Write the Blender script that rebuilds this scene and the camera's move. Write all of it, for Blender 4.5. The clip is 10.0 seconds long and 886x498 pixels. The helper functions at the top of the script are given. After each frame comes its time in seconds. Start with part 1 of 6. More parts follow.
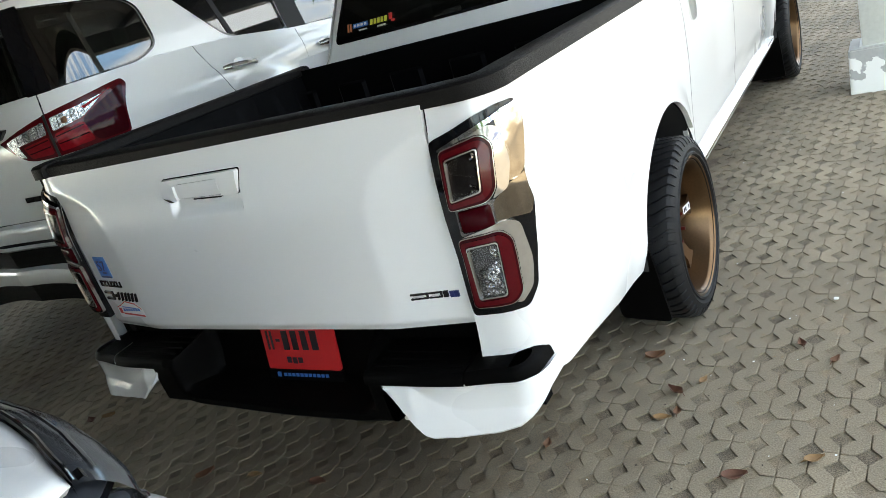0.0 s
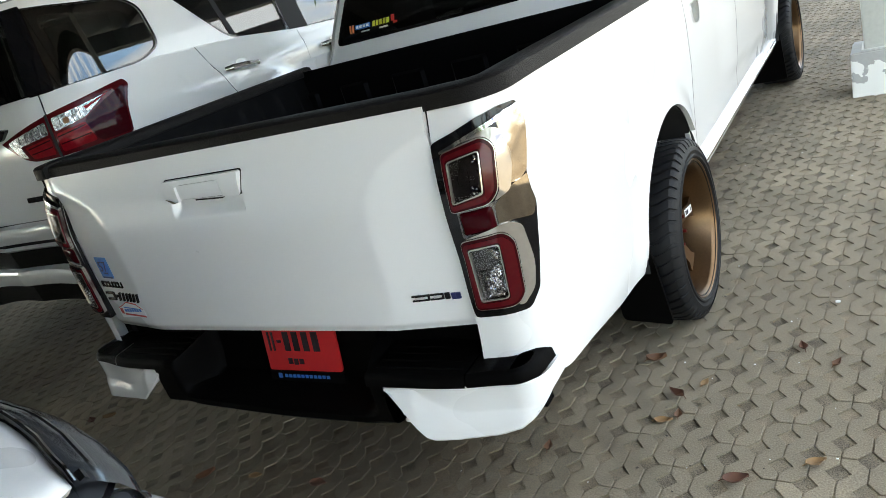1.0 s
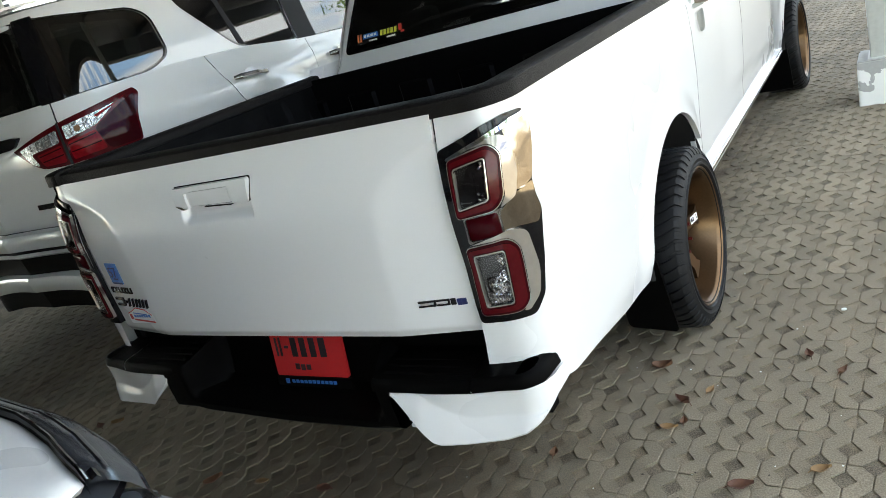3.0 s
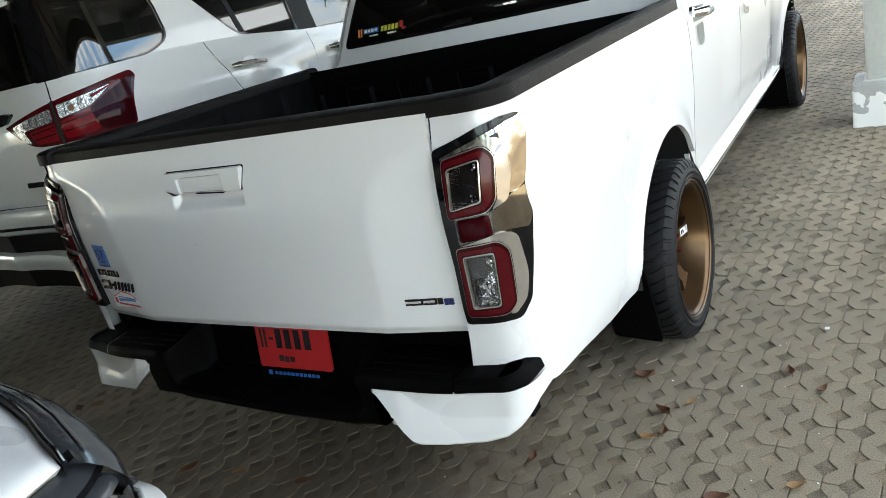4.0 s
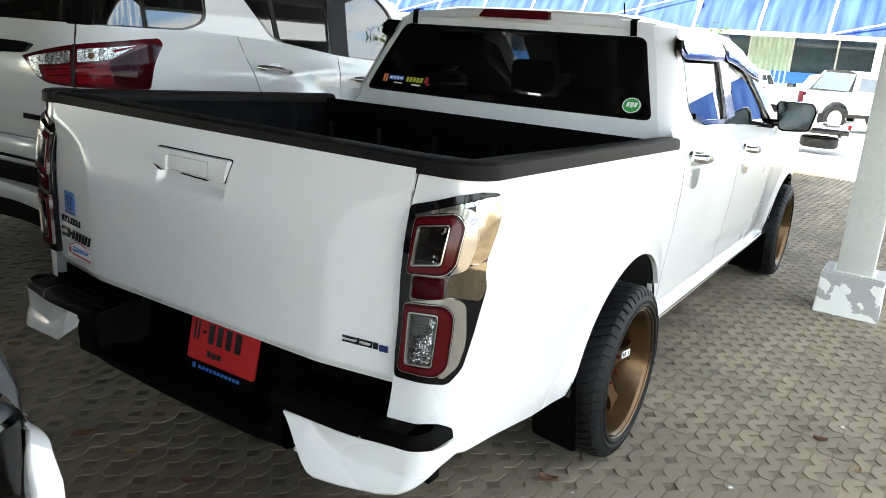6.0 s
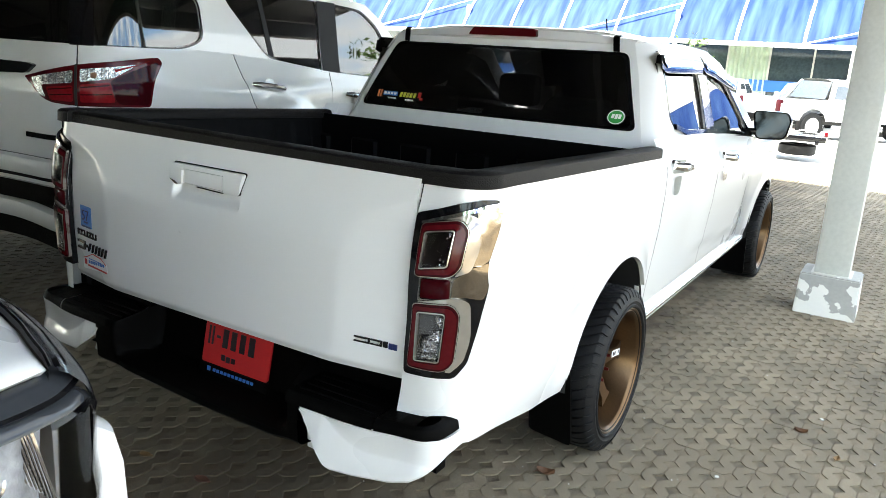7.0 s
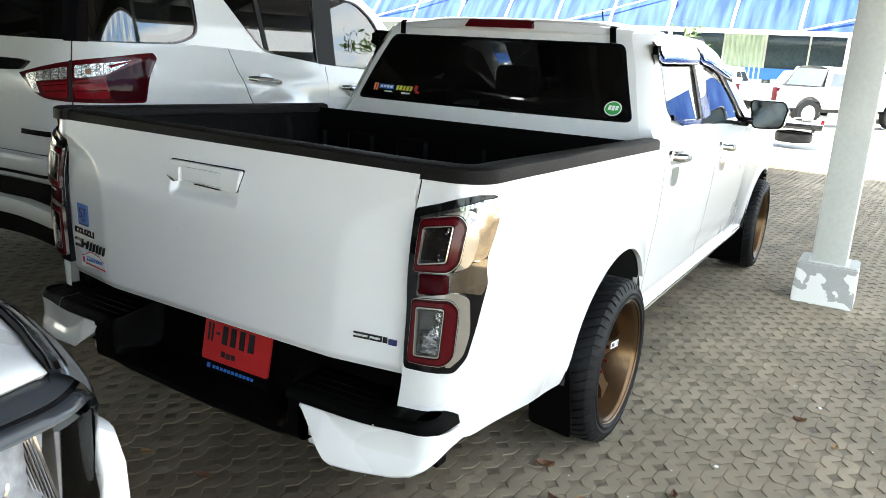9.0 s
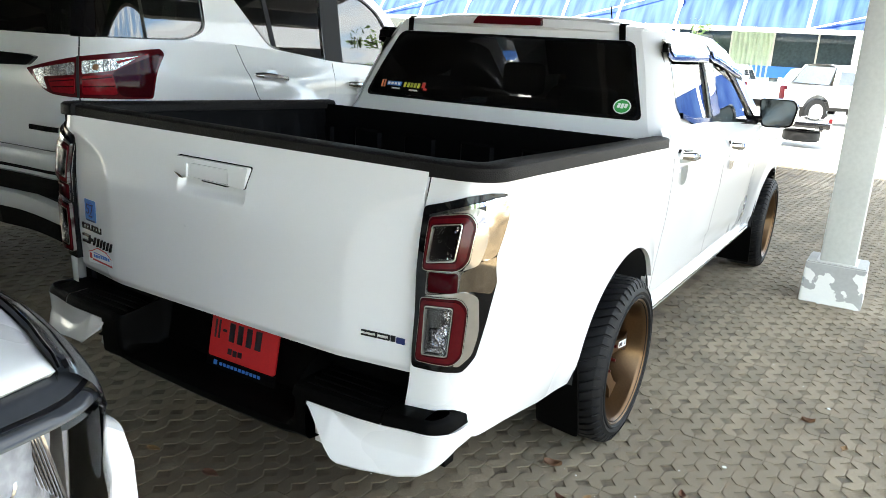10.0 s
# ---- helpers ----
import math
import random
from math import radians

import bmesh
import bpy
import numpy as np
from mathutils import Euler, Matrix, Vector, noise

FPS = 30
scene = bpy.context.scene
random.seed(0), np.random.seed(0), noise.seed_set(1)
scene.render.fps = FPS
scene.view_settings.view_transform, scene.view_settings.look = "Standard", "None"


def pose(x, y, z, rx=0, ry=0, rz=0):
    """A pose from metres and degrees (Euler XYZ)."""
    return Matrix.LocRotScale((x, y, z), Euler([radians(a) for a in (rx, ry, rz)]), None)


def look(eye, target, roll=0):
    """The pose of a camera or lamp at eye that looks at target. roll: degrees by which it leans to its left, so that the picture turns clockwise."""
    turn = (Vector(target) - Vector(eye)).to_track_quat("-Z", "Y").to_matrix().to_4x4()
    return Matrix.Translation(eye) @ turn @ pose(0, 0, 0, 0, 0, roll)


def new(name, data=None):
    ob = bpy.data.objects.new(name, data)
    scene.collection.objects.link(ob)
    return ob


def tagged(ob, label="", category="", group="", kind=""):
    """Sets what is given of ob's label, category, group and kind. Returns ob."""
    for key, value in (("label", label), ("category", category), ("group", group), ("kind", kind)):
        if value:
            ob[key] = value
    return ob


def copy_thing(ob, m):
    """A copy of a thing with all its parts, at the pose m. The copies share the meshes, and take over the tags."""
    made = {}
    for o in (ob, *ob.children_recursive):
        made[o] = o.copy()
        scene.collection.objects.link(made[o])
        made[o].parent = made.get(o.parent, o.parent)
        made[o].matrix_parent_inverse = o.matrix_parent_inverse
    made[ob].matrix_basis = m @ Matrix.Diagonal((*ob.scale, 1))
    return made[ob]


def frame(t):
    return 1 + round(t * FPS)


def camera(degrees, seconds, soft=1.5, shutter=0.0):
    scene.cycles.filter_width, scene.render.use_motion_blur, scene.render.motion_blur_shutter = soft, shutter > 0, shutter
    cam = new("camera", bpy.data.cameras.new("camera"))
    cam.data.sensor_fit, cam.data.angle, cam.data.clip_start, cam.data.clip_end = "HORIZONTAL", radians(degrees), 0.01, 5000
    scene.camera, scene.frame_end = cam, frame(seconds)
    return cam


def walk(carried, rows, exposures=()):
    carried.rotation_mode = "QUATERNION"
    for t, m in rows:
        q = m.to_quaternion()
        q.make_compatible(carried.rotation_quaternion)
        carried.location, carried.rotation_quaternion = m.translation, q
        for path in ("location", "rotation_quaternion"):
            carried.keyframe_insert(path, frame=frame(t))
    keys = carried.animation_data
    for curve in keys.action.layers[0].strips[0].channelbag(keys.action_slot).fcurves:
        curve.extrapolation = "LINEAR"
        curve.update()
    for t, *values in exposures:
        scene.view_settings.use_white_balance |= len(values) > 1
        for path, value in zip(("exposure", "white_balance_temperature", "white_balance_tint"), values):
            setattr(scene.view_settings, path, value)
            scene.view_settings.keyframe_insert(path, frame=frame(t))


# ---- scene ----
cam = camera(60.5, 10.0, soft=0.6)
PATH = [
    (0, (1.616, -1.318, 1.418), (0.532, 0.214, 0.728), -17.8),
    (0.5, (1.615, -1.317, 1.42), (0.531, 0.217, 0.733), -17.9),
    (1, (1.614, -1.318, 1.419), (0.528, 0.215, 0.733), -17.6),
    (1.5, (1.617, -1.322, 1.423), (0.525, 0.212, 0.747), -17.5),
    (2, (1.618, -1.326, 1.422), (0.525, 0.208, 0.749), -17.5),
    (2.5, (1.618, -1.327, 1.42), (0.527, 0.209, 0.752), -17.6),
    (2.7, (1.625, -1.333, 1.418), (0.526, 0.201, 0.757), -17.7),
    (3.8, (1.623, -1.329, 1.426), (0.536, 0.208, 0.75), -15.9),
    (4, (1.626, -1.333, 1.421), (0.548, 0.213, 0.751), -14.4),
    (4.5, (1.627, -1.334, 1.419), (0.554, 0.218, 0.757), -9.6),
    (5, (1.637, -1.332, 1.412), (0.578, 0.225, 0.739), -4.3),
    (5.5, (1.655, -1.334, 1.415), (0.62, 0.261, 0.793), 0.0),
    (6, (1.679, -1.367, 1.43), (0.656, 0.268, 0.902), 4.2),
    (6.2, (1.691, -1.396, 1.431), (0.666, 0.244, 0.919), 4.6),
    (7.3, (1.717, -1.529, 1.451), (0.736, 0.142, 0.955), 3.0),
    (7.5, (1.713, -1.528, 1.452), (0.745, 0.148, 0.948), 3.0),
    (8, (1.706, -1.525, 1.455), (0.74, 0.148, 0.939), 2.9),
    (8.5, (1.705, -1.518, 1.453), (0.735, 0.154, 0.937), 3.0),
    (9, (1.711, -1.514, 1.456), (0.725, 0.147, 0.938), 3.0),
    (9.5, (1.706, -1.513, 1.461), (0.721, 0.148, 0.938), 3.1),
    (10, (1.696, -1.508, 1.455), (0.7, 0.145, 0.929), 3.2),
]
EXPOSURE, KELVIN = 3.07, 6850
walk(cam, [(t, look(eye, target, roll)) for t, eye, target, roll in PATH], [(t, EXPOSURE + e, KELVIN, 3.0) for t, e in ((0.0, 0.04), (1.0, -0.03), (2.0, -0.12), (4.0, -0.10), (5.5, -0.10), (7.5, 0.02), (8.5, 0.05), (9.5, 0.11), (10.0, 0.12))])

# ---- daylight ----
SUN_UP, SUN_ROUND = 60.0, 215.0     # height over the horizon; degrees from ahead of the trucks, clockwise from above
world = bpy.data.worlds.new("sky")
scene.world = world
world.use_nodes = True
wn = world.node_tree
sky = wn.nodes.new("ShaderNodeTexSky")
sky.sky_type = "NISHITA"
sky.sun_disc = False
sky.sun_elevation = radians(SUN_UP)
sky.sun_rotation = radians(SUN_ROUND)
sky.dust_density = 0.7
# broken white cumulus over the blue
sky_at, sky_map, sky_noise, sky_fine, sky_sum, sky_cut, sky_mix = (wn.nodes.new(k) for k in ("ShaderNodeTexCoord", "ShaderNodeMapping", "ShaderNodeTexNoise", "ShaderNodeTexNoise", "ShaderNodeMath", "ShaderNodeMapRange", "ShaderNodeMix"))
sky_map.inputs["Scale"].default_value = (1.0, 1.0, 2.6)
sky_noise.inputs["Scale"].default_value, sky_noise.inputs["Detail"].default_value = 6.5, 9
sky_fine.inputs["Scale"].default_value, sky_fine.inputs["Detail"].default_value = 17.0, 6
sky_sum.operation, sky_sum.inputs[1].default_value = "MULTIPLY_ADD", 0.30
for key, v in (("From Min", 0.58), ("From Max", 0.72), ("To Min", 0.0), ("To Max", 0.9)):
    sky_cut.inputs[key].default_value = v
sky_mix.data_type = "RGBA"
sky_mix.inputs["B"].default_value = (5.5, 5.6, 5.9, 1)
wn.links.new(sky_at.outputs["Generated"], sky_map.inputs[0])
for node in (sky_noise, sky_fine):
    wn.links.new(sky_map.outputs[0], node.inputs["Vector"])
wn.links.new(sky_fine.outputs["Fac"], sky_sum.inputs[0])
wn.links.new(sky_noise.outputs["Fac"], sky_sum.inputs[2])
wn.links.new(sky_sum.outputs[0], sky_cut.inputs["Value"])
wn.links.new(sky_cut.outputs[0], sky_mix.inputs["Factor"])
wn.links.new(sky.outputs[0], sky_mix.inputs["A"])
wn.links.new(sky_mix.outputs["Result"], wn.nodes["Background"].inputs[0])
wn.nodes["Background"].inputs[1].default_value = 0.13
sun = new("sun", bpy.data.lights.new("sun", "SUN"))
sun.data.energy, sun.data.angle, sun.data.color = 4.0, radians(0.55), (1.0, 0.95, 0.88)
to_sun = Vector((math.sin(radians(SUN_ROUND)) * math.cos(radians(SUN_UP)), math.cos(radians(SUN_ROUND)) * math.cos(radians(SUN_UP)), math.sin(radians(SUN_UP))))
sun.matrix_basis = Matrix.Translation((0, 0, 30)) @ to_sun.to_track_quat("Z", "Y").to_matrix().to_4x4()

# ---- materials ----


def material(name, color, rough=0.5, metal=0.0, scale=20.0, vary=0.15, bump=0.0, second=None, coat=0.0, coarse=2.0, spec=0.5, island=False, hard=0.18):
    """Base colour varied at two scales, roughness varied with it, and a fine relief."""
    m = bpy.data.materials.new(name)
    m.use_nodes = True
    t = m.node_tree
    b = t.nodes["Principled BSDF"]
    n, l = t.nodes.new, t.links.new
    co = n("ShaderNodeTexCoord")
    fine, wide = n("ShaderNodeTexNoise"), n("ShaderNodeTexNoise")
    fine.inputs["Scale"].default_value, fine.inputs["Detail"].default_value = scale, 6
    wide.inputs["Scale"].default_value, wide.inputs["Detail"].default_value = coarse, 4
    for x in (fine, wide):
        l(co.outputs["Object"], x.inputs["Vector"])
    mix = n("ShaderNodeMix")
    mix.data_type = "RGBA"
    add = n("ShaderNodeMath")
    add.operation = "MULTIPLY_ADD"
    add.inputs[1].default_value = 0.5
    half = n("ShaderNodeMath")
    half.operation = "MULTIPLY"
    half.inputs[1].default_value = 0.5
    l(wide.outputs["Fac"], half.inputs[0])
    l(fine.outputs["Fac"], add.inputs[0])
    l(half.outputs[0], add.inputs[2])
    ramp = n("ShaderNodeMapRange")
    ramp.inputs["From Min"].default_value, ramp.inputs["From Max"].default_value = 0.5 - hard, 0.5 + hard
    l(add.outputs[0], ramp.inputs["Value"])
    dark = second or tuple(c * (1 - vary) for c in color)
    light = tuple(min(1, c * (1 + vary * 0.6)) for c in color)
    mix.inputs["A"].default_value, mix.inputs["B"].default_value = (*dark, 1), (*light, 1)
    l(ramp.outputs[0], mix.inputs["Factor"])
    out = mix.outputs["Result"]
    if island:
        geo, hsv, rnd = n("ShaderNodeNewGeometry"), n("ShaderNodeHueSaturation"), n("ShaderNodeMapRange")
        rnd.inputs["To Min"].default_value, rnd.inputs["To Max"].default_value = 0.86, 1.14
        l(geo.outputs["Random Per Island"], rnd.inputs["Value"])
        l(rnd.outputs[0], hsv.inputs["Value"])
        l(out, hsv.inputs["Color"])
        out = hsv.outputs["Color"]
    l(out, b.inputs["Base Color"])
    rr = n("ShaderNodeMapRange")
    rr.inputs["To Min"].default_value, rr.inputs["To Max"].default_value = max(0, rough - 0.06), min(1, rough + 0.06)
    if rough < 0.1:
        rr.inputs["To Min"].default_value, rr.inputs["To Max"].default_value = rough, rough + 0.02
    l(wide.outputs["Fac"], rr.inputs["Value"])
    l(rr.outputs[0], b.inputs["Roughness"])
    b.inputs["Metallic"].default_value = metal
    b.inputs["Coat Weight"].default_value = coat
    b.inputs["Coat Roughness"].default_value = 0.03
    b.inputs["Specular IOR Level"].default_value = spec
    if bump:
        bm_ = n("ShaderNodeBump")
        bm_.inputs["Strength"].default_value, bm_.inputs["Distance"].default_value = 1.0, bump
        l(fine.outputs["Fac"], bm_.inputs["Height"])
        l(bm_.outputs[0], b.inputs["Normal"])
    return m


def glass(name, tint, rough=0.0, body=0.0, ior=1.5):
    """A thin tinted pane: clear to light in its tint, with a mirror's sheen that grows at grazing angles."""
    m = bpy.data.materials.new(name)
    m.use_nodes = True
    t = m.node_tree
    for x in list(t.nodes):
        t.nodes.remove(x)
    n, l = t.nodes.new, t.links.new
    out, mix, clear, gloss, fres = n("ShaderNodeOutputMaterial"), n("ShaderNodeMixShader"), n("ShaderNodeBsdfTransparent"), n("ShaderNodeBsdfGlossy"), n("ShaderNodeFresnel")
    clear.inputs[0].default_value = (*tint, 1)
    gloss.inputs["Roughness"].default_value = rough
    fres.inputs["IOR"].default_value = ior
    boost = n("ShaderNodeMath")
    boost.operation = "MULTIPLY_ADD"
    boost.inputs[1].default_value, boost.inputs[2].default_value = 1.0, body
    l(fres.outputs[0], boost.inputs[0])
    l(boost.outputs[0], mix.inputs[0])
    l(clear.outputs[0], mix.inputs[1])
    l(gloss.outputs[0], mix.inputs[2])
    l(mix.outputs[0], out.inputs[0])
    return m


WHITE = material("white_paint", (0.80, 0.80, 0.79), 0.28, 0, 300, 0.015, 0, coat=1.0, coarse=0.8)
PEARL = material("pearl_white_paint", (0.80, 0.80, 0.77), 0.3, 0, 300, 0.02, 0, coat=1.0, coarse=0.8)
PLASTIC = material("black_plastic", (0.0018, 0.0017, 0.0017), 0.5, 0, 420, 0.4, 0.0008, spec=0.035)
RAILCAP = material("grained_black_plastic", (0.0095, 0.0085, 0.0082), 0.5, 0, 300, 0.5, 0.002, spec=0.13)
LINER = material("bed_liner_plastic", (0.003, 0.003, 0.0032), 0.55, 0, 160, 0.4, 0.0008, spec=0.08)
GLOSSBLACK = material("gloss_black", (0.006, 0.006, 0.007), 0.06, 0, 100, 0.2, 0, spec=0.35)
CHROME = material("chrome", (0.86, 0.86, 0.87), 0.05, 1.0, 90, 0.03)
RUBBER = material("tyre_rubber", (0.007, 0.007, 0.0078), 0.58, 0, 180, 0.35, 0.0008, spec=0.22)
BRONZE = material("bronze_wheel_metal", (0.135, 0.082, 0.043), 0.3, 0.9, 120, 0.15, 0.0)
STEEL = material("silver_steel_rim", (0.5, 0.5, 0.5), 0.4, 0.6, 60, 0.2)
DARK = material("dark_void", (0.01, 0.01, 0.01), 0.8, 0, 30, 0.3)
SEAT = material("dark_seat_cloth", (0.055, 0.058, 0.062), 0.8, 0, 60, 0.3, 0.001)
REDLENS = material("red_lens", (0.080, 0.004, 0.007), 0.08, 0, 60, 0.20, 0, spec=0.3)
PALELENS = material("pale_lens_edge", (0.54, 0.50, 0.45), 0.10, 0.7, 60, 0.10, 0.0)
DARKCHROME = material("smoky_chrome", (0.36, 0.32, 0.27), 0.09, 1.0, 300, 0.12, 0.00004)
DEEPRED = material("deep_red_lens", (0.034, 0.0018, 0.004), 0.06, 0, 60, 0.15, 0, spec=0.12)
SILVERLENS = material("silver_reflector", (0.20, 0.195, 0.19), 0.2, 0.85, 160, 0.4, 0.0015, coarse=30)
SMOKELENS = material("smoked_reflector", (0.05, 0.042, 0.04), 0.2, 0.6, 90, 0.5, 0.001, coarse=14, spec=0.2)
CONCRETE = material("concrete", (0.33, 0.32, 0.29), 0.85, 0, 70, 0.25, 0.003)
STEELPAINT = material("grey_painted_steel", (0.56, 0.57, 0.53), 0.45, 0, 40, 0.12, 0.0006)
PEEL = material("flaking_white_paint", (0.72, 0.72, 0.68), 0.7, 0, 60, 0.12, 0.002)
ROOFSHEET = material("grey_roof_sheet", (0.055, 0.06, 0.07), 0.55, 0.2, 12, 0.25)
GLASS = glass("dark_tinted_glass", (0.45, 0.45, 0.46), 0.0, 0.09)
CLEAR = glass("clear_lens", (0.92, 0.92, 0.93), 0.0, 0.0, 1.25)
PAVER = material("grey_paver_concrete", (0.236, 0.196, 0.136), 0.9, 0, 230, 0.40, 0.0035, coarse=1.3, island=True, hard=0.12)
GRIT = material("joint_grit", (0.212, 0.172, 0.116), 0.95, 0, 260, 0.60, 0.007, coarse=7, hard=0.12)
ROAD = material("pale_sunlit_concrete", (0.46, 0.45, 0.42), 0.9, 0, 8, 0.2, 0.002, coarse=0.4)



def shade_bays(m, tone):
    """Paints the cars' shade, as brown, down the middle of each bay; ragged edge."""
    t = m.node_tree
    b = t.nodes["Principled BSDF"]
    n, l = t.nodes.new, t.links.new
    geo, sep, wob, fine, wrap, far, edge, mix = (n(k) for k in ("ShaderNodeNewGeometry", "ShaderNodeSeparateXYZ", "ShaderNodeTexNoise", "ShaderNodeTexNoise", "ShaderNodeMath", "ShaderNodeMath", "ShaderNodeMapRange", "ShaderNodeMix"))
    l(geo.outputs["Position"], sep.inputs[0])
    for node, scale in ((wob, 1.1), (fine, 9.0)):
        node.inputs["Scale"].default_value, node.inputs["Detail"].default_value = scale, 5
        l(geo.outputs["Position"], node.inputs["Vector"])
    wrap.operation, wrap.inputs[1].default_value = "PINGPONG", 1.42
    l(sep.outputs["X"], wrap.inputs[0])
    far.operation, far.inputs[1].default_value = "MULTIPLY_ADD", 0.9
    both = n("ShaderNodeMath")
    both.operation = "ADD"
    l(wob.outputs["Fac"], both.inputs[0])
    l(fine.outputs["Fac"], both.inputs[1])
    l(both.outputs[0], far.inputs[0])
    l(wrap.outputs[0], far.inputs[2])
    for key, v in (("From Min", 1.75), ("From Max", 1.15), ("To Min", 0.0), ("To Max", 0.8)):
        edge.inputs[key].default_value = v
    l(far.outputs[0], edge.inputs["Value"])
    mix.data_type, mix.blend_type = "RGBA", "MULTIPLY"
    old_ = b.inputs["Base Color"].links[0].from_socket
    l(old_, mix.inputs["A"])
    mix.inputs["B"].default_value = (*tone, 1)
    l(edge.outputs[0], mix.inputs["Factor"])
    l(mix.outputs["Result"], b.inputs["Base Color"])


# shade round the parked cars, multiplied into the block and grit colours
shade_bays(PAVER, (0.46, 0.40, 0.33))
shade_bays(GRIT, (0.50, 0.43, 0.35))

# ---- shapes ----


def link(name, bm, mat, parent=None, label="", smooth=True):
    me = bpy.data.meshes.new(name)
    bmesh.ops.recalc_face_normals(bm, faces=bm.faces)
    bm.to_mesh(me)
    bm.free()
    me.materials.append(mat)
    if smooth:
        me.shade_smooth()
        me.set_sharp_from_angle(angle=radians(35))
    ob = new(name, me)
    if parent:
        ob.parent = parent
    if label:
        ob["label"] = label
    return ob


part = link


def thing(name, label, category, at=(0, 0, 0), group=""):
    ob = new(name)
    ob.location = at
    return tagged(ob, label, category, group)


def smoothstep(a, b, x):
    u = min(1.0, max(0.0, (x - a) / (b - a)))
    return u * u * (3 - 2 * u)


def curve(points):
    """A function through (x, y) points, straight between them and held at the ends."""
    xs, ys = [p[0] for p in points], [p[1] for p in points]
    return lambda x: float(np.interp(x, xs, ys))


def box(bm, lo, hi, bevel=0.0, m=None, segments=2):
    vs = [bm.verts.new((x, y, z)) for x in (lo[0], hi[0]) for y in (lo[1], hi[1]) for z in (lo[2], hi[2])]
    fs = [bm.faces.new([vs[i] for i in q]) for q in ((0, 1, 3, 2), (4, 6, 7, 5), (0, 4, 5, 1), (2, 3, 7, 6), (0, 2, 6, 4), (1, 5, 7, 3))]
    made = list(vs)
    if bevel:
        es = list({e for f in fs for e in f.edges})
        r = bmesh.ops.bevel(bm, geom=es, offset=bevel, segments=segments, profile=0.5, affect="EDGES", clamp_overlap=True)
        made = list({v for f in r["faces"] for v in f.verts} | {v for v in vs if v.is_valid})
    if m:
        bmesh.ops.transform(bm, matrix=m, verts=made)
    return bm


def boxes(*items, bevel=0.0):
    bm = bmesh.new()
    for lo, hi in items:
        box(bm, lo, hi, bevel)
    return bm


def grid(us, vs, place, bm=None, close_u=False):
    """A sheet of quads over us x vs; place(u, v) gives the point."""
    bm = bm or bmesh.new()
    rows = [[bm.verts.new(place(u, v)) for v in vs] for u in us]
    if close_u:
        rows.append(rows[0])
    for a, b in zip(rows, rows[1:]):
        for i in range(len(vs) - 1):
            q = [a[i], a[i + 1], b[i + 1], b[i]]
            q = [v for k, v in enumerate(q) if v not in q[:k]]
            if len(q) > 2:
                bm.faces.new(q)
    return bm


def thicken(bm, depth):
    """Turns an open sheet into a shell: depth along the normals, towards their back."""
    bmesh.ops.recalc_face_normals(bm, faces=bm.faces)
    bmesh.ops.solidify(bm, geom=list(bm.faces), thickness=depth)
    return bm


def prism(outline, place, depth, bm=None, holes=(), cuts=0):
    """A plate from an outline of (u, v) with holes; place(u, v, d) gives the point at depth d (0 is the face, 1 the back)."""
    bm = bm or bmesh.new()
    loops = [outline, *holes]
    flat = bmesh.new()
    es = []
    for loop in loops:
        vv = [flat.verts.new((u, v, 0)) for u, v in loop]
        es += [flat.edges.new((vv[i], vv[(i + 1) % len(vv)])) for i in range(len(vv))]
    bmesh.ops.triangle_fill(flat, edges=es, use_beauty=True, use_dissolve=False)
    if cuts:
        for turn in range(2):
            long = [e for e in flat.edges if e.calc_length() > cuts * (2.0 if turn else 1.0)]
            if long:
                bmesh.ops.subdivide_edges(flat, edges=long, cuts=1 if turn else 3, use_grid_fill=False)
                bmesh.ops.triangulate(flat, faces=flat.faces)
    flat.verts.index_update()
    front = [bm.verts.new(place(v.co.x, v.co.y, 0.0)) for v in flat.verts]
    back = [bm.verts.new(place(v.co.x, v.co.y, depth)) for v in flat.verts]
    for f in flat.faces:
        ids = [v.index for v in f.verts]
        bm.faces.new([front[i] for i in ids])
        bm.faces.new([back[i] for i in reversed(ids)])
    for e in flat.edges:
        if len(e.link_faces) == 1:
            a, b = (v.index for v in e.verts)
            bm.faces.new([front[a], front[b], back[b], back[a]])
    flat.free()
    return bm


def rounded(points, r=0.02, n=4):
    """An outline with its corners rounded."""
    out = []
    k = len(points)
    rs = r if isinstance(r, (list, tuple)) else [r] * k
    for i, (x, y) in enumerate(points):
        p, a, b = Vector((x, y)), Vector(points[i - 1]), Vector(points[(i + 1) % k])
        da, db = (a - p), (b - p)
        d = min(rs[i], da.length * 0.45, db.length * 0.45)
        s, e = p + da.normalized() * d, p + db.normalized() * d
        for j in range(n + 1):
            u = j / n
            q = s * (1 - u) ** 2 + p * 2 * u * (1 - u) + e * u * u
            out.append((q.x, q.y))
    return out


def inset(points, d):
    """An outline drawn in by d towards its middle, roughly."""
    c = sum((Vector(p) for p in points), Vector((0, 0))) / len(points)
    out = []
    for p in points:
        v = Vector(p) - c
        out.append(tuple(c + v * max(0.05, 1 - d / max(v.length, 1e-6))))
    return out


def lathe(profile, n=48, axis="x", bm=None):
    """A turned shape: profile of (along the axis, radius)."""
    bm = bm or bmesh.new()
    us = [2 * math.pi * i / n for i in range(n)]

    def place(u, k):
        a, r = profile[int(k)]
        return (a, r * math.cos(u), r * math.sin(u)) if axis == "x" else (r * math.cos(u), r * math.sin(u), a)

    return grid(us, range(len(profile)), place, bm, close_u=True)


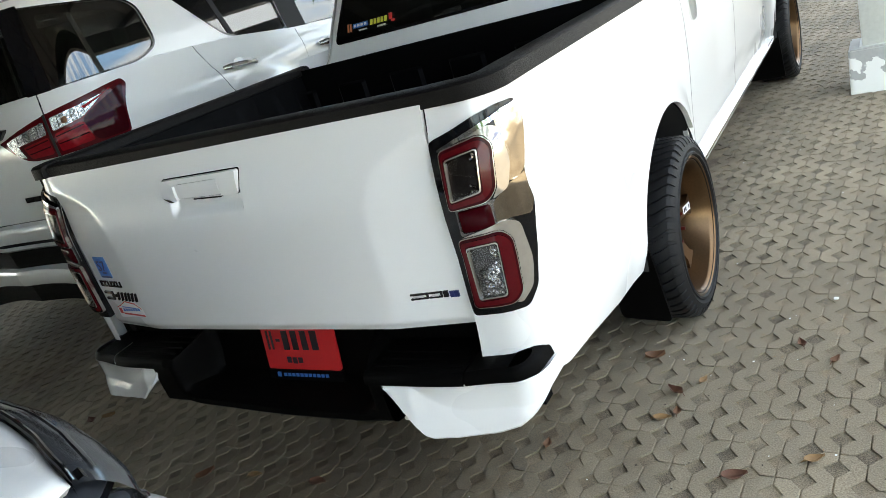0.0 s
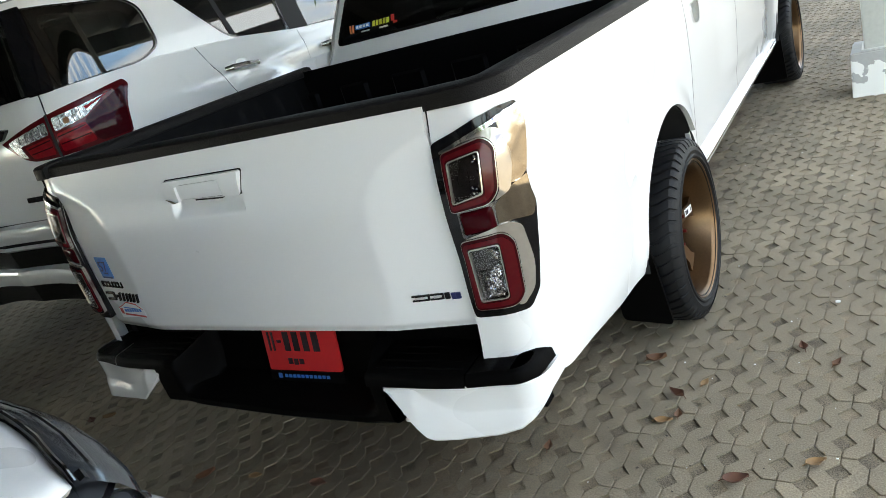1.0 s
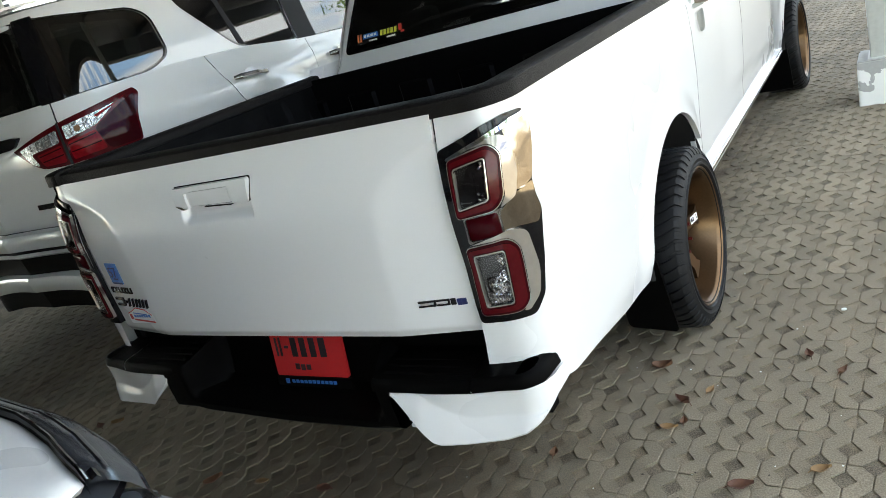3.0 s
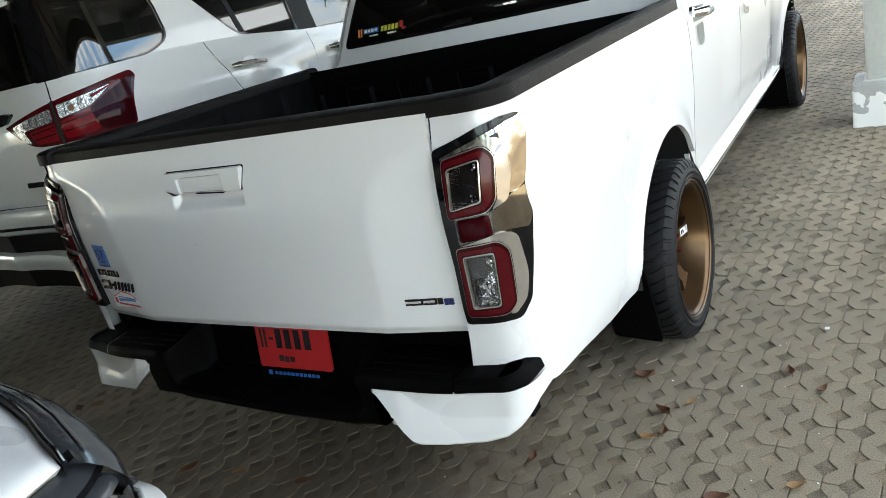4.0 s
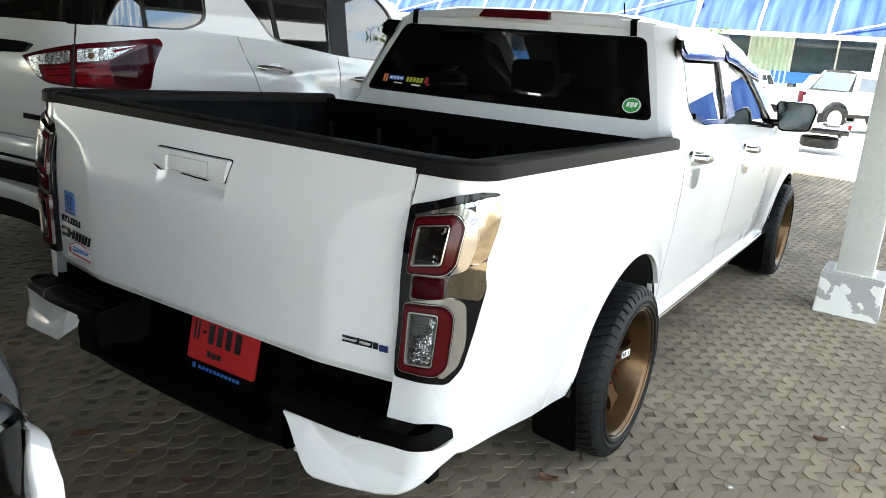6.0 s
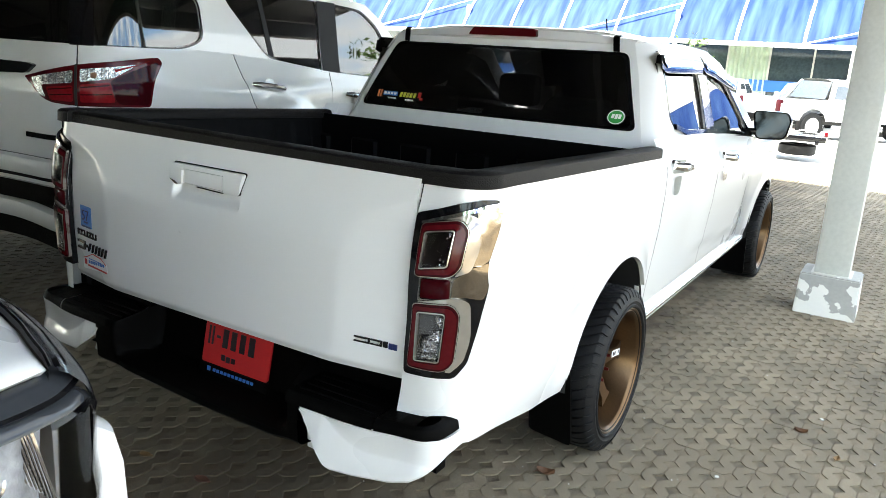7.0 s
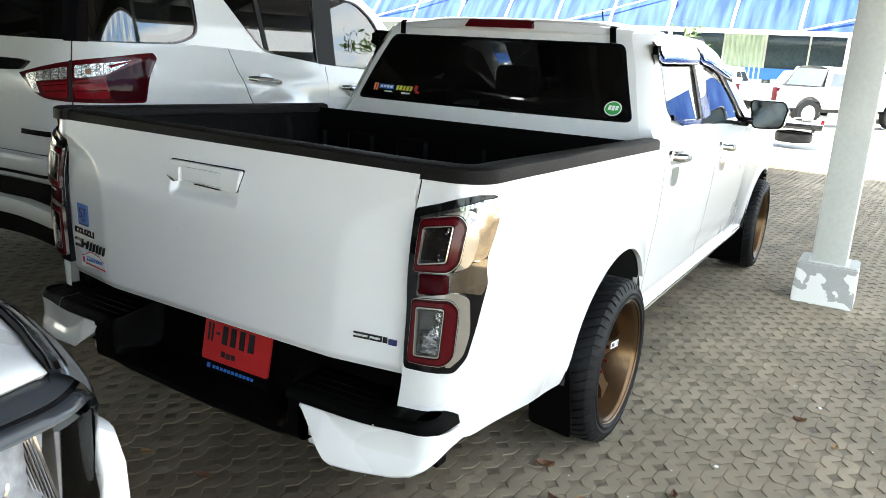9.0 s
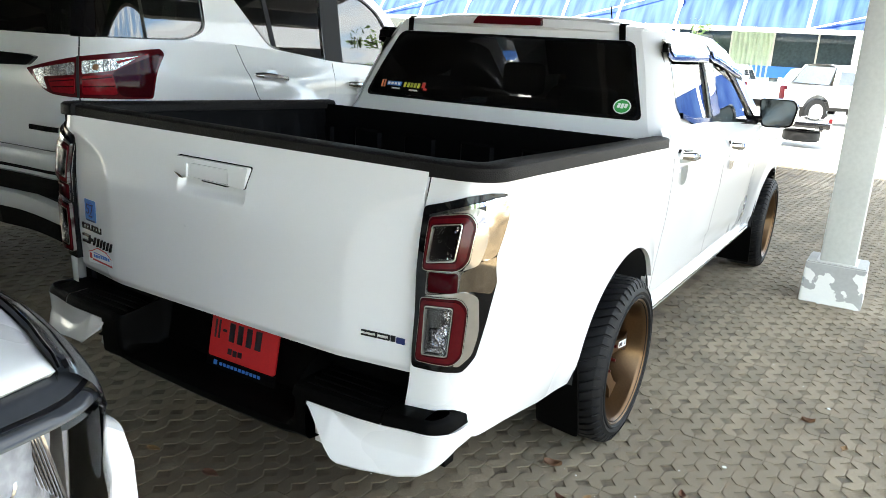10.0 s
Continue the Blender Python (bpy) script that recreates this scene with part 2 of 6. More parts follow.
def tube(points, r, n=8, bm=None):
    """A round bar along points."""
    bm = bm or bmesh.new()
    rings = []
    for i, p in enumerate(points):
        p = Vector(p)
        d = (Vector(points[min(i + 1, len(points) - 1)]) - Vector(points[max(i - 1, 0)])).normalized()
        side = d.cross(Vector((0, 0, 1)))
        side = side.normalized() if side.length > 0.01 else Vector((1, 0, 0))
        up = side.cross(d)
        rr = r[i] if isinstance(r, (list, tuple)) else r
        rings.append([bm.verts.new(p + (side * math.cos(a) + up * math.sin(a)) * rr) for a in (2 * math.pi * k / n for k in range(n))])
    for a, b in zip(rings, rings[1:]):
        for k in range(n):
            bm.faces.new([a[k], a[(k + 1) % n], b[(k + 1) % n], b[k]])
    bm.faces.new(rings[0])
    bm.faces.new(list(reversed(rings[-1])))
    return bm


def spaced(a, b, n):
    return [a + (b - a) * i / (n - 1) for i in range(n)]


def arch_stops(a, b, arcs, n=40):
    """Stations along a panel from a to b, dense over the wheel arches."""
    out = set(round(x, 4) for x in spaced(a, b, n))
    for c, r in arcs:
        for k in range(41):
            y = c + r * math.cos(math.pi * k / 40)
            if a <= y <= b:
                out.add(round(y, 4))
        for e in (c - r - 0.001, c + r + 0.001):
            if a <= e <= b:
                out.add(e)
    return sorted(out)


def arched(bottom, arcs):
    """The lower edge of a panel, with round wheel arches (centre y, centre z, radius) cut into it."""
    def low(y):
        z = bottom(y)
        for cy, cz, r in arcs:
            if abs(y - cy) < r:
                z = max(z, cz + math.sqrt(r * r - (y - cy) ** 2))
        return z
    return low

# ---- ground, yard, canopy, column ----
def yard_z(y):
    """The yard falls away gently beyond the paved parking rows."""
    return -0.02 * max(0.0, min(60.0, y - 10.4)) - (0.03 if y > 10.39 else 0.0)


bm = grid([-400, -60, -12, 12, 60, 400], [-400, -30, 10.38, 10.40, 30, 70, 400], lambda x, y: (x, y, yard_z(y) - 0.0042))
tagged(link("ground", bm, GRIT), "grey gritty ground under the paving blocks", "ground", kind="structure")
bm = grid(spaced(-60, 60, 13), [10.42, 20, 30, 40, 60], lambda x, y: (x, y, yard_z(y) - 0.002))
thicken(bm, 0.01)
tagged(link("road", bm, ROAD), "pale sunlit concrete yard beyond the canopy", "road", kind="structure")

COL = (1.4375, 3.765)
column = thing("canopy_column", "grey painted square steel column on a chipped concrete footing", "column", (*COL, 0))
footing_paint = material("grey_footing_paint", (0.40, 0.40, 0.38), 0.7, 0, 40, 0.12, 0.001)
t_ = footing_paint.node_tree
b_ = t_.nodes["Principled BSDF"]
co_, no_, cut_, mx_ = (t_.nodes.new(k) for k in ("ShaderNodeTexCoord", "ShaderNodeTexNoise", "ShaderNodeMath", "ShaderNodeMix"))
sep_, hgt_ = t_.nodes.new("ShaderNodeSeparateXYZ"), t_.nodes.new("ShaderNodeMapRange")
no_.inputs["Scale"].default_value, no_.inputs["Detail"].default_value = 7.0, 5
t_.links.new(co_.outputs["Object"], no_.inputs["Vector"])
t_.links.new(co_.outputs["Object"], sep_.inputs[0])
for key, v in (("From Min", 0.10), ("From Max", 0.24), ("To Min", 0.57), ("To Max", 0.38)):
    hgt_.inputs[key].default_value = v
t_.links.new(sep_.outputs["Z"], hgt_.inputs["Value"])
cut_.operation = "LESS_THAN"
t_.links.new(no_.outputs["Fac"], cut_.inputs[0])
t_.links.new(hgt_.outputs[0], cut_.inputs[1])
mx_.data_type = "RGBA"
old = b_.inputs["Base Color"].links[0].from_socket
t_.links.new(old, mx_.inputs["A"])
mx_.inputs["B"].default_value = (0.80, 0.80, 0.76, 1)
t_.links.new(cut_.outputs[0], mx_.inputs["Factor"])
t_.links.new(mx_.outputs["Result"], b_.inputs["Base Color"])
bm = bmesh.new()
vs = [bm.verts.new((sx * w, sy * d, z)) for z, w, d in ((-0.02, 0.178, 0.155), (0.258, 0.170, 0.148)) for sx, sy in ((-1, -1), (1, -1), (1, 1), (-1, 1))]
for q in ((3, 2, 1, 0), (4, 5, 6, 7), (0, 1, 5, 4), (1, 2, 6, 5), (2, 3, 7, 6), (3, 0, 4, 7)):
    bm.faces.new([vs[i] for i in q])
bmesh.ops.bevel(bm, geom=list(bm.edges), offset=0.008, segments=2, affect="EDGES")
part("footing", bm, footing_paint, column, "concrete footing with flaking white and grey paint")
part("shaft", boxes(((-0.1, -0.1, 0.255), (0.1, 0.1, 3.14)), bevel=0.010), STEELPAINT, column)
part("base_plate", boxes(((-0.115, -0.115, 0.252), (0.115, 0.115, 0.262)), bevel=0.003), STEELPAINT, column)

CANOPY_Z, CX0, CX1, CY0, CY1 = 3.15, -24.0, 2.75, -13.0, 8.6
bm = bmesh.new()
ys = []
for k in range(int((CY1 - CY0) / 0.1)):
    ys += [CY0 + 0.1 * k, CY0 + 0.1 * k + 0.05]
grid([CX0, CX1], ys, lambda x, y: (x, y, CANOPY_Z + 0.25 + 0.004 * (round((y - CY0) / 0.05) % 2)), bm)
for k in range(10):
    x = CX1 - 0.1 - 2.8 * k
    box(bm, (x - 0.06, CY0, CANOPY_Z - 0.02), (x + 0.06, CY1, CANOPY_Z + 0.2))
for k in range(17):
    y = CY0 + 0.2 + 1.22 * k
    box(bm, (CX0, y - 0.035, CANOPY_Z + 0.18), (CX1, y + 0.035, CANOPY_Z + 0.245))
tagged(link("ceiling_canopy", bm, ROOFSHEET, smooth=False), "dark sheet roof on steel purlins over the parking row", "canopy roof", kind="structure")
# an unseen plain wall, added far behind the row to shape light and reflections
tagged(link("unseen_wall_south", boxes(((CX0, -12.9, 0.0), (1.2, -12.7, CANOPY_Z + 0.17))), PEEL, smooth=False), "plain white wall added unseen behind the parking row to shape the light", "wall", kind="structure")
for x in (-6.8, -15.2):
    copy_thing(column, pose(x, 3.765, 0))

# ---- the white pickup ----
truck = thing("pickup_truck", "lowered white double-cab pickup with black rail caps and bronze wheels", "pickup truck")
RAX, FAX, TYRE_R = 1.165, 4.29, 0.320
ARC_R = 0.395
ARC_Y, ARC_Z = RAX - 0.01, 0.365
ARCHES = [(ARC_Y, ARC_Z, ARC_R), (FAX, 0.335, 0.385)]
lean = curve([(0.36, 0.055), (0.45, 0.036), (0.61, 0.024), (0.8, 0.006), (0.95, 0.0), (1.05, 0.002), (1.13, 0.012)])
MIRROR = Matrix.Translation((0.022, 0, 0)) @ Matrix.Diagonal((-1, 1, 1, 1))


def tuck(bm, side):
    """Mirrors a corner part to the other side, where the body draws in more tightly."""
    sided(bm, side)
    if side < 0:
        for v in bm.verts:
            if v.co.x < -0.73:
                v.co.x = -0.73 + (v.co.x + 0.73) * 0.85
            v.co.y += 0.022 * smoothstep(0.4, 0.1, v.co.y)
    return bm


def sided(bm, side):
    if side < 0:
        bmesh.ops.transform(bm, matrix=MIRROR, verts=bm.verts)
        bmesh.ops.reverse_faces(bm, faces=bm.faces)
    return bm


def gate_lean(z):
    """How far the tailgate and the bed's corners lean forward at height z."""
    return 0.01 * (z - 0.6) + 0.038 * smoothstep(0.93, 1.17, z)


def flank(s, z, off=0.0):
    """The outer skin of the bed from the tailgate's edge (s = 0) round the corner and forward along the side; off: outwards."""
    r = 0.11
    if s < 0.05:
        p, nrm = Vector((0.742 + s, 0.0)), Vector((0, -1))
    elif s < 0.05 + r * math.pi / 2:
        a = (s - 0.05) / r
        nrm = Vector((math.sin(a), -math.cos(a)))
        p = Vector((0.792, r)) + nrm * r
    else:
        nrm = Vector((1, 0))
        p = Vector((0.902, r + s - 0.05 - r * math.pi / 2))
    q = p + nrm * off
    return (q.x - lean(z), q.y + smoothstep(0.30, 0, s) * gate_lean(z), z)


bed_edge = curve([(0.36, 0.694), (0.524, 0.696), (0.614, 0.708), (0.72, 0.710), (0.904, 0.710), (1.066, 0.714), (1.15, 0.720)])
S_SIDE = 0.05 + 0.11 * math.pi / 2 - 0.11
low = arched(curve([(0, 0.485), (0.1, 0.46), (0.25, 0.438), (0.52, 0.385), (0.68, 0.368), (0.8, 0.36), (1.5, 0.395)]), ARCHES[:1])


def flare(y, z, cy):
    """A soft lip that swells round a wheel arch."""
    d = math.hypot(y - cy, z - ARC_Z) - ARC_R
    return 0.014 * smoothstep(0.10, 0.0, d) * smoothstep(0.30, 0.42, z)


def skirt(bm, depth):
    """Folds the free lower edges of a panel inwards."""
    es = [e for e in bm.edges if len(e.link_faces) == 1 and (e.verts[0].co.z + e.verts[1].co.z) / 2 < 0.80 and not ((max(v.co.y for v in e.verts) < 0.03 or min(v.co.y for v in e.verts) > 1.48) and abs(e.verts[0].co.z - e.verts[1].co.z) > 0.01)]
    r = bmesh.ops.extrude_edge_only(bm, edges=es)
    for v in (g for g in r["geom"] if isinstance(g, bmesh.types.BMVert)):
        v.co.x -= depth


stops = [0, 0.03, 0.05] + [0.05 + 0.11 * math.pi / 2 * k / 12 for k in range(1, 13)] + [S_SIDE + y for y in arch_stops(0.13, 1.488, [(ARC_Y, ARC_R)])]


def side_skin(s, k):
    y = max(0.0, s - S_SIDE)
    zl = low(y)
    z = zl + (1.150 - 0.028 * y - zl) * k / 24
    if s < 0.05:
        edge = bed_edge(z) if side > 0 else 0.752
        s += (edge - 0.742 + lean(z)) * (1 - s / 0.05)
    return flank(s, z, flare(y, z, ARC_Y) if s > 0.25 else 0.0)


for side in (1, -1):
    bm = grid(stops, range(25), side_skin)
    skirt(bm, 0.018)
    part("bed_side", tuck(bm, side), WHITE, truck)


gate_crease = curve([(0.60, 0.465), (0.69, 0.485), (0.85, 0.492), (0.95, 0.503), (1.0, 0.527), (1.03, 0.555), (1.055, 0.60), (1.08, 0.665), (1.10, 0.73), (1.15, 0.85)])


def gate_y(x, z):
    d = abs(x) - gate_crease(z)
    fold = 0.072 * (math.sqrt(d * d + 0.00004) + d)
    return -0.006 + fold + 0.010 * (0.70 - x) / 1.4 + gate_lean(z) - 0.006 * math.cos(x * 1.9) + 0.010 * smoothstep(0.635, 0.612, z)


gate_right = curve([(0.60, 0.699), (0.63, 0.702), (0.72, 0.704), (0.90, 0.704), (1.06, 0.707), (1.15, 0.713)])


def gate_skin(u, z):
    x = u * gate_right(z) if u > 0 else u * 0.727
    y = gate_y(x, z)
    # the pocket under the handle
    ends = smoothstep(-0.170, -0.150, x) * smoothstep(0.122, 0.110, x)
    hollow = ends * smoothstep(0.972, 1.000, z) * smoothstep(1.075, 1.060, z)
    return (x, y + 0.022 * hollow, z)


bm = grid(sorted(set(spaced(-1, 1, 141) + spaced(-0.25, -0.19, 13) + spaced(0.14, 0.19, 11))), spaced(0.612, 1.148, 90), gate_skin)
thicken(bm, 0.03)
tailgate = part("tailgate", bm, WHITE, truck)
part("gate_gap", thicken(grid([0.696, 0.707, 0.718], spaced(0.54, 1.144, 16), lambda x, z: (x, gate_y(0.70, z) + 0.013, z)), 0.004), RUBBER, truck)
part("gate_gap", thicken(grid([-0.740, -0.728, -0.715], spaced(0.54, 1.144, 16), lambda x, z: (x, gate_y(-0.72, z) + 0.030, z)), 0.004), RUBBER, truck)


def on_gate(off):
    return lambda u, v, d: (u, gate_y(u, v) - off + d, v)


def handle_y(off):
    """The handle stands upright and swells outwards from the leaning gate."""
    return lambda u, v, d: (u, gate_y(u, 1.05) - 0.004 - 0.004 * math.sin(math.pi * (v - 1.018) / 0.065) - off + d, v)


part("handle_recess", prism(rounded([(-0.178, 1.0855), (0.1355, 1.0855), (0.1175, 1.0185), (-0.177, 1.0305)], 0.009), on_gate(0.0005), 0.012, cuts=0.02), GLOSSBLACK, tailgate, "thin dark gap round the handle")
handle = part("handle", prism(rounded([(-0.177, 1.0825), (0.131, 1.0825), (0.114, 1.018), (-0.176, 1.030)], [0.008, 0.010, 0.010, 0.006]), handle_y(0.004), 0.02, holes=[rounded([(-0.108, 1.0695), (0.055, 1.0695), (0.051, 1.0235), (-0.114, 1.0265)], 0.004)], cuts=0.02), WHITE, tailgate, "white tailgate handle")
part("handle_flap", prism(rounded([(-0.1065, 1.0680), (0.0535, 1.0680), (0.0495, 1.0250), (-0.1125, 1.0280)], 0.004), handle_y(0.0045), 0.02, cuts=0.02), WHITE, handle)
part("grip_ridge", prism(rounded([(-0.135, 1.064), (-0.114, 1.068), (-0.119, 1.022), (-0.152, 1.034)], 0.006), handle_y(0.012), 0.016, cuts=0.01), WHITE, handle)
part("lock_button", prism(rounded([(-0.174, 1.036), (-0.150, 1.030), (-0.136, 1.020), (-0.152, 1.020)], 0.004), handle_y(0.010), 0.012), CHROME, handle)
part("grip_shadow_line", prism([(-0.060, 1.0200), (0.045, 1.0165), (0.045, 1.0195), (-0.060, 1.0230)], handle_y(0.0052), 0.010), GLOSSBLACK, handle)

BLUE = material("blue_print", (0.03, 0.16, 0.55), 0.35, 0, 90, 0.1)
SKYBLUE = material("sky_blue_print", (0.06, 0.22, 0.55), 0.35, 0, 90, 0.1)
DEEPBLUE = material("deep_blue_print", (0.01, 0.02, 0.12), 0.3, 0, 90, 0.1)
INK = material("black_print", (0.015, 0.015, 0.02), 0.35, 0, 90, 0.2)
REDINK = material("red_print", (0.55, 0.03, 0.03), 0.4, 0, 90, 0.1)
PAPER = material("white_print", (0.8, 0.8, 0.8), 0.4, 0, 90, 0.04)
GREENINK = material("green_print", (0.03, 0.30, 0.06), 0.4, 0, 90, 0.15)
ORANGEINK = material("orange_print", (0.75, 0.22, 0.08), 0.4, 0, 90, 0.15)
YELLOWINK = material("yellow_print", (0.55, 0.55, 0.06), 0.4, 0, 90, 0.15)


def rect(x0, x1, z0, z1, slant=0.0):
    return [(x0, z0), (x1, z0), (x1 + slant, z1), (x0 + slant, z1)]


def marks(name, rects, off, mat, parent, depth=0.003, where=None, label=""):
    made = [part(name, prism(r, (where or on_gate)(off), depth), mat, parent, label, smooth=False) for r in rects]
    return made[0]


def writing(text, size, mat, parent, m, depth=0.0006, name="lettering"):
    c = bpy.data.curves.new(name, "FONT")
    c.body, c.size, c.align_x, c.align_y, c.extrude = text, size, "CENTER", "CENTER", depth
    tmp = bpy.data.objects.new(name, c)
    scene.collection.objects.link(tmp)
    me = bpy.data.meshes.new_from_object(tmp.evaluated_get(bpy.context.evaluated_depsgraph_get()))
    bpy.data.objects.remove(tmp)
    me.materials.clear()
    me.materials.append(mat)
    ob = new(name, me)
    ob.parent = parent
    ob.matrix_basis = m
    return ob


sticker = part("sticker", prism(rounded(rect(-0.676, -0.600, 0.797, 0.872), 0.004), on_gate(0.0015), 0.002, cuts=0.03), SKYBLUE, tailgate, "small blue number sticker")
marks("sticker_bar", [rect(-0.668, -0.606, 0.797, 0.803), rect(-0.650, -0.624, 0.812, 0.818)], 0.0025, DEEPBLUE, sticker)
disc = [(-0.638 + 0.031 * math.cos(a), 0.836 + 0.031 * math.sin(a)) for a in (2 * math.pi * k / 28 for k in range(28))]
part("sticker_disc", prism(disc, on_gate(0.0022), 0.002), BLUE, sticker)
writing("57", 0.052, DEEPBLUE, sticker, pose(-0.638, gate_y(-0.638, 0.84) - 0.0042, 0.838, 90, 0, -8))


def badge_shape(x, z, w, h, kind):
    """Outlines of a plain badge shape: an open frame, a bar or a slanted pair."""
    t = h * 0.26
    if kind == "frame":
        return [rect(x, x + w, z, z + t), rect(x, x + w, z + h - t, z + h), rect(x + w - t, x + w, z, z + h, 0.001)]
    if kind == "cup":
        return [rect(x, x + w, z, z + t), rect(x, x + t, z, z + h), rect(x + w - t, x + w, z, z + h)]
    if kind == "bar":
        return [rect(x, x + w, z, z + h)]
    if kind == "step":
        return [rect(x, x + w, z, z + t), rect(x, x + w, z + h - t, z + h), rect(x + w * 0.2, x + w * 0.5, z + t, z + h - t, w * 0.3)]
    return [rect(x, x + t, z, z + h, w * 0.30), rect(x + w * 0.55, x + w * 0.55 + t, z, z + h, w * 0.25)]


xs = [(-0.702, 0.010, "bar"), (-0.686, 0.026, "step"), (-0.655, 0.026, "cup"), (-0.624, 0.026, "step"), (-0.594, 0.026, "cup")]
for x, w, kind in xs:
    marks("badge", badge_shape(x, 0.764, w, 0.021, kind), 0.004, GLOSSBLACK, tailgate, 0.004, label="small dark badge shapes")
xs = [(-0.702, 0.052, "frame"), (-0.646, 0.014, "bar"), (-0.628, 0.046, "slant"), (-0.580, 0.040, "slant"), (-0.538, 0.044, "slant")]
for x, w, kind in xs:
    z, h = (0.727, 0.009) if w == 0.014 else (0.716, 0.030)
    marks("model_badge", badge_shape(x, z, w, h, kind), 0.006, GLOSSBLACK, tailgate, 0.006, label="gloss black badge shapes")
DECAL = rounded([(-0.672, 0.647), (-0.502, 0.663), (-0.503, 0.690), (-0.535, 0.706), (-0.60, 0.712), (-0.64, 0.694), (-0.672, 0.684)], 0.008)
decal = part("decal", prism(DECAL, on_gate(0.0015), 0.002, cuts=0.03), PAPER, tailgate, "white dealer decal with blue and red bars")
roof_line = [(-0.668, 0.684), (-0.642, 0.692), (-0.60, 0.709), (-0.54, 0.704), (-0.507, 0.688)]
marks("decal_bar", [[a, b, (b[0], b[1] + 0.003), (a[0], a[1] + 0.003)] for a, b in zip(roof_line, roof_line[1:])], 0.0024, REDINK, decal, 0.002)
marks("decal_bar", [rect(-0.632 + 0.0165 * k, -0.620 + 0.0165 * k, 0.673 + 0.0012 * k, 0.683 + 0.0012 * k) for k in range(7)] + [rect(-0.63, -0.54, 0.688, 0.691)], 0.0024, BLUE, decal, 0.002)
marks("decal_bar", [rect(-0.640, -0.505, 0.661, 0.667), rect(-0.662, -0.645, 0.664, 0.684)], 0.0024, REDINK, decal, 0.002)
for x, w, kind in ((0.549, 0.046, "frame"), (0.598, 0.034, "frame"), (0.636, 0.012, "bar")):
    marks("engine_badge", badge_shape(x, 0.694, w, 0.016, kind), 0.004, GLOSSBLACK, tailgate, 0.004, label="dark chrome badge shapes")
marks("engine_badge", [rect(0.556, 0.584, 0.699, 0.705), rect(0.606, 0.624, 0.698, 0.703)], 0.0035, CHROME, tailgate, 0.003)
marks("engine_badge", [rect(0.653, 0.664, 0.692, 0.708), rect(0.665, 0.676, 0.692, 0.708)], 0.0045, DEEPBLUE, tailgate, 0.004)


# rail caps over the bed's edges
def cap(points, half, name, outer=0.032, lift=(0, 0)):
    bm = bmesh.new()
    prof = [(-half + 0.004, -outer), (-half - 0.003, -outer + 0.002), (-half - 0.004, -0.006), (-half + 0.001, 0.004), (-half + 0.010, 0.009), (0, 0.012), (half - 0.010, 0.009), (half - 0.002, 0.003), (half, -0.03)]
    rows = []
    for i, p in enumerate(points):
        d = (Vector(points[min(i + 1, len(points) - 1)]) - Vector(points[max(i - 1, 0)])).normalized()
        n = Vector((d.y, -d.x, 0)).normalized()
        rows.append([bm.verts.new(Vector(p) - n * a + Vector((0, 0, b))) for a, b in prof])
        if i == 0 or i == len(points) - 1:
            for v in rows[-1][:2]:
                v.co.z += lift[i > 0]
    for a, b in zip(rows, rows[1:]):
        for k in range(len(prof) - 1):
            bm.faces.new([a[k], a[k + 1], b[k + 1], b[k]])
    bm.faces.new(rows[0])
    bm.faces.new(rows[-1])
    return part(name, bm, RAILCAP, truck)


cap([(x, 0.078 + 0.010 * (0.7 - x) / 1.4 - 0.006 * math.cos(x * 1.9), 1.169 - 0.005 * x) for x in spaced(0.713, -0.727, 9)], 0.036, "tailgate_cap", 0.021)
for side in (1, -1):
    pts = []
    for k in range(0, 11):
        x, y, z = flank(-0.026 + 0.249 * k / 10 if side > 0 else 0.012 + 0.211 * k / 10, 1.15, -0.031)
        pts.append((side * x + (0.022 if side < 0 else 0), y + 0.002, 1.174 - 0.028 * y + (0.004 if side < 0 else -0.006 * (1 - k / 10))))
    pts += [(side * (0.902 - 0.012 - 0.030) + (0.022 if side < 0 else 0), y, 1.175 - 0.028 * y) for y in spaced(0.19, 1.475, 12)]
    if side < 0:
        pts = [(-0.73 + (x + 0.73) * 0.85, y + 0.010, z) if x < -0.73 else (x, y, z) for x, y, z in pts]
    cap(pts if side < 0 else pts[::-1], 0.038, "side_rail_cap", 0.028, (0.004, 0) if side < 0 else (0, 0.006))
    gx = 0.7155 if side > 0 else -0.7295
    part("cap_gap", boxes(((gx - 0.003, 0.058, 1.15), (gx + 0.003, 0.105, 1.168))), DARK, truck)

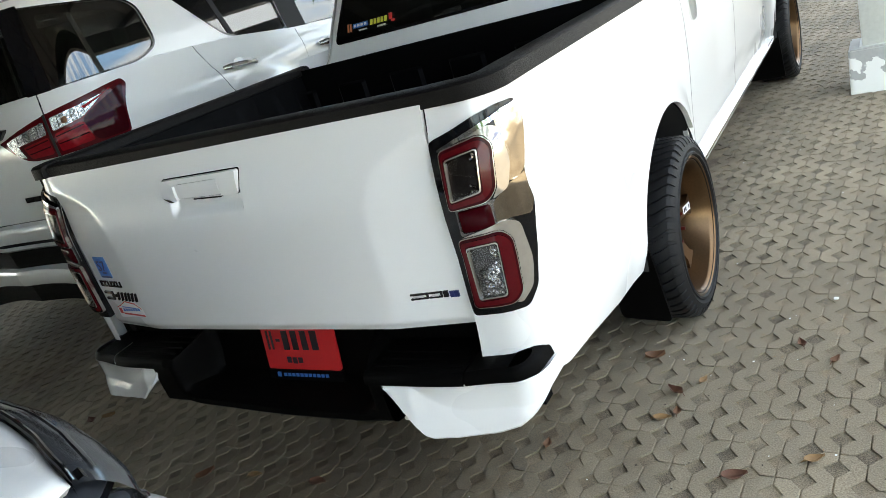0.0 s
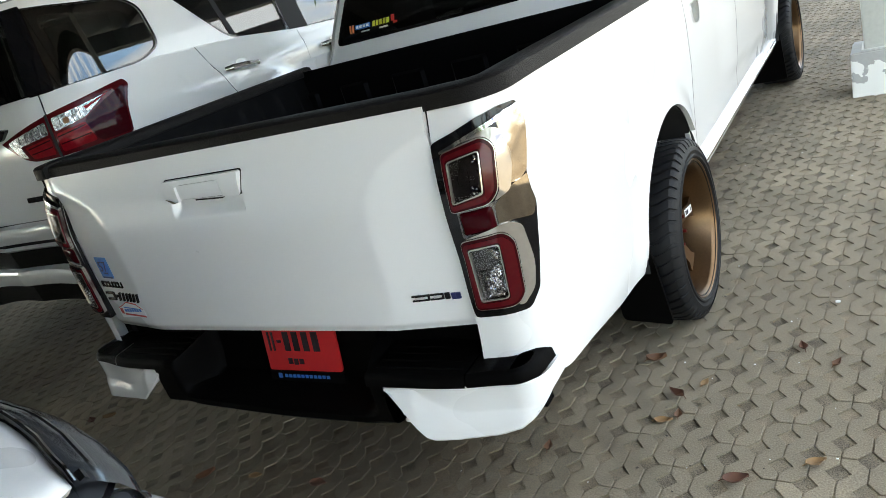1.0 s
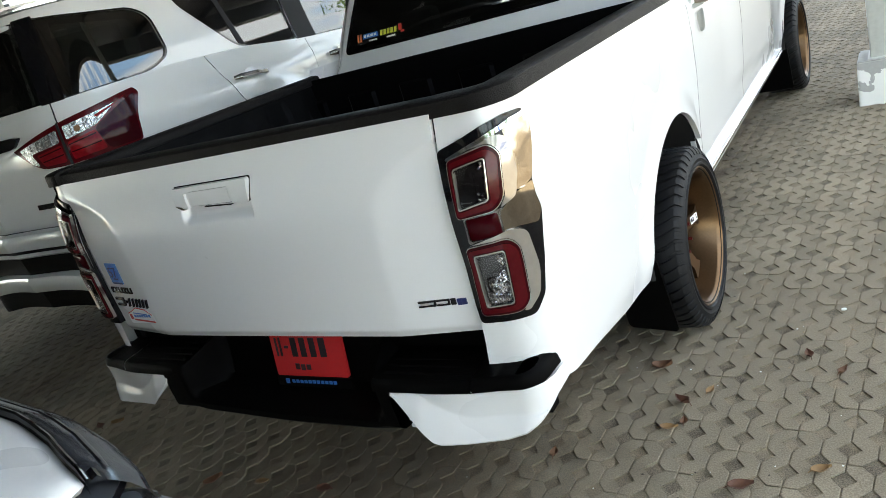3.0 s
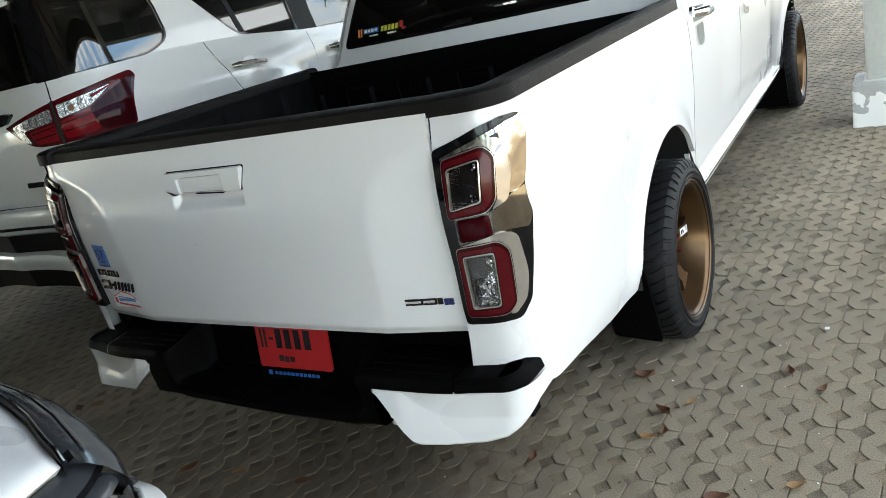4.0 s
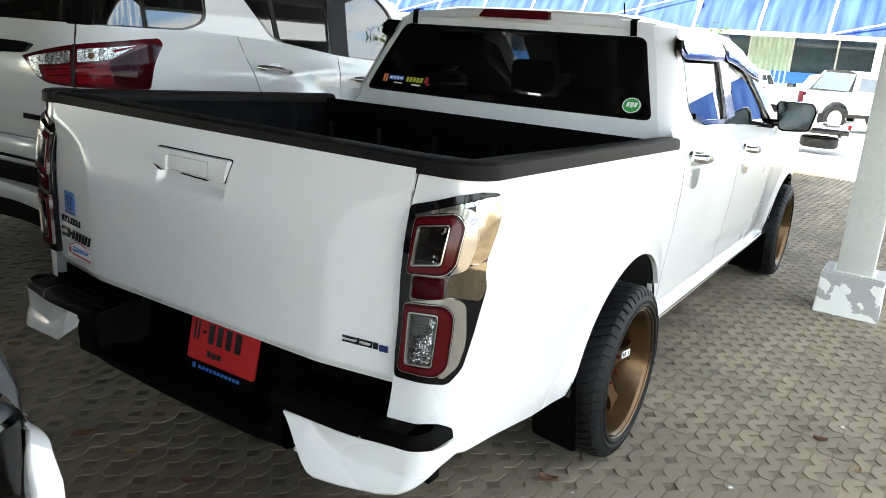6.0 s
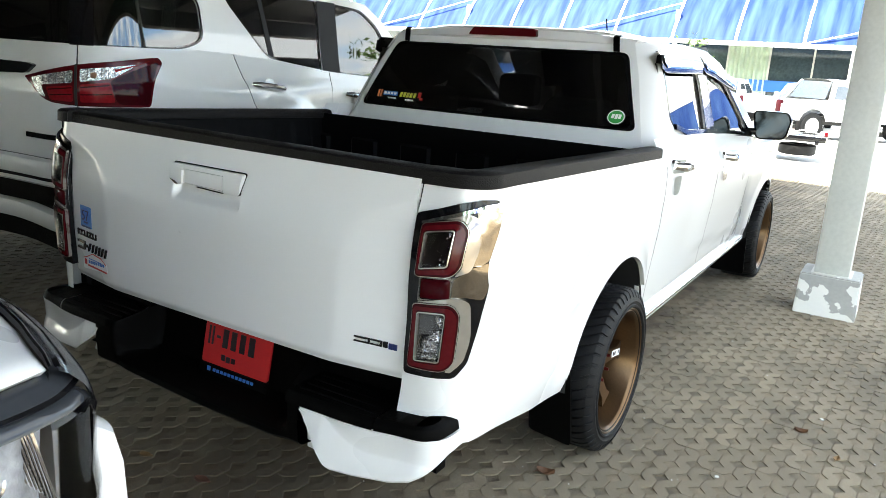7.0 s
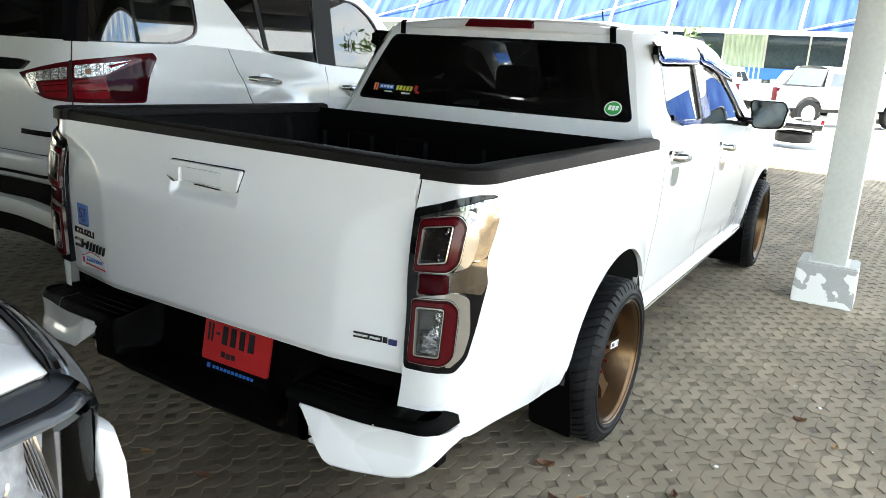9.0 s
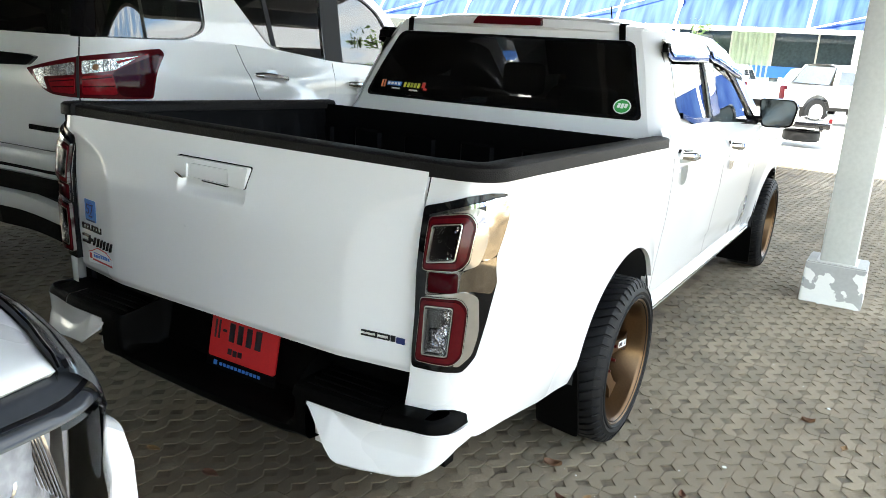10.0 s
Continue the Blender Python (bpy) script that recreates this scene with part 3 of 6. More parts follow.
# bed liner: floor with ribs, walls, wheel boxes
bm = bmesh.new()
box(bm, (-0.79, 0.055, 0.66), (0.79, 1.46, 0.69))
for k in range(15):
    x = -0.7 + 0.1 * k
    box(bm, (x - 0.022, 0.08, 0.688), (x + 0.022, 1.40, 0.70), 0.004, segments=1)
part("liner_floor", bm, LINER, truck)
for side in (1, -1):
    bm = grid(spaced(0.06, 1.45, 90), [0.69, 0.80, 0.86, 0.87, 1.0, 1.09, 1.10, 1.128], lambda y, z: (0.772 + 0.05 * smoothstep(0.69, 1.13, z) - 0.012 * (0.5 + 0.5 * math.copysign(1, math.sin(y * 26))) * (0.72 < z < 1.08), y, z if z < 1.12 else 1.162 - 0.028 * y))
    thicken(bm, 0.006)
    part("liner_wall", sided(bm, side), LINER, truck)
    bm = prism(rounded([(0.92, 0.68), (1.52, 0.68), (1.45, 0.86), (0.99, 0.86)], 0.06), lambda u, v, d: (side * (0.60 + d), u, v), 0.2)
    part("wheel_box", bm, LINER, truck)
    hook = lathe([(0, 0.022), (0.012, 0.022), (0.014, 0.016), (0.004, 0.012), (0.004, 0.001)], 20)
    bmesh.ops.transform(hook, matrix=pose(side * 0.806, 1.30, 1.055, 0, 0, 180 if side > 0 else 0), verts=hook.verts)
    part("tie_hook", hook, STEEL, truck)
    lug = boxes(((side * 0.79 - 0.02, 0.10, 1.10), (side * 0.79 + 0.02, 0.19, 1.135)), bevel=0.008)
    part("liner_clip", lug, LINER, truck)
bm = grid(spaced(-0.82, 0.82, 120), [0.69, 0.74, 0.75, 1.02, 1.03, 1.13], lambda x, z: (x, 1.43 - 0.014 * (0.5 + 0.5 * math.copysign(1, math.sin(x * 21))) * (0.72 < z < 1.025), z))
thicken(bm, 0.006)
part("liner_front", bm, LINER, truck)
bm = grid(spaced(-0.72, 0.71, 100), [0.69, 0.74, 0.75, 1.03, 1.04, 1.15], lambda x, z: (x, 0.100 + 0.010 * (0.5 + 0.5 * math.copysign(1, math.sin(x * 21))) * (0.72 < z < 1.035), z))
thicken(bm, -0.006)
part("liner_gate", bm, LINER, tailgate)


# tail lamps, laid on the corner of the bed
def draw_in(u, side):
    """Fits the lamps' outlines to the bed's rear edge on each side."""
    return u - 0.010 * max(0.0, 1 - max(u, 0.0) / 0.15) if side > 0 else max(u, 0.014)


def lamp_plate(name, outline, off, depth, mat, parent, side, holes=(), label="", cuts=0.03):
    bm = prism(outline, lambda u, v, d: flank(draw_in(u, side), v, off - d), depth, holes=holes, cuts=cuts)
    return part(name, tuck(bm, side), mat, parent, label)


def bulge_plate(name, outline, off, rise, depth, mat, parent, side, label=""):
    """A plate with a swollen face: nested outlines that rise towards the middle."""
    bm = bmesh.new()
    rings = []
    for k, (d, h_) in enumerate(((0, -depth), (0, 0), (0.004, rise * 0.6), (0.010, rise))):
        rings.append([bm.verts.new(flank(draw_in(u, side), v, off + h_)) for u, v in (inset(outline, d) if d else outline)])
    for a, b in zip(rings, rings[1:]):
        for i in range(len(outline)):
            j = (i + 1) % len(outline)
            bm.faces.new([a[i], a[j], b[j], b[i]])
    bm.faces.new(rings[-1])
    return part(name, tuck(bm, side), mat, parent, label)


OUTER = rounded([(-0.014, 1.066), (0.05, 1.086), (0.10, 1.105), (0.155, 1.116), (0.208, 1.114), (0.221, 1.092), (0.180, 0.968), (0.180, 0.935), (0.189, 0.898), (0.176, 0.834), (0.156, 0.704), (0.130, 0.662), (0.004, 0.652), (-0.002, 0.700), (-0.014, 0.90)], 0.012, 3)
RED1 = rounded([(0.012, 1.046), (0.104, 1.068), (0.121, 1.045), (0.112, 0.955), (0.094, 0.930), (0.009, 0.917)], [0.012, 0.02, 0.02, 0.02, 0.02, 0.012], 5)
IN1 = rounded([(0.023, 1.029), (0.094, 1.045), (0.087, 0.953), (0.018, 0.936)], 0.008, 4)
MID = rounded([(0.020, 0.912), (0.094, 0.922), (0.096, 0.869), (0.022, 0.859)], 0.008, 3)
RED2 = rounded([(0.011, 0.846), (0.102, 0.860), (0.119, 0.838), (0.121, 0.708), (0.104, 0.684), (0.017, 0.678)], [0.012, 0.02, 0.02, 0.02, 0.02, 0.014], 5)
IN2 = rounded([(0.025, 0.829), (0.092, 0.838), (0.093, 0.706), (0.033, 0.699)], 0.008, 4)
STRIP1 = rounded([(0.040, 1.060), (0.118, 1.084), (0.143, 1.074), (0.148, 1.0), (0.134, 0.947), (0.102, 0.931), (0.115, 0.955), (0.124, 1.046), (0.107, 1.071)], [0.003, 0.016, 0.016, 0.01, 0.012, 0.004, 0.006, 0.014, 0.014], 4)
STRIP2 = rounded([(0.020, 0.852), (0.112, 0.880), (0.140, 0.868), (0.150, 0.770), (0.142, 0.712), (0.118, 0.681), (0.106, 0.682), (0.1235, 0.708), (0.122, 0.838), (0.104, 0.864)], [0.003, 0.016, 0.016, 0.02, 0.014, 0.004, 0.004, 0.014, 0.014, 0.014], 4)
SIDE1 = rounded([(0.138, 1.090), (0.203, 1.110), (0.216, 1.090), (0.177, 0.972), (0.155, 0.958), (0.136, 0.958), (0.146, 1.01)], 0.006, 3)
SIDE2 = rounded([(0.100, 0.922), (0.134, 0.953), (0.176, 0.966), (0.177, 0.936), (0.184, 0.898), (0.170, 0.872), (0.125, 0.880), (0.100, 0.872)], 0.006, 3)
for side in (1, -1):
    lamp = lamp_plate("tail_lamp", OUTER, 0.007, 0.02, GLOSSBLACK, truck, side, label="stacked red tail lamp with chrome side trim")
    lamp_plate("side_trim", SIDE1, 0.013, 0.01, DARKCHROME, lamp, side, label="mirror-bright side trim")
    lamp_plate("side_trim", SIDE2, 0.012, 0.01, DARKCHROME, lamp, side)
    lamp_plate("lens_edge", STRIP1, 0.016, 0.01, PALELENS, lamp, side)
    lamp_plate("lens_edge", STRIP2, 0.016, 0.01, PALELENS, lamp, side)
    lamp_plate("top_trim", rounded([(0.008, 1.051), (0.06, 1.070), (0.11, 1.090), (0.16, 1.106), (0.205, 1.110), (0.203, 1.102), (0.155, 1.094), (0.11, 1.080), (0.06, 1.062), (0.010, 1.046)], 0.003, 2), 0.017, 0.008, CHROME, lamp, side, label="thin chrome brow")
    for red, hole in ((RED1, IN1), (RED2, IN2)):
        frame_ = lamp_plate("red_frame", red, 0.019, 0.016, DEEPRED, lamp, side, [hole])
        lamp_plate("light_guide", inset(red, 0.0065), 0.0215, 0.010, REDLENS, frame_, side, [inset(hole, -0.004)], label="brighter red light guide")
        lamp_plate("frame_edge", inset(red, -0.0022), 0.0175, 0.012, PALELENS, frame_, side, [inset(red, 0.0005)], label="pale clear edge of the lens")
    lamp_plate("lens_rim", IN1, 0.0215, 0.012, PALELENS, lamp, side, [inset(IN1, 0.0035)], cuts=0)
    lamp_plate("lens_rim", IN2, 0.0215, 0.012, PALELENS, lamp, side, [inset(IN2, 0.0035)], cuts=0)
    lamp_plate("upper_reflector", inset(IN1, 0.002), 0.011, 0.004, SMOKELENS, lamp, side, cuts=0.02)
    lamp_plate("lower_reflector", inset(IN2, 0.002), 0.011, 0.004, SILVERLENS, lamp, side, cuts=0.02)
    bm = bmesh.new()
    for k in range(190):
        upper = k % 4 == 0
        u, v = 0.052 + 0.034 * random.random(), (0.948 + 0.085 * random.random()) if upper else (0.71 + 0.115 * random.random())
        if (upper and math.hypot(u - 0.05, v - 1.0) > 0.034 and u > 0.068) or (not upper and math.hypot(u - 0.042, v - 0.80) > 0.036):
            c = Vector(flank(draw_in(u, side), v, 0.013))
            bmesh.ops.create_icosphere(bm, subdivisions=1, radius=0.004, matrix=Matrix.Translation(c) @ Euler((k, 2 * k, k)).to_matrix().to_4x4())
    tagged(part("reflector_facet", tuck(bm, side), CHROME, lamp, smooth=False), kind="stuff")
    bulge_plate("reverse_pane", MID, 0.010, 0.006, 0.008, DEEPRED, lamp, side)
    lamp_plate("pane_edge", rounded([(0.017, 0.918), (0.112, 0.930), (0.112, 0.862), (0.017, 0.852)], 0.008, 3), 0.010, 0.008, SILVERLENS, lamp, side, [MID])
    for c in ((0.050, 0.99), (0.055, 0.755)):
        ring = rounded([(c[0] - 0.014, c[1] - 0.02), (c[0] + 0.014, c[1] - 0.017), (c[0] + 0.014, c[1] + 0.02), (c[0] - 0.014, c[1] + 0.017)], 0.006)
        lamp_plate("bulb_ring", ring, 0.0125, 0.002, SMOKELENS, lamp, side, [inset(ring, 0.004)], cuts=0)
    lamp_plate("lens", IN1, 0.0175, 0.002, CLEAR, lamp, side)
    lamp_plate("lens", IN2, 0.0175, 0.002, CLEAR, lamp, side)

# rear bumper: black steps, white ends
bumper = part("rear_bumper", boxes(((-0.78, 0.085, 0.34), (0.78, 0.13, 0.60))), PLASTIC, truck, "black stepped rear bumper with white ends")


def bumper_plan(s, side):
    """Along the back of the bumper from its inner end outwards and round its corner."""
    r, x0, x1 = (0.078, 0.43, 0.79) if side > 0 else (0.078, 0.472, 0.778)
    if s < 0.36:
        return (x0 + (x1 - x0) * s / 0.36, -0.080 + 0.016 * smoothstep(0.15, 0.36, s))
    a = min((s - 0.36) / r, 1.45)
    e = max(0.0, s - 0.36 - 1.45 * r)
    return (x1 + r * math.sin(a) + 0.1 * e, -0.064 + r - r * math.cos(a) + e)


for side in (1, -1):
    up = 0.0 if side > 0 else 0.022
    ss_ = spaced(0, 0.14, 18) + spaced(0.16, 0.35, 12) + spaced(0.36, 0.52, 18)
    top = curve([(0, 0.494 + up), (0.245, 0.498 + up), (0.36, 0.507 + up), (0.52, 0.512 + up)])
    bot = curve([(0, 0.486), (0.03, 0.452), (0.075, 0.396), (0.105, 0.364), (0.125, 0.358), (0.2, 0.361), (0.305, 0.374), (0.36, 0.392), (0.40, 0.418), (0.44, 0.452), (0.46, 0.468), (0.52, 0.478)]) if side > 0 else curve([(0, 0.500), (0.03, 0.470), (0.11, 0.420), (0.13, 0.408), (0.30, 0.396), (0.40, 0.396), (0.46, 0.43), (0.52, 0.45)])
    fold_z = curve([(0.07, 0.500 + up), (0.12, 0.466 + up), (0.17, 0.442 + up), (0.22, 0.430 + up), (0.36, 0.440 + up), (0.52, 0.455 + up)])

    def end_skin(s, k):
        x, y = bumper_plan(s, side)
        t, b = top(s), bot(s)
        c = max(min(fold_z(s), t - 0.004), b + 0.006)
        z = (t + 0.004, t, t - 0.35 * (t - c), c + 0.004, c - 0.004, c - 0.3 * (c - b), c - 0.65 * (c - b), b + 0.006, b, b + 0.014)[k]
        f_ = 1.0 if s < 0.36 else max(0.0, 1 - (s - 0.36) / 0.13)
        dy = (0.006, 0.0, 0.003, 0.005, 0.004, 0, 0, 0, 0.006, 0.055)[k]
        flare_ = 0.24 * max(0.0, c - z) if k < 9 else 0.0
        return (x + (1 - f_) * (0.25 * flare_ - 0.6 * dy), y + dy * max(f_, 0.2) - flare_ * max(f_, 0.15), z)

    bm = grid(ss_, range(10), end_skin)
    part("bumper_end", sided(bm, side), WHITE, bumper).data.set_sharp_from_angle(angle=radians(30))
    # the cheek shows behind the slanting inner edge
    x0 = 0.0 if side > 0 else 0.030
    cheek = [(0.432, 0.488), (0.402, 0.336), (0.45, 0.332), (0.56, 0.362), (0.52, 0.42)]
    part("bumper_cheek", sided(prism(cheek, lambda u, v, d: (u + x0, -0.030 + 0.25 * (v - 0.42) * -1 + d, v + up), 0.004), side), WHITE, bumper)
    topz = curve([(-0.06, 0.528 + up), (0, 0.529 + up), (0.245, 0.532 + up), (0.36, 0.545 + up * 0.6), (0.52, 0.556)])

    def pad(name, s0, s1):
        def skin(s, k):
            x, y = bumper_plan(s, side)
            f_ = 1.0 if s < 0.36 else max(0.0, 1 - (s - 0.36) / 0.12)
            dy, z = ((0.006, top(s) + 0.001), (-0.002, top(s) + 0.004), (0.000, topz(s) - 0.014), (0.004, topz(s) - 0.006), (0.012, topz(s)), (0.20, topz(s) + 0.006))[k]
            return (x - (1 - f_) * (dy + 0.010 + 0.004 * min(k, 4)), min(y + dy * f_ if k < 5 else 0.12, 0.12), z)

        return part(name, sided(grid(spaced(s0, s1, 20), range(6), skin), side), PLASTIC, bumper)

    pad("step_pad", -0.05, 0.243)
    pad("corner_pad", 0.247, 0.52)
    bm = bmesh.new()
    for k in range(4):
        box(bm, (0.40, -0.045 + 0.032 * k, 0.528 + up), (0.66, -0.036 + 0.032 * k, 0.535 + up), 0.002, segments=1)
    tagged(part("step_rib", sided(bm, side), PLASTIC, bumper), kind="stuff")
# the recessed middle step: back wall, ledge and rolled lower edge in one moulding
RECESS = ((0.12, 0.12, 0.600, 0.520), (0.095, 0.02, 0.598, 0.524), (0.090, -0.066, 0.570, 0.524), (0.078, -0.080, 0.480, 0.505), (0.064, -0.080, 0.425, 0.455), (0.040, -0.080, 0.413, 0.430), (-0.055, -0.078, 0.406, 0.415), (-0.076, -0.078, 0.396, 0.402), (-0.078, -0.076, 0.380, 0.386), (-0.062, -0.060, 0.364, 0.370), (0.12, 0.12, 0.335, 0.340))


def recess(x, k):
    yi, yo, zi, zo = RECESS[k]
    w = smoothstep(0.385, 0.315, abs(x - 0.005))
    return (x, yo + (yi - yo) * w, zo + (zi - zo) * w + 0.020 * smoothstep(0.1, -0.45, x))


part("step_moulding", grid(sorted(set(spaced(-0.46, 0.425, 40) + spaced(-0.40, -0.30, 16) + spaced(0.30, 0.40, 16))), range(11), recess), PLASTIC, bumper)

RED_PLATE = material("red_plate", (0.50, 0.014, 0.018), 0.45, 0, 200, 0.1, 0.0004)
on_plate = lambda off: (lambda u, v, d: (u, 0.045 + 0.19 * (v - 0.45) - off + d, v))
plate = part("number_plate", prism(rounded(rect(-0.096, 0.188, 0.449, 0.582), 0.008), on_plate(0.0), 0.008), RED_PLATE, bumper, "red plate with plain black bars")
xs = [(-0.078, 0.007), (-0.062, 0.007), (-0.042, 0.016), (-0.014, 0.022), (0.022, 0.022), (0.060, 0.022), (0.098, 0.024)]
marks("plate_bar", [rect(x, x + w, 0.535 if w == 0.016 else 0.510, 0.543 if w == 0.016 else 0.568) for x, w in xs], 0.002, INK, plate, 0.003, on_plate)
marks("plate_bar", [rect(-0.012, 0.004, 0.470, 0.488), rect(0.010, 0.026, 0.468, 0.486), rect(0.032, 0.048, 0.470, 0.486)], 0.002, INK, plate, 0.003, on_plate)
marks("plate_frame", [rect(-0.100, 0.192, 0.415, 0.446)], 0.001, PLASTIC, plate, 0.01, on_plate)
marks("frame_bar", [rect(-0.066, -0.052, 0.426, 0.440), *[rect(-0.040 + 0.0165 * k, -0.040 + 0.0165 * k + 0.011, 0.428, 0.437) for k in range(11)]], 0.003, BLUE, plate, 0.003, on_plate)

# underside and wheel houses
part("chassis", boxes(((-0.66, 0.16, 0.21), (0.66, 5.0, 0.62)), bevel=0.04), DARK, truck)
for side in (1, -1):
    for cy in (RAX, FAX):
        bm = grid([math.pi * k / 20 for k in range(21)], [0.5, 0.872], lambda a, x: (side * x, cy - 0.01 + (ARC_R + 0.01) * math.cos(a), 0.36 + (ARC_R + 0.01) * math.sin(a)))
        part("wheel_house", bm, DARK, truck)
    flap = prism(rounded([(0.72, 0.15), (0.885, 0.13), (0.868, 0.42), (0.72, 0.46)], 0.02), lambda u, v, d: (side * u, 0.835 - 0.13 * (v - 0.1) + d, v), 0.012)
    part("mud_flap", flap, PLASTIC, truck)
    flap = prism(rounded([(0.66, 0.10), (0.885, 0.10), (0.875, 0.40), (0.66, 0.44)], 0.015), lambda u, v, d: (side * u, 3.92 - 0.08 * (v - 0.1) + d, v), 0.012)
    part("mud_flap", flap, PLASTIC, truck)

# cab
def rear_y(z):
    return 1.60 + 0.36 * (z - 1.13) + 0.30 * max(0.0, z - 1.13) ** 2 + 0.02 * (z > 9)


def side_x(z):
    return 0.845 - 0.30 * max(0.0, z - 1.13) - 0.12 * max(0.0, z - 1.40) + 0.05 * smoothstep(1.14, 1.06, z)


CR = 0.085                      # plan radius of the cab's rear corners
zs = spaced(1.05, 1.545, 12)
bm_hole = rounded([(-0.715, 1.185), (0.715, 1.185), (0.600, 1.495), (-0.600, 1.495)], 0.035)
outer = [(-(side_x(z) - CR), z) for z in reversed(zs)] + [((side_x(z) - CR), z) for z in zs]
hole = [(max(-(side_x(v) - CR - 0.012), min(side_x(v) - CR - 0.012, u)), v) for u, v in bm_hole]
bow = lambda u: 0.035 * (u / 0.7) ** 2
cab = part("cab_back", prism(outer, lambda u, v, d: (u, rear_y(v) + bow(u) + d, v), 0.02, holes=[hole], cuts=0.12), WHITE, truck)
part("rear_window", prism([(u * 1.006, v + (0.003 if v > 1.3 else -0.003)) for u, v in hole], lambda u, v, d: (u, rear_y(v) + bow(u) - 0.001 + d, v), 0.004, cuts=0.06), GLASS, truck, "dark tinted rear window with stickers")
rubber = [(u * 1.012, v + (0.006 if v > 1.3 else -0.006)) for u, v in hole]
part("window_rubber", prism(rubber, lambda u, v, d: (u, rear_y(v) + bow(u) - 0.003 + d, v), 0.006, holes=[[(u * 0.985, v + (-0.006 if v > 1.3 else 0.006)) for u, v in hole]], cuts=0.06), GLOSSBLACK, truck)
on_glass = lambda off: (lambda u, v, d: (u, rear_y(v) + bow(u) - 0.004 - off + d, v))
belt = curve([(1.5, 1.172), (2.2, 1.155), (3.0, 1.115), (3.5, 1.075), (3.9, 1.04), (4.4, 1.01), (5.1, 0.90)])
WIN_R = rounded([(1.86, 1.452), (1.83, 1.24), (1.87, 1.205), (2.04, 1.168), (2.42, 1.150), (2.44, 1.455)], [0.02, 0.02, 0.01, 0.02, 0.008, 0.008], 6)
WIN_F = rounded([(2.60, 1.140), (3.48, 1.075), (3.30, 1.22), (2.98, 1.41), (2.80, 1.447), (2.62, 1.455)], [0.01, 0.03, 0.05, 0.1, 0.05, 0.01])
for side in (1, -1):
    bm = grid([math.pi / 2 * k / 10 for k in range(11)], zs, lambda a, z: (side_x(z) - CR + CR * math.sin(a), rear_y(z) + bow(side_x(z) - CR) * math.cos(a) + CR - CR * math.cos(a) + bow(0.7) * math.sin(a), z))
    part("cab_corner", sided(bm, side), WHITE, truck)
    yb = lambda z: rear_y(z) + CR + bow(0.7)
    outer = [(yb(z), z) for z in zs] + [(2.3, 1.56), (2.75, 1.545), (3.02, 1.49), (3.35, 1.32), (3.72, 1.09), (3.72, 1.0), (2.5, 1.06)]
    bm = prism(outer, lambda u, v, d: (side * (side_x(v) - d), u, v), 0.010, holes=[WIN_R, WIN_F], cuts=0.15)
    part("cab_side", bm, WHITE, truck)
    for win, nm in ((WIN_R, "rear_door_window"), (WIN_F, "front_door_window")):
        lo_ = curve([(1.81, 1.19), (2.04, 1.155), (2.45, 1.138)]) if win is WIN_R else curve([(2.59, 1.128), (3.49, 1.068)])
        hi_ = curve([(1.81, 1.465), (2.45, 1.465)]) if win is WIN_R else curve([(2.59, 1.465), (2.8, 1.457), (2.98, 1.42), (3.30, 1.235), (3.49, 1.085)])
        ends = (1.815, 2.452) if win is WIN_R else (2.588, 3.488)
        bm = grid(spaced(*ends, 24), spaced(0, 1, 12), lambda y, k: (side * (side_x(lo_(y) + (hi_(y) - lo_(y)) * k) - 0.014), y, lo_(y) + (hi_(y) - lo_(y)) * k))
        w = part(nm, thicken(bm, 0.003), GLASS, truck)
        c = Vector(sum((Vector(p) for p in win), Vector((0, 0))) / len(win))
        big = [tuple(c + (Vector(p) - c) * 1.0 + (Vector(p) - c).normalized() * 0.014) for p in win]
        part("window_seal", prism(big, lambda u, v, d: (side * (side_x(v) + 0.002 - d), u, v), 0.012, holes=[win], cuts=0.15), GLOSSBLACK, w)
    part("door_pillar", prism([(2.45, 1.142), (2.59, 1.132), (2.61, 1.462), (2.45, 1.466)], lambda u, v, d: (side * (side_x(v) + 0.003 - d), u, v), 0.01), GLOSSBLACK, truck)
    part("belt_strip", prism([(1.86, 1.190), (2.04, 1.158), (2.5, 1.144), (3.0, 1.112), (3.56, 1.066), (3.56, 1.084), (3.0, 1.132), (2.5, 1.165), (2.05, 1.180), (1.875, 1.212)], lambda u, v, d: (side * (side_x(v) + 0.012 - d), u, v), 0.016), GLOSSBLACK, truck)
    # chrome weather shields over the doors
    for y0, y1 in ((1.80, 2.52), (2.54, 3.20)):
        topz = lambda y: 1.515 - 0.10 * smoothstep(2.6, 3.3, y)
        bm = grid(spaced(y0, y1, 14), range(5), lambda y, k: (side * (side_x(topz(y)) + (0.006, 0.016, 0.032, 0.042, 0.044)[k]), y, topz(y) - (0.0, 0.004, 0.026, 0.064, 0.090)[k] * (0.75 + 0.25 * smoothstep(y0, y0 + 0.08, y))))
        thicken(bm, 0.003)
        sh_ = part("weather_shield", bm, GLOSSBLACK, truck, "dark glossy weather shield with chrome strip")
        bm = grid(spaced(y0 + 0.03, y1 - 0.01, 14), range(3), lambda y, k: (side * (side_x(topz(y)) + (0.037, 0.044, 0.046)[k]), y, topz(y) - (0.030, 0.052, 0.068)[k] * (0.55 + 0.45 * smoothstep(y0, y0 + 0.08, y))))
        part("chrome_strip", bm, CHROME, sh_)
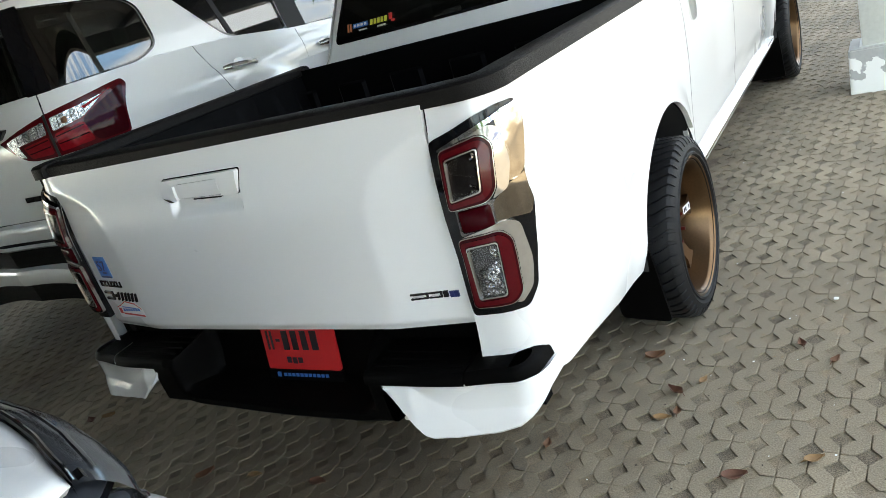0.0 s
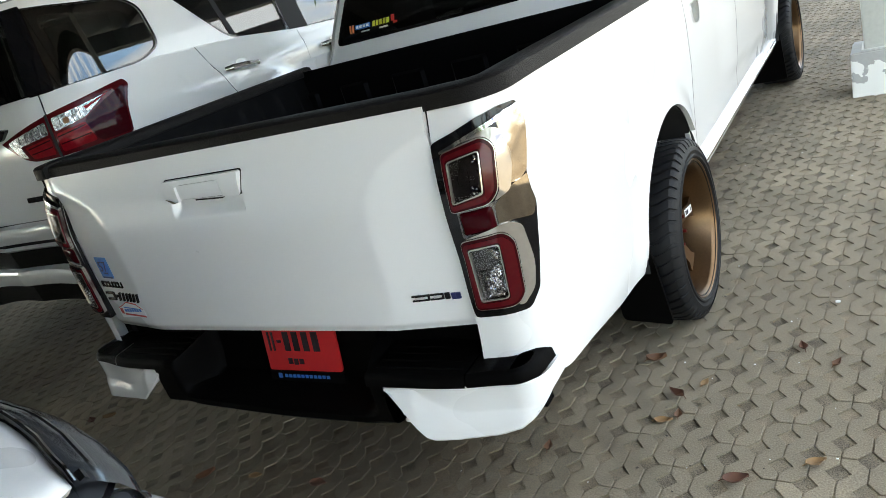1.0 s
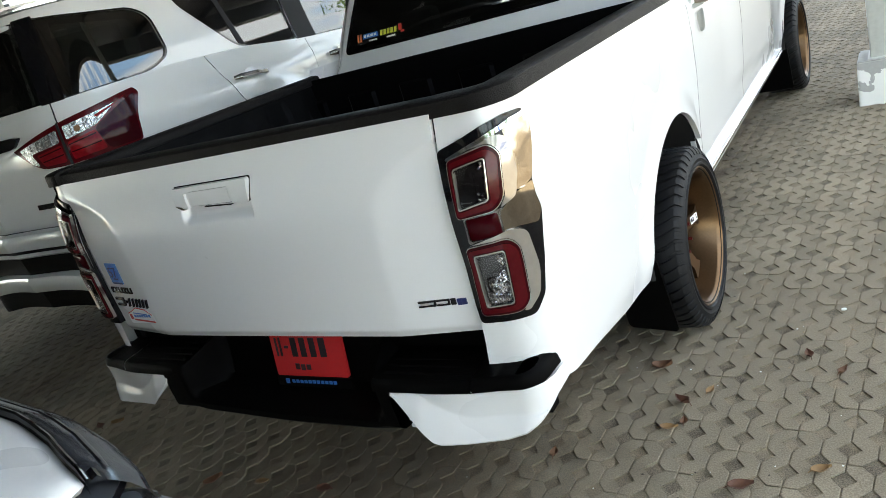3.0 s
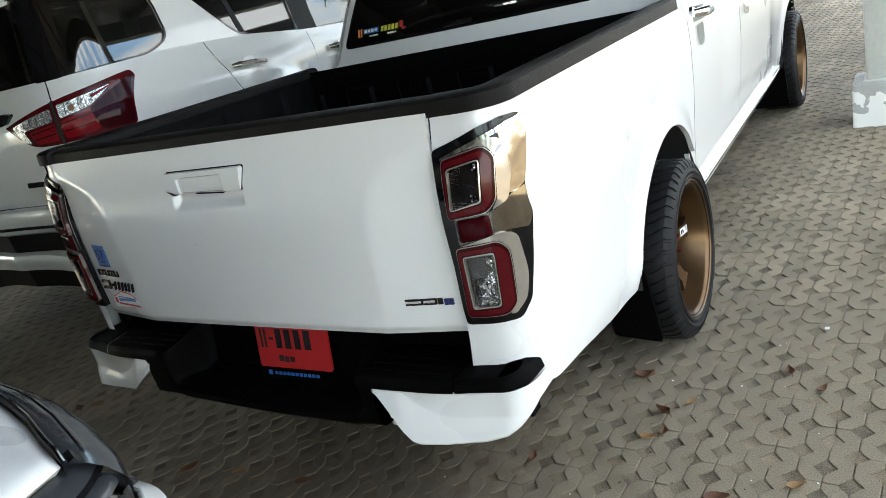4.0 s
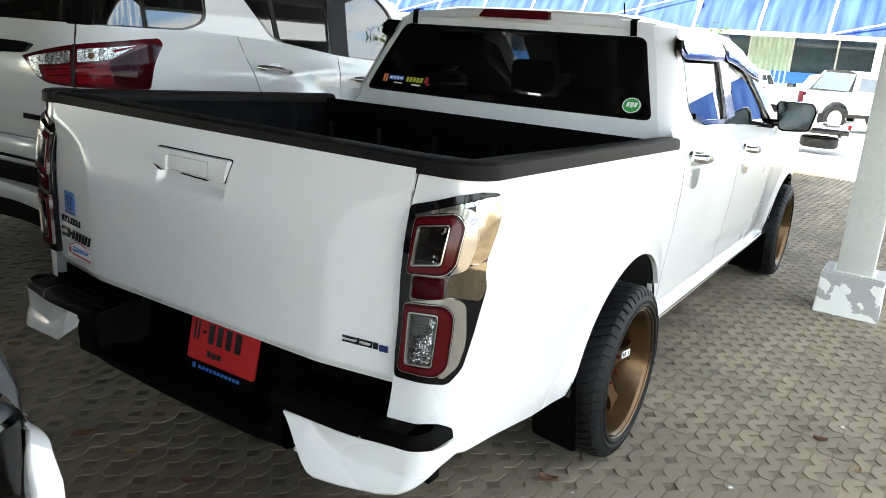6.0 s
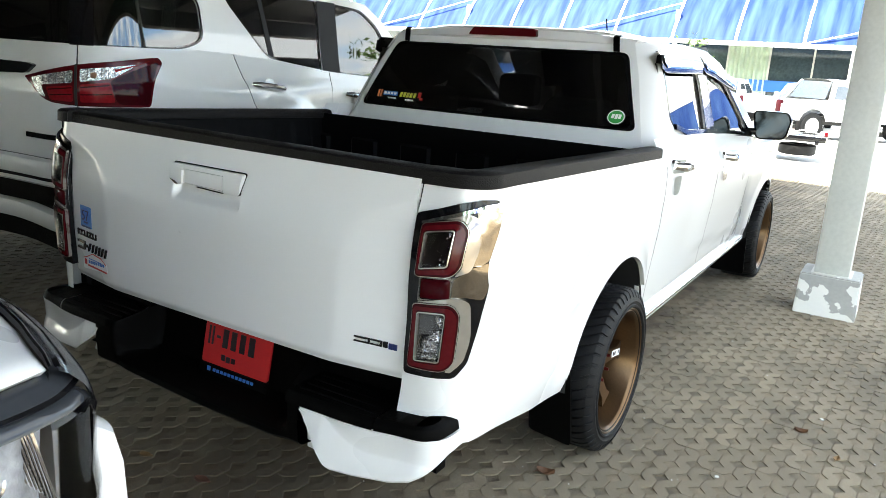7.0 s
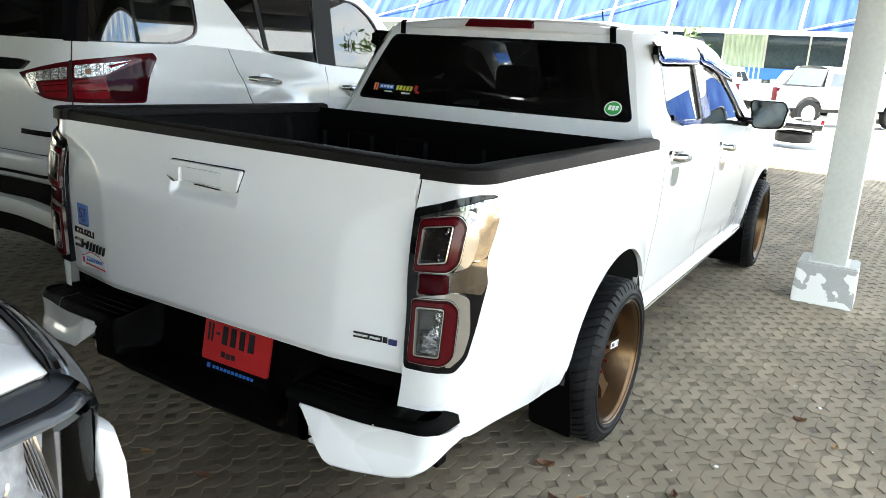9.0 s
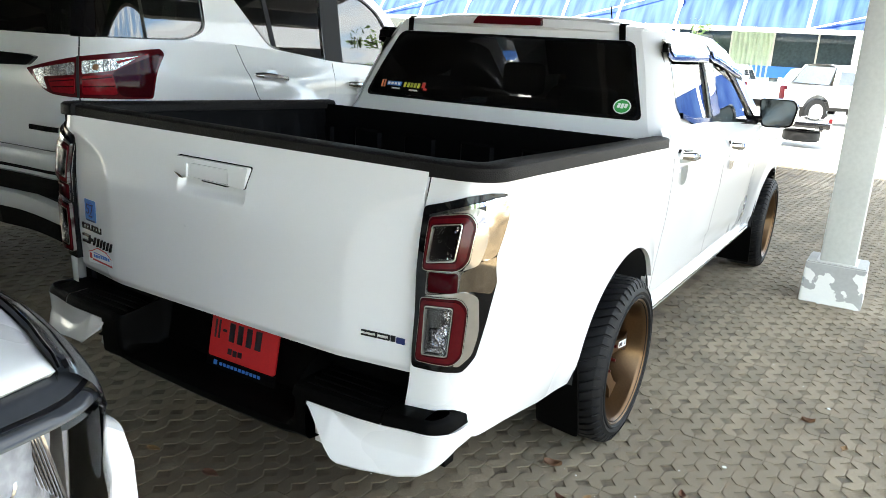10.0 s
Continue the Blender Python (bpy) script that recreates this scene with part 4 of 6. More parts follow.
        if y0 < 2:
            part("end_cap", boxes(((side * (side_x(1.48) + 0.010) - 0.012, y0 - 0.004, 1.462), (side * (side_x(1.48) + 0.010) + 0.012, y0 + 0.05, 1.500)), bevel=0.006), PLASTIC, sh_)
    # doors and wings below the belt
    lowc = arched(curve([(1.5, 0.40), (3.6, 0.385), (3.9, 0.36), (4.8, 0.36), (5.0, 0.42)]), ARCHES)
    spans = ((1.494, 1.60, "cab_pillar"), (1.605, 2.518, "rear_door"), (2.524, 3.47, "front_door"), (3.476, 5.02, "front_wing"))
    for y0, y1, nm in spans:
        def skin(y, k):
            zl, zt = lowc(y), belt(y)
            z = zl + (zt - zl) * k / 24
            body = 0.895 - lean(z) * 1.1 - 0.30 * smoothstep(4.45, 5.1, y) ** 1.4
            waist = 0.012 * smoothstep(0.04, 0.0, abs(z - (0.60 - 0.07 * (y - 2.2))) ) * smoothstep(2.1, 2.6, y) * smoothstep(3.6, 3.2, y)
            crease = 0.010 * smoothstep(0.0, 0.03, z - (0.575 - 0.075 * (y - 2.2))) * smoothstep(2.1, 2.5, y) * smoothstep(3.7, 3.35, y)
            shoulder = -0.022 * smoothstep(zt - 0.14, zt, z) - 0.010 * smoothstep(zt - 0.025, zt, z)
            d = math.hypot(y - FAX, z - 0.335) - 0.385
            return (body + crease + shoulder + 0.012 * smoothstep(0.12, 0.0, d), y, z)

        bm = grid(arch_stops(y0, y1, [(FAX, 0.385), (ARC_Y, ARC_R)], 24), range(25), skin)
        skirt(bm, 0.018)
        door = part(nm, sided(bm, side), WHITE, truck)
        if nm.endswith("door"):
            hy = 1.655 if nm[0] == "r" else 2.585
            hz = 1.055 if nm[0] == "r" else 1.02
            hx = 0.900 if nm[0] == "r" else 0.909
            base = prism(rounded([(hy, hz - 0.03), (hy + 0.20, hz - 0.045), (hy + 0.21, hz + 0.01), (hy + 0.01, hz + 0.027)], 0.02), lambda u, v, d: (side * (hx - d), u, v), 0.012)
            hb = part("handle_base", base, CHROME, door, "chrome door handle")
            grip = tube([(side * hx, hy + 0.02, hz), (side * (hx + 0.032), hy + 0.05, hz - 0.003), (side * (hx + 0.036), hy + 0.12, hz - 0.008), (side * (hx + 0.030), hy + 0.17, hz - 0.012), (side * hx, hy + 0.195, hz - 0.015)], [0.014, 0.019, 0.020, 0.019, 0.014], 10)
            part("handle_grip", grip, CHROME, hb)
            bowl = prism(rounded([(hy + 0.05, hz - 0.13), (hy + 0.14, hz - 0.13), (hy + 0.16, hz - 0.05), (hy + 0.03, hz - 0.05)], 0.03), lambda u, v, d: (side * (hx + 0.002 - d), u, v), 0.012)
            part("handle_bowl", bowl, CHROME, hb)
    part("sill", prism([(1.50, 0.365), (3.82, 0.345), (3.80, 0.392), (1.50, 0.412)], lambda u, v, d: (side * (0.862 + 0.3 * (v - 0.38) - d), u, v), 0.06), WHITE, truck)
    part("sill_trim", prism([(1.60, 0.386), (3.80, 0.366), (3.80, 0.376), (1.60, 0.396)], lambda u, v, d: (side * (0.868 - d), u, v), 0.02), CHROME, truck)
    # mirror
    mir = bmesh.new()
    rings = []
    outline = rounded([(0.915, 1.068), (0.884, 1.235), (1.080, 1.237), (1.104, 1.19), (1.082, 1.078)], [0.035, 0.03, 0.04, 0.05, 0.035], 6)
    for yy, sc in ((3.36, 1.0), (3.40, 1.04), (3.45, 0.95), (3.49, 0.6)):
        rings.append([mir.verts.new((0.995 + (u - 0.995) * sc, yy, 1.148 + (v - 1.148) * sc)) for u, v in outline])
    for a, b in zip(rings, rings[1:]):
        for i in range(len(outline)):
            j = (i + 1) % len(outline)
            mir.faces.new([a[i], a[j], b[j], b[i]])
    mir.faces.new(rings[-1])
    mm = part("door_mirror", sided(mir, side), GLOSSBLACK, truck, "black door mirror")
    part("mirror_glass", sided(prism(inset(outline, 0.009), lambda u, v, d: (u, 3.363 + d, v), 0.004), side), material("mirror_glass", (0.055, 0.063, 0.072), 0.08, 1.0, 50, 0.05), mm)
    part("mirror_arm", sided(boxes(((0.82, 3.37, 1.09), (0.93, 3.44, 1.13)), bevel=0.01), side), GLOSSBLACK, mm)

# roof, brake lamp, windscreen, bonnet
rz = curve([(1.775, 1.545), (1.80, 1.580), (1.88, 1.597), (2.2, 1.61), (2.7, 1.608), (3.0, 1.585), (3.1, 1.565)])
rw = curve([(1.775, 0.615), (1.9, 0.67), (2.2, 0.692), (2.7, 0.69), (3.1, 0.66)])
rl = curve([(1.775, 0.0), (1.86, 0.03), (2.2, 0.05), (2.75, 0.058), (3.1, 0.05)])
bm = grid([1.775, 1.78, 1.79, 1.80, 1.82, 1.85] + spaced(1.9, 3.1, 20), spaced(-1, 1, 41), lambda y, u: (u * rw(y), y + 0.05 * (abs(u) ** 2) * smoothstep(2.2, 1.78, y), rz(y) - rl(y) * smoothstep(0.55, 1.0, abs(u)) - 0.012 * u * u))
thicken(bm, 0.02)
part("roof", bm, WHITE, truck)
bm = prism(rounded([(-0.178, 1.548), (0.178, 1.548), (0.162, 1.584), (-0.162, 1.584)], 0.01), lambda u, v, d: (u, 1.757 + (v - 1.548) * 0.6 + d, v), 0.04)
part("brake_lamp", bm, REDLENS, truck, "red high-level brake lamp")
for side in (1, -1):
    pts = [(side * 0.548, y, rz(y) - rl(y) * smoothstep(0.55, 1, 0.548 / rw(y)) - 0.012 * (0.548 / rw(y)) ** 2 + 0.003) for y in (1.79, 1.81, 1.84)]
    bm = bmesh.new()
    for a, b in zip([(side * 0.553, rear_y(1.50) + 0.02, 1.50), *pts], pts):
        q = [bm.verts.new(Vector(p) + Vector((dx, -0.004, 0.002))) for p, dx in ((a, -0.014), (a, 0.014), (b, 0.014), (b, -0.014))]
        bm.faces.new(q)
    thicken(bm, 0.004)
    part("roof_strip", bm, PLASTIC, truck)
part("antenna", tube([(0.10, 2.9, 1.59), (0.095, 2.86, 1.70)], 0.004, 6), PLASTIC, truck)
bm = grid(spaced(-1, 1, 13), spaced(0, 1, 8), lambda u, v: (u * (0.64 + 0.12 * v), 3.08 + 0.74 * v - 0.06 * u * u, 1.572 - 0.53 * v))
part("windscreen", bm, GLASS, truck)
bz = curve([(3.78, 1.05), (4.2, 1.06), (4.7, 1.0), (5.0, 0.90), (5.1, 0.78)])
bm = grid(spaced(3.78, 5.1, 16), spaced(-1, 1, 15), lambda y, u: (u * (0.855 - 0.30 * smoothstep(4.45, 5.1, y) ** 1.4), y, bz(y) - 0.05 * u * u))
thicken(bm, 0.02)
part("bonnet", bm, WHITE, truck)
bm = grid(spaced(-1, 1, 15), spaced(0.34, 0.82, 8), lambda u, z: (u * 0.66, 5.14 - 0.12 * u * u - 0.06 * abs(z - 0.6), z))
part("front_bumper", bm, WHITE, truck)

# seats behind the glass
part("cab_floor", boxes(((-0.78, 1.66, 0.5), (0.78, 3.7, 0.58))), SEAT, truck)
for x in (-0.38, 0.38):
    seat = part("front_seat", boxes(((x - 0.26, 2.75, 0.6), (x + 0.26, 2.92, 1.15)), bevel=0.05), SEAT, truck)
    part("headrest", boxes(((x - 0.13, 2.72, 1.17), (x + 0.13, 2.84, 1.36)), bevel=0.04), SEAT, seat)
rear_seat = part("rear_seat", boxes(((-0.68, 1.78, 0.6), (0.68, 1.92, 1.14)), bevel=0.04), SEAT, truck)
for x in (-0.42, 0.40):
    part("headrest", boxes(((x - 0.14, 1.80, 1.15), (x + 0.14, 1.90, 1.29)), bevel=0.035), SEAT, rear_seat)

# stickers on the rear window
ws = marks("window_sticker", [rect(-0.632, -0.622, 1.222, 1.256), rect(-0.615, -0.606, 1.222, 1.256)], 0.001, ORANGEINK, truck, 0.002, on_glass, "colourful shop sticker with plain bars")
marks("sticker_bar", [rect(-0.595, -0.505, 1.232, 1.252)], 0.001, BLUE, ws, 0.002, on_glass)
marks("sticker_bar", [rect(-0.590 + 0.021 * k, -0.575 + 0.021 * k, 1.237, 1.248) for k in range(4)], 0.0018, PAPER, ws, 0.002, on_glass)
marks("sticker_bar", [rect(-0.490 + 0.021 * k, -0.476 + 0.021 * k, 1.230, 1.252, 0.003) for k in range(5)], 0.001, YELLOWINK, ws, 0.002, on_glass)
marks("sticker_bar", [rect(-0.378, -0.360, 1.232, 1.258), rect(-0.366, -0.346, 1.222, 1.231)], 0.001, REDINK, ws, 0.002, on_glass)
marks("sticker_bar", [rect(-0.56, -0.51, 1.217, 1.223), rect(-0.45, -0.40, 1.214, 1.221)], 0.001, PAPER, ws, 0.002, on_glass)
oval = [(0.628 + 0.037 * math.cos(a), 1.232 + 0.030 * math.sin(a)) for a in (2 * math.pi * k / 28 for k in range(28))]
ov = part("window_sticker", prism(oval, on_glass(0.001), 0.002), PAPER, truck, "small green oval sticker")
part("sticker_fill", prism([(0.628 + (u - 0.628) * 0.88, 1.232 + (v - 1.232) * 0.86) for u, v in oval], on_glass(0.0018), 0.002), GREENINK, ov)
marks("sticker_bar", [rect(0.607, 0.619, 1.226, 1.244, 0.003), rect(0.622, 0.634, 1.224, 1.244, 0.003), rect(0.637, 0.649, 1.226, 1.244, 0.003)], 0.0026, PAPER, ov, 0.002, on_glass)


# wheels
def build_wheel():
    """A wheel round the x axis, outer face at x = 0 towards +x, with its parts."""
    R = TYRE_R
    hub = new("wheel")
    prof = [(-0.004, 0.236), (0.006, 0.247), (0.013, 0.250), (0.013, 0.257), (0.008, 0.260), (0.010, 0.270), (0.0115, 0.272), (0.0095, 0.275), (0.004, 0.290), (-0.008, R - 0.014), (-0.02, R - 0.009), (-0.08, R - 0.011), (-0.083, R - 0.016), (-0.091, R - 0.016), (-0.094, R - 0.011), (-0.122, R - 0.011), (-0.125, R - 0.016), (-0.131, R - 0.016), (-0.134, R - 0.011), (-0.162, R - 0.011), (-0.165, R - 0.016), (-0.173, R - 0.016), (-0.176, R - 0.007), (-0.215, R - 0.009), (-0.235, R - 0.03), (-0.24, 0.26), (-0.23, 0.225)]
    tyre = part("tyre", lathe(prof, 72), RUBBER, hub)
    bm = bmesh.new()
    n = 52
    for k in range(n):
        for x0, x1, sweep in ((-0.010, -0.081, 0.75), (-0.093, -0.123, 0.3), (-0.133, -0.163, -0.3), (-0.175, -0.222, -0.5)):
            cols = []
            for i in range(5):
                f_ = i / 4
                x = x0 + (x1 - x0) * f_
                a = 2 * math.pi * (k + sweep * (math.sin(f_ * math.pi / 2)) + (0.5 if abs(x0) > 0.1 else 0)) / n
                r_ = R - (0.006 if x0 == -0.010 and i == 0 else 0.010 if x1 == -0.222 and i == 4 else 0.0)
                w_ = 0.74 * 2 * math.pi / n
                cols.append([bm.verts.new((x, rr * math.cos(a + b), rr * math.sin(a + b))) for rr, b in ((R - 0.012, 0), (r_, 0.004), (r_, w_ - 0.004), (R - 0.012, w_))])
            for a_, b_ in zip(cols, cols[1:]):
                for j in range(3):
                    bm.faces.new([a_[j], a_[j + 1], b_[j + 1], b_[j]])
            bm.faces.new(cols[0])
            bm.faces.new(list(reversed(cols[-1])))
        # ribs that run from the tread over the shoulder
        edge_ = []
        for x, r_ in ((-0.012, R - 0.004), (-0.003, R - 0.010), (0.004, R - 0.020), (0.0085, R - 0.032)):
            edge_.append([bm.verts.new((x + dx, r_ * math.cos(b), r_ * math.sin(b))) for dx, b in ((-0.004, 2 * math.pi * k / n), (0, 2 * math.pi * (k + 0.04) / n), (0, 2 * math.pi * (k + 0.70) / n), (-0.004, 2 * math.pi * (k + 0.74) / n))])
        for a_, b_ in zip(edge_, edge_[1:]):
            for j in range(3):
                bm.faces.new([a_[j], a_[j + 1], b_[j + 1], b_[j]])
    tagged(part("tread", bm, RUBBER, tyre), kind="stuff")
    prof = [(0.002, 0.237), (0.006, 0.241), (0.004, 0.247), (-0.006, 0.247), (-0.006, 0.240), (0.0, 0.232), (-0.008, 0.2265), (-0.014, 0.224), (-0.075, 0.212), (-0.10, 0.206), (-0.20, 0.200)]
    rim = part("rim", lathe(prof, 72), BRONZE, hub, "bronze alloy rim with deep lip")
    part("brake_disc", lathe([(-0.135, 0.02), (-0.135, 0.15), (-0.15, 0.15)], 40), STEEL, hub)
    part("wheel_back", lathe([(-0.17, 0.001), (-0.17, 0.205)], 32), DARK, hub)
    part("hub", lathe([(-0.068, 0.001), (-0.068, 0.034), (-0.072, 0.036), (-0.085, 0.07), (-0.088, 0.085), (-0.12, 0.085)], 36), BRONZE, rim)
    for k in range(6):
        a = 2 * math.pi * (k + 0.5) / 6
        m = Matrix.Rotation(a, 4, "X")
        pts = [(0.062, 0.036), (0.12, 0.024), (0.175, 0.024), (0.212, 0.042), (0.212, -0.042), (0.175, -0.024), (0.12, -0.024), (0.062, -0.036)]
        dish = curve([(0.06, -0.088), (0.12, -0.082), (0.18, -0.072), (0.212, -0.064)])
        bm = prism(pts, lambda u, v, d: (dish(u) - (0.006 if abs(v) > 0.034 else 0) - d, v, u), 0.03)
        bmesh.ops.transform(bm, matrix=m, verts=bm.verts)
        spoke = part("spoke", bm, BRONZE, rim)
        nut = lathe([(-0.088, 0.0075), (-0.068, 0.007), (-0.056, 0.006), (-0.056, 0.001)], 10)
        bmesh.ops.transform(nut, matrix=Matrix.Rotation(a + math.pi / 6, 4, "X") @ Matrix.Translation((0, 0, 0.057)), verts=nut.verts)
        part("lug_nut", nut, REDNUT, rim)
        if k == LABEL_SPOKE:
            bm = prism(rect(0.140, 0.196, -0.014, 0.014), lambda u, v, d: (dish(u) + 0.0015 - d, v, u), 0.002)
            bmesh.ops.transform(bm, matrix=m, verts=bm.verts)
            lab = part("maker_label", bm, PAPER, spoke, "small white label with plain bars")
            bm = bmesh.new()
            for j in range(4):
                prism(rect(0.145 + 0.012 * j, 0.154 + 0.012 * j, -0.008, 0.008), lambda u, v, d: (dish(u) + 0.0022 - d, v, u), 0.002, bm)
            bmesh.ops.transform(bm, matrix=m, verts=bm.verts)
            tagged(part("label_bar", bm, INK, spoke), kind="stuff")
    return hub


REDNUT = material("red_anodised_nut", (0.14, 0.012, 0.01), 0.35, 0.7, 60, 0.2)
LABEL_SPOKE = 4
first = build_wheel()
first.parent = truck
first.matrix_basis = pose(0.925, RAX, TYRE_R, 0, 0, 0)
for x, y, rz_ in ((0.920, FAX, 0), (-0.905, RAX, 180), (-0.90, FAX, 180)):
    copy_thing(first, pose(x, y, TYRE_R, 35 if y == FAX else 0, 0, rz_))

# ---- the suv in the next bay ----
suv = thing("suv", "white pearl suv with wraparound red tail lamps in the next bay", "suv")
SX, SY, SR = -1.9, 0.88, 0.40
low_in = curve([(0.3, 0.06), (0.6, 0.02), (0.8, 0.0), (1.1, 0.0)])
suv_in = lambda z: low_in(z) + 0.032 * smoothstep(1.12, 1.36, z) + 0.165 * max(0.0, z - 1.30)
SUV_MIRROR = Matrix.Translation((2 * (SX - 0.93), 0, 0)) @ Matrix.Diagonal((-1, 1, 1, 1))


def suv_skin(s, z, off=0.0):
    """The suv's outer skin: s runs along its back from the middle (s = -0.53), round the corner (s = 0) and forward."""
    if s < 0:
        p, n = Vector((SX - SR + s, SY - 0.03 * (s / 0.53) ** 2)), Vector((0, -1))
    elif s < SR * math.pi / 2:
        a = s / SR
        n = Vector((math.sin(a), -math.cos(a)))
        p = Vector((SX - SR, SY + SR)) + n * SR
    else:
        n = Vector((1, 0))
        p = Vector((SX, SY + SR + s - SR * math.pi / 2))
        nose = smoothstep(3.6, 4.5, s)
        p.x -= 0.30 * nose ** 1.5
    q = p - n * (suv_in(z) - off)
    return (q.x, q.y, z)


S2Y = SY + SR - SR * math.pi / 2
suv_belt = curve([(-0.6, 1.372), (0.9, 1.385), (1.2, 1.372), (1.6, 1.345), (2.1, 1.272), (2.9, 1.215), (3.2, 1.20), (3.6, 1.15), (4.5, 1.0)])
SUV_ARCH = [(1.05 + 0.57, 0.37, 0.42), (1.62 + 2.845, 0.37, 0.41)]


def suv_part(name, bm, mat, parent=suv, label="", both=False):
    if both:
        other = bm.copy()
        bmesh.ops.transform(other, matrix=SUV_MIRROR, verts=other.verts)
        part(name, other, mat, parent, label)
    return part(name, bm, mat, parent, label)


slow = arched(curve([(-1, 0.62), (0.75, 0.60), (0.9, 0.42), (3.8, 0.42), (4.6, 0.45)]), SUV_ARCH)


def suv_panel(name, s0, s1, both=True, n=30):
    """A body panel between two shut lines; each is a function of z."""
    us = spaced(0, 1, n)
    if name in ("quarter_panel", "front_wing"):
        us = spaced(0, 1, 70)

    def place(u, k):
        sm = s0(0.9) + (s1(0.9) - s0(0.9)) * u
        zl, zt = slow(sm), suv_belt(s0(1.33) + (s1(1.33) - s0(1.33)) * u)
        z = zl + (zt - zl) * k / 20
        s = s0(z) + (s1(z) - s0(z)) * u
        hip = 0.030 * smoothstep(0.30, 0.0, abs(z - 1.06)) * smoothstep(0.75, 1.2, s) * smoothstep(2.2, 1.6, s)
        line = 0.010 * smoothstep(0.02, -0.02, z - 1.215 + 0.02 * (s - 1)) * smoothstep(0.6, 0.9, s)
        swell = 0.040 * smoothstep(0.74, 0.60, math.hypot(s - 1.62, z - 0.40)) if 0.9 < s < 2.4 else 0.0
        return suv_skin(s, z, hip + line + swell)

    bm = grid(us, range(21), place)
    return suv_part(name, bm, PEARL, suv, both=both)


door_line = lambda z: float(np.interp(z, [0.4, 0.9, 1.04, 1.20, 1.36, 1.65], [1.72, 1.50, 1.385, 1.325, 1.278, 1.222]))
const = lambda c: (lambda z: c)
suv_panel("tailgate", const(-0.53), const(0.238))
suv_panel("quarter_panel", const(0.246), lambda z: door_line(z) - 0.005)
suv_panel("rear_door", lambda z: door_line(z), const(2.165))
suv_panel("front_door", const(2.171), const(3.18))
suv_panel("front_wing", const(3.186), const(4.55))
GLASS_SUV = glass("tinted_suv_glass", (0.27, 0.29, 0.28), 0.0, 0.07)
W_BACK = rounded([(-0.52, 1.39), (0.205, 1.39), (0.205, 1.785), (-0.52, 1.80)], 0.02)
W_QUARTER = rounded([(0.315, 1.385), (0.90, 1.392), (1.045, 1.445), (1.04, 1.66), (0.95, 1.72), (0.315, 1.785)], [0.02, 0.08, 0.06, 0.08, 0.08, 0.02], 5)
W_REAR = rounded([(1.25, 1.735), (1.28, 1.67), (1.57, 1.365), (2.085, 1.292), (2.10, 1.745), (1.40, 1.76)], [0.03, 0.05, 0.06, 0.01, 0.01, 0.05], 4)
W_FRONT = rounded([(2.285, 1.275), (2.93, 1.232), (2.99, 1.34), (2.78, 1.62), (2.60, 1.72), (2.295, 1.742)], [0.01, 0.02, 0.05, 0.08, 0.06, 0.01], 4)
edge = [(s, suv_belt(s)) for s in spaced(-0.53, 3.2, 40)]
edge += [(3.09, 1.46), (2.90, 1.64), (2.67, 1.775), (2.2, 1.815), (1.2, 1.825), (0.6, 1.83), (-0.53, 1.835)]
bm = prism(edge, lambda u, v, d: suv_skin(u, v, -d), 0.010, holes=[W_BACK, W_QUARTER, W_REAR, W_FRONT], cuts=0.06)
suv_part("upper_body", bm, PEARL, both=True)
for w, nm, tint in ((W_BACK, "back_window", GLASS), (W_QUARTER, "quarter_window", GLASS_SUV), (W_REAR, "rear_door_window", GLASS_SUV), (W_FRONT, "front_door_window", GLASS_SUV)):
    (u0, u1), (v0, v1) = ((min(p[k] for p in w) - 0.02, max(p[k] for p in w) + 0.02) for k in (0, 1))
    crest = curve([(2.2, 1.76), (2.60, 1.735), (2.78, 1.635), (2.88, 1.50), (3.01, 1.325)]) if w is W_FRONT else (lambda u: 9.0)
    suv_part(nm, thicken(grid(spaced(u0, min(u1, 3.0), 24), spaced(0, 1, 14), lambda u, v: suv_skin(u, v0 + (min(v1, crest(u)) - v0) * v, -0.012)), 0.003), tint, both=True)
    c = sum((Vector(p) for p in w), Vector((0, 0))) / len(w)
    big = [tuple(Vector(p) + (Vector(p) - c).normalized() * 0.011) for p in w]
    suv_part("window_seal", prism(big, lambda u, v, d: suv_skin(u, v, 0.003 - d), 0.012, holes=[w], cuts=0.05), GLOSSBLACK, both=True)
suv_part("rear_pillar", prism(rounded([(0.19, 1.378), (0.335, 1.378), (0.335, 1.80), (0.19, 1.80)], 0.01), lambda u, v, d: suv_skin(u, v, 0.004 - d), 0.01, cuts=0.05), GLOSSBLACK, both=True)
FRIT = rounded([(0.405, 1.425), (0.86, 1.432), (0.985, 1.475), (0.98, 1.63), (0.90, 1.675), (0.405, 1.74)], 0.05, 5)
suv_part("window_border", prism(W_QUARTER, lambda u, v, d: suv_skin(u, v, -0.0105 - d), 0.0006, holes=[FRIT], cuts=0.05), GLOSSBLACK, both=True)
suv_part("door_pillar", prism([(2.095, 1.284), (2.285, 1.267), (2.30, 1.755), (2.105, 1.755)], lambda u, v, d: suv_skin(u, v, 0.004 - d), 0.01, cuts=0.1), RUBBER, both=True)
suv_part("window_bar", prism([(1.595, 1.350), (1.635, 1.346), (1.565, 1.755), (1.53, 1.756)], lambda u, v, d: suv_skin(u, v, -0.004 - d), 0.012, cuts=0.06), RUBBER, both=True)
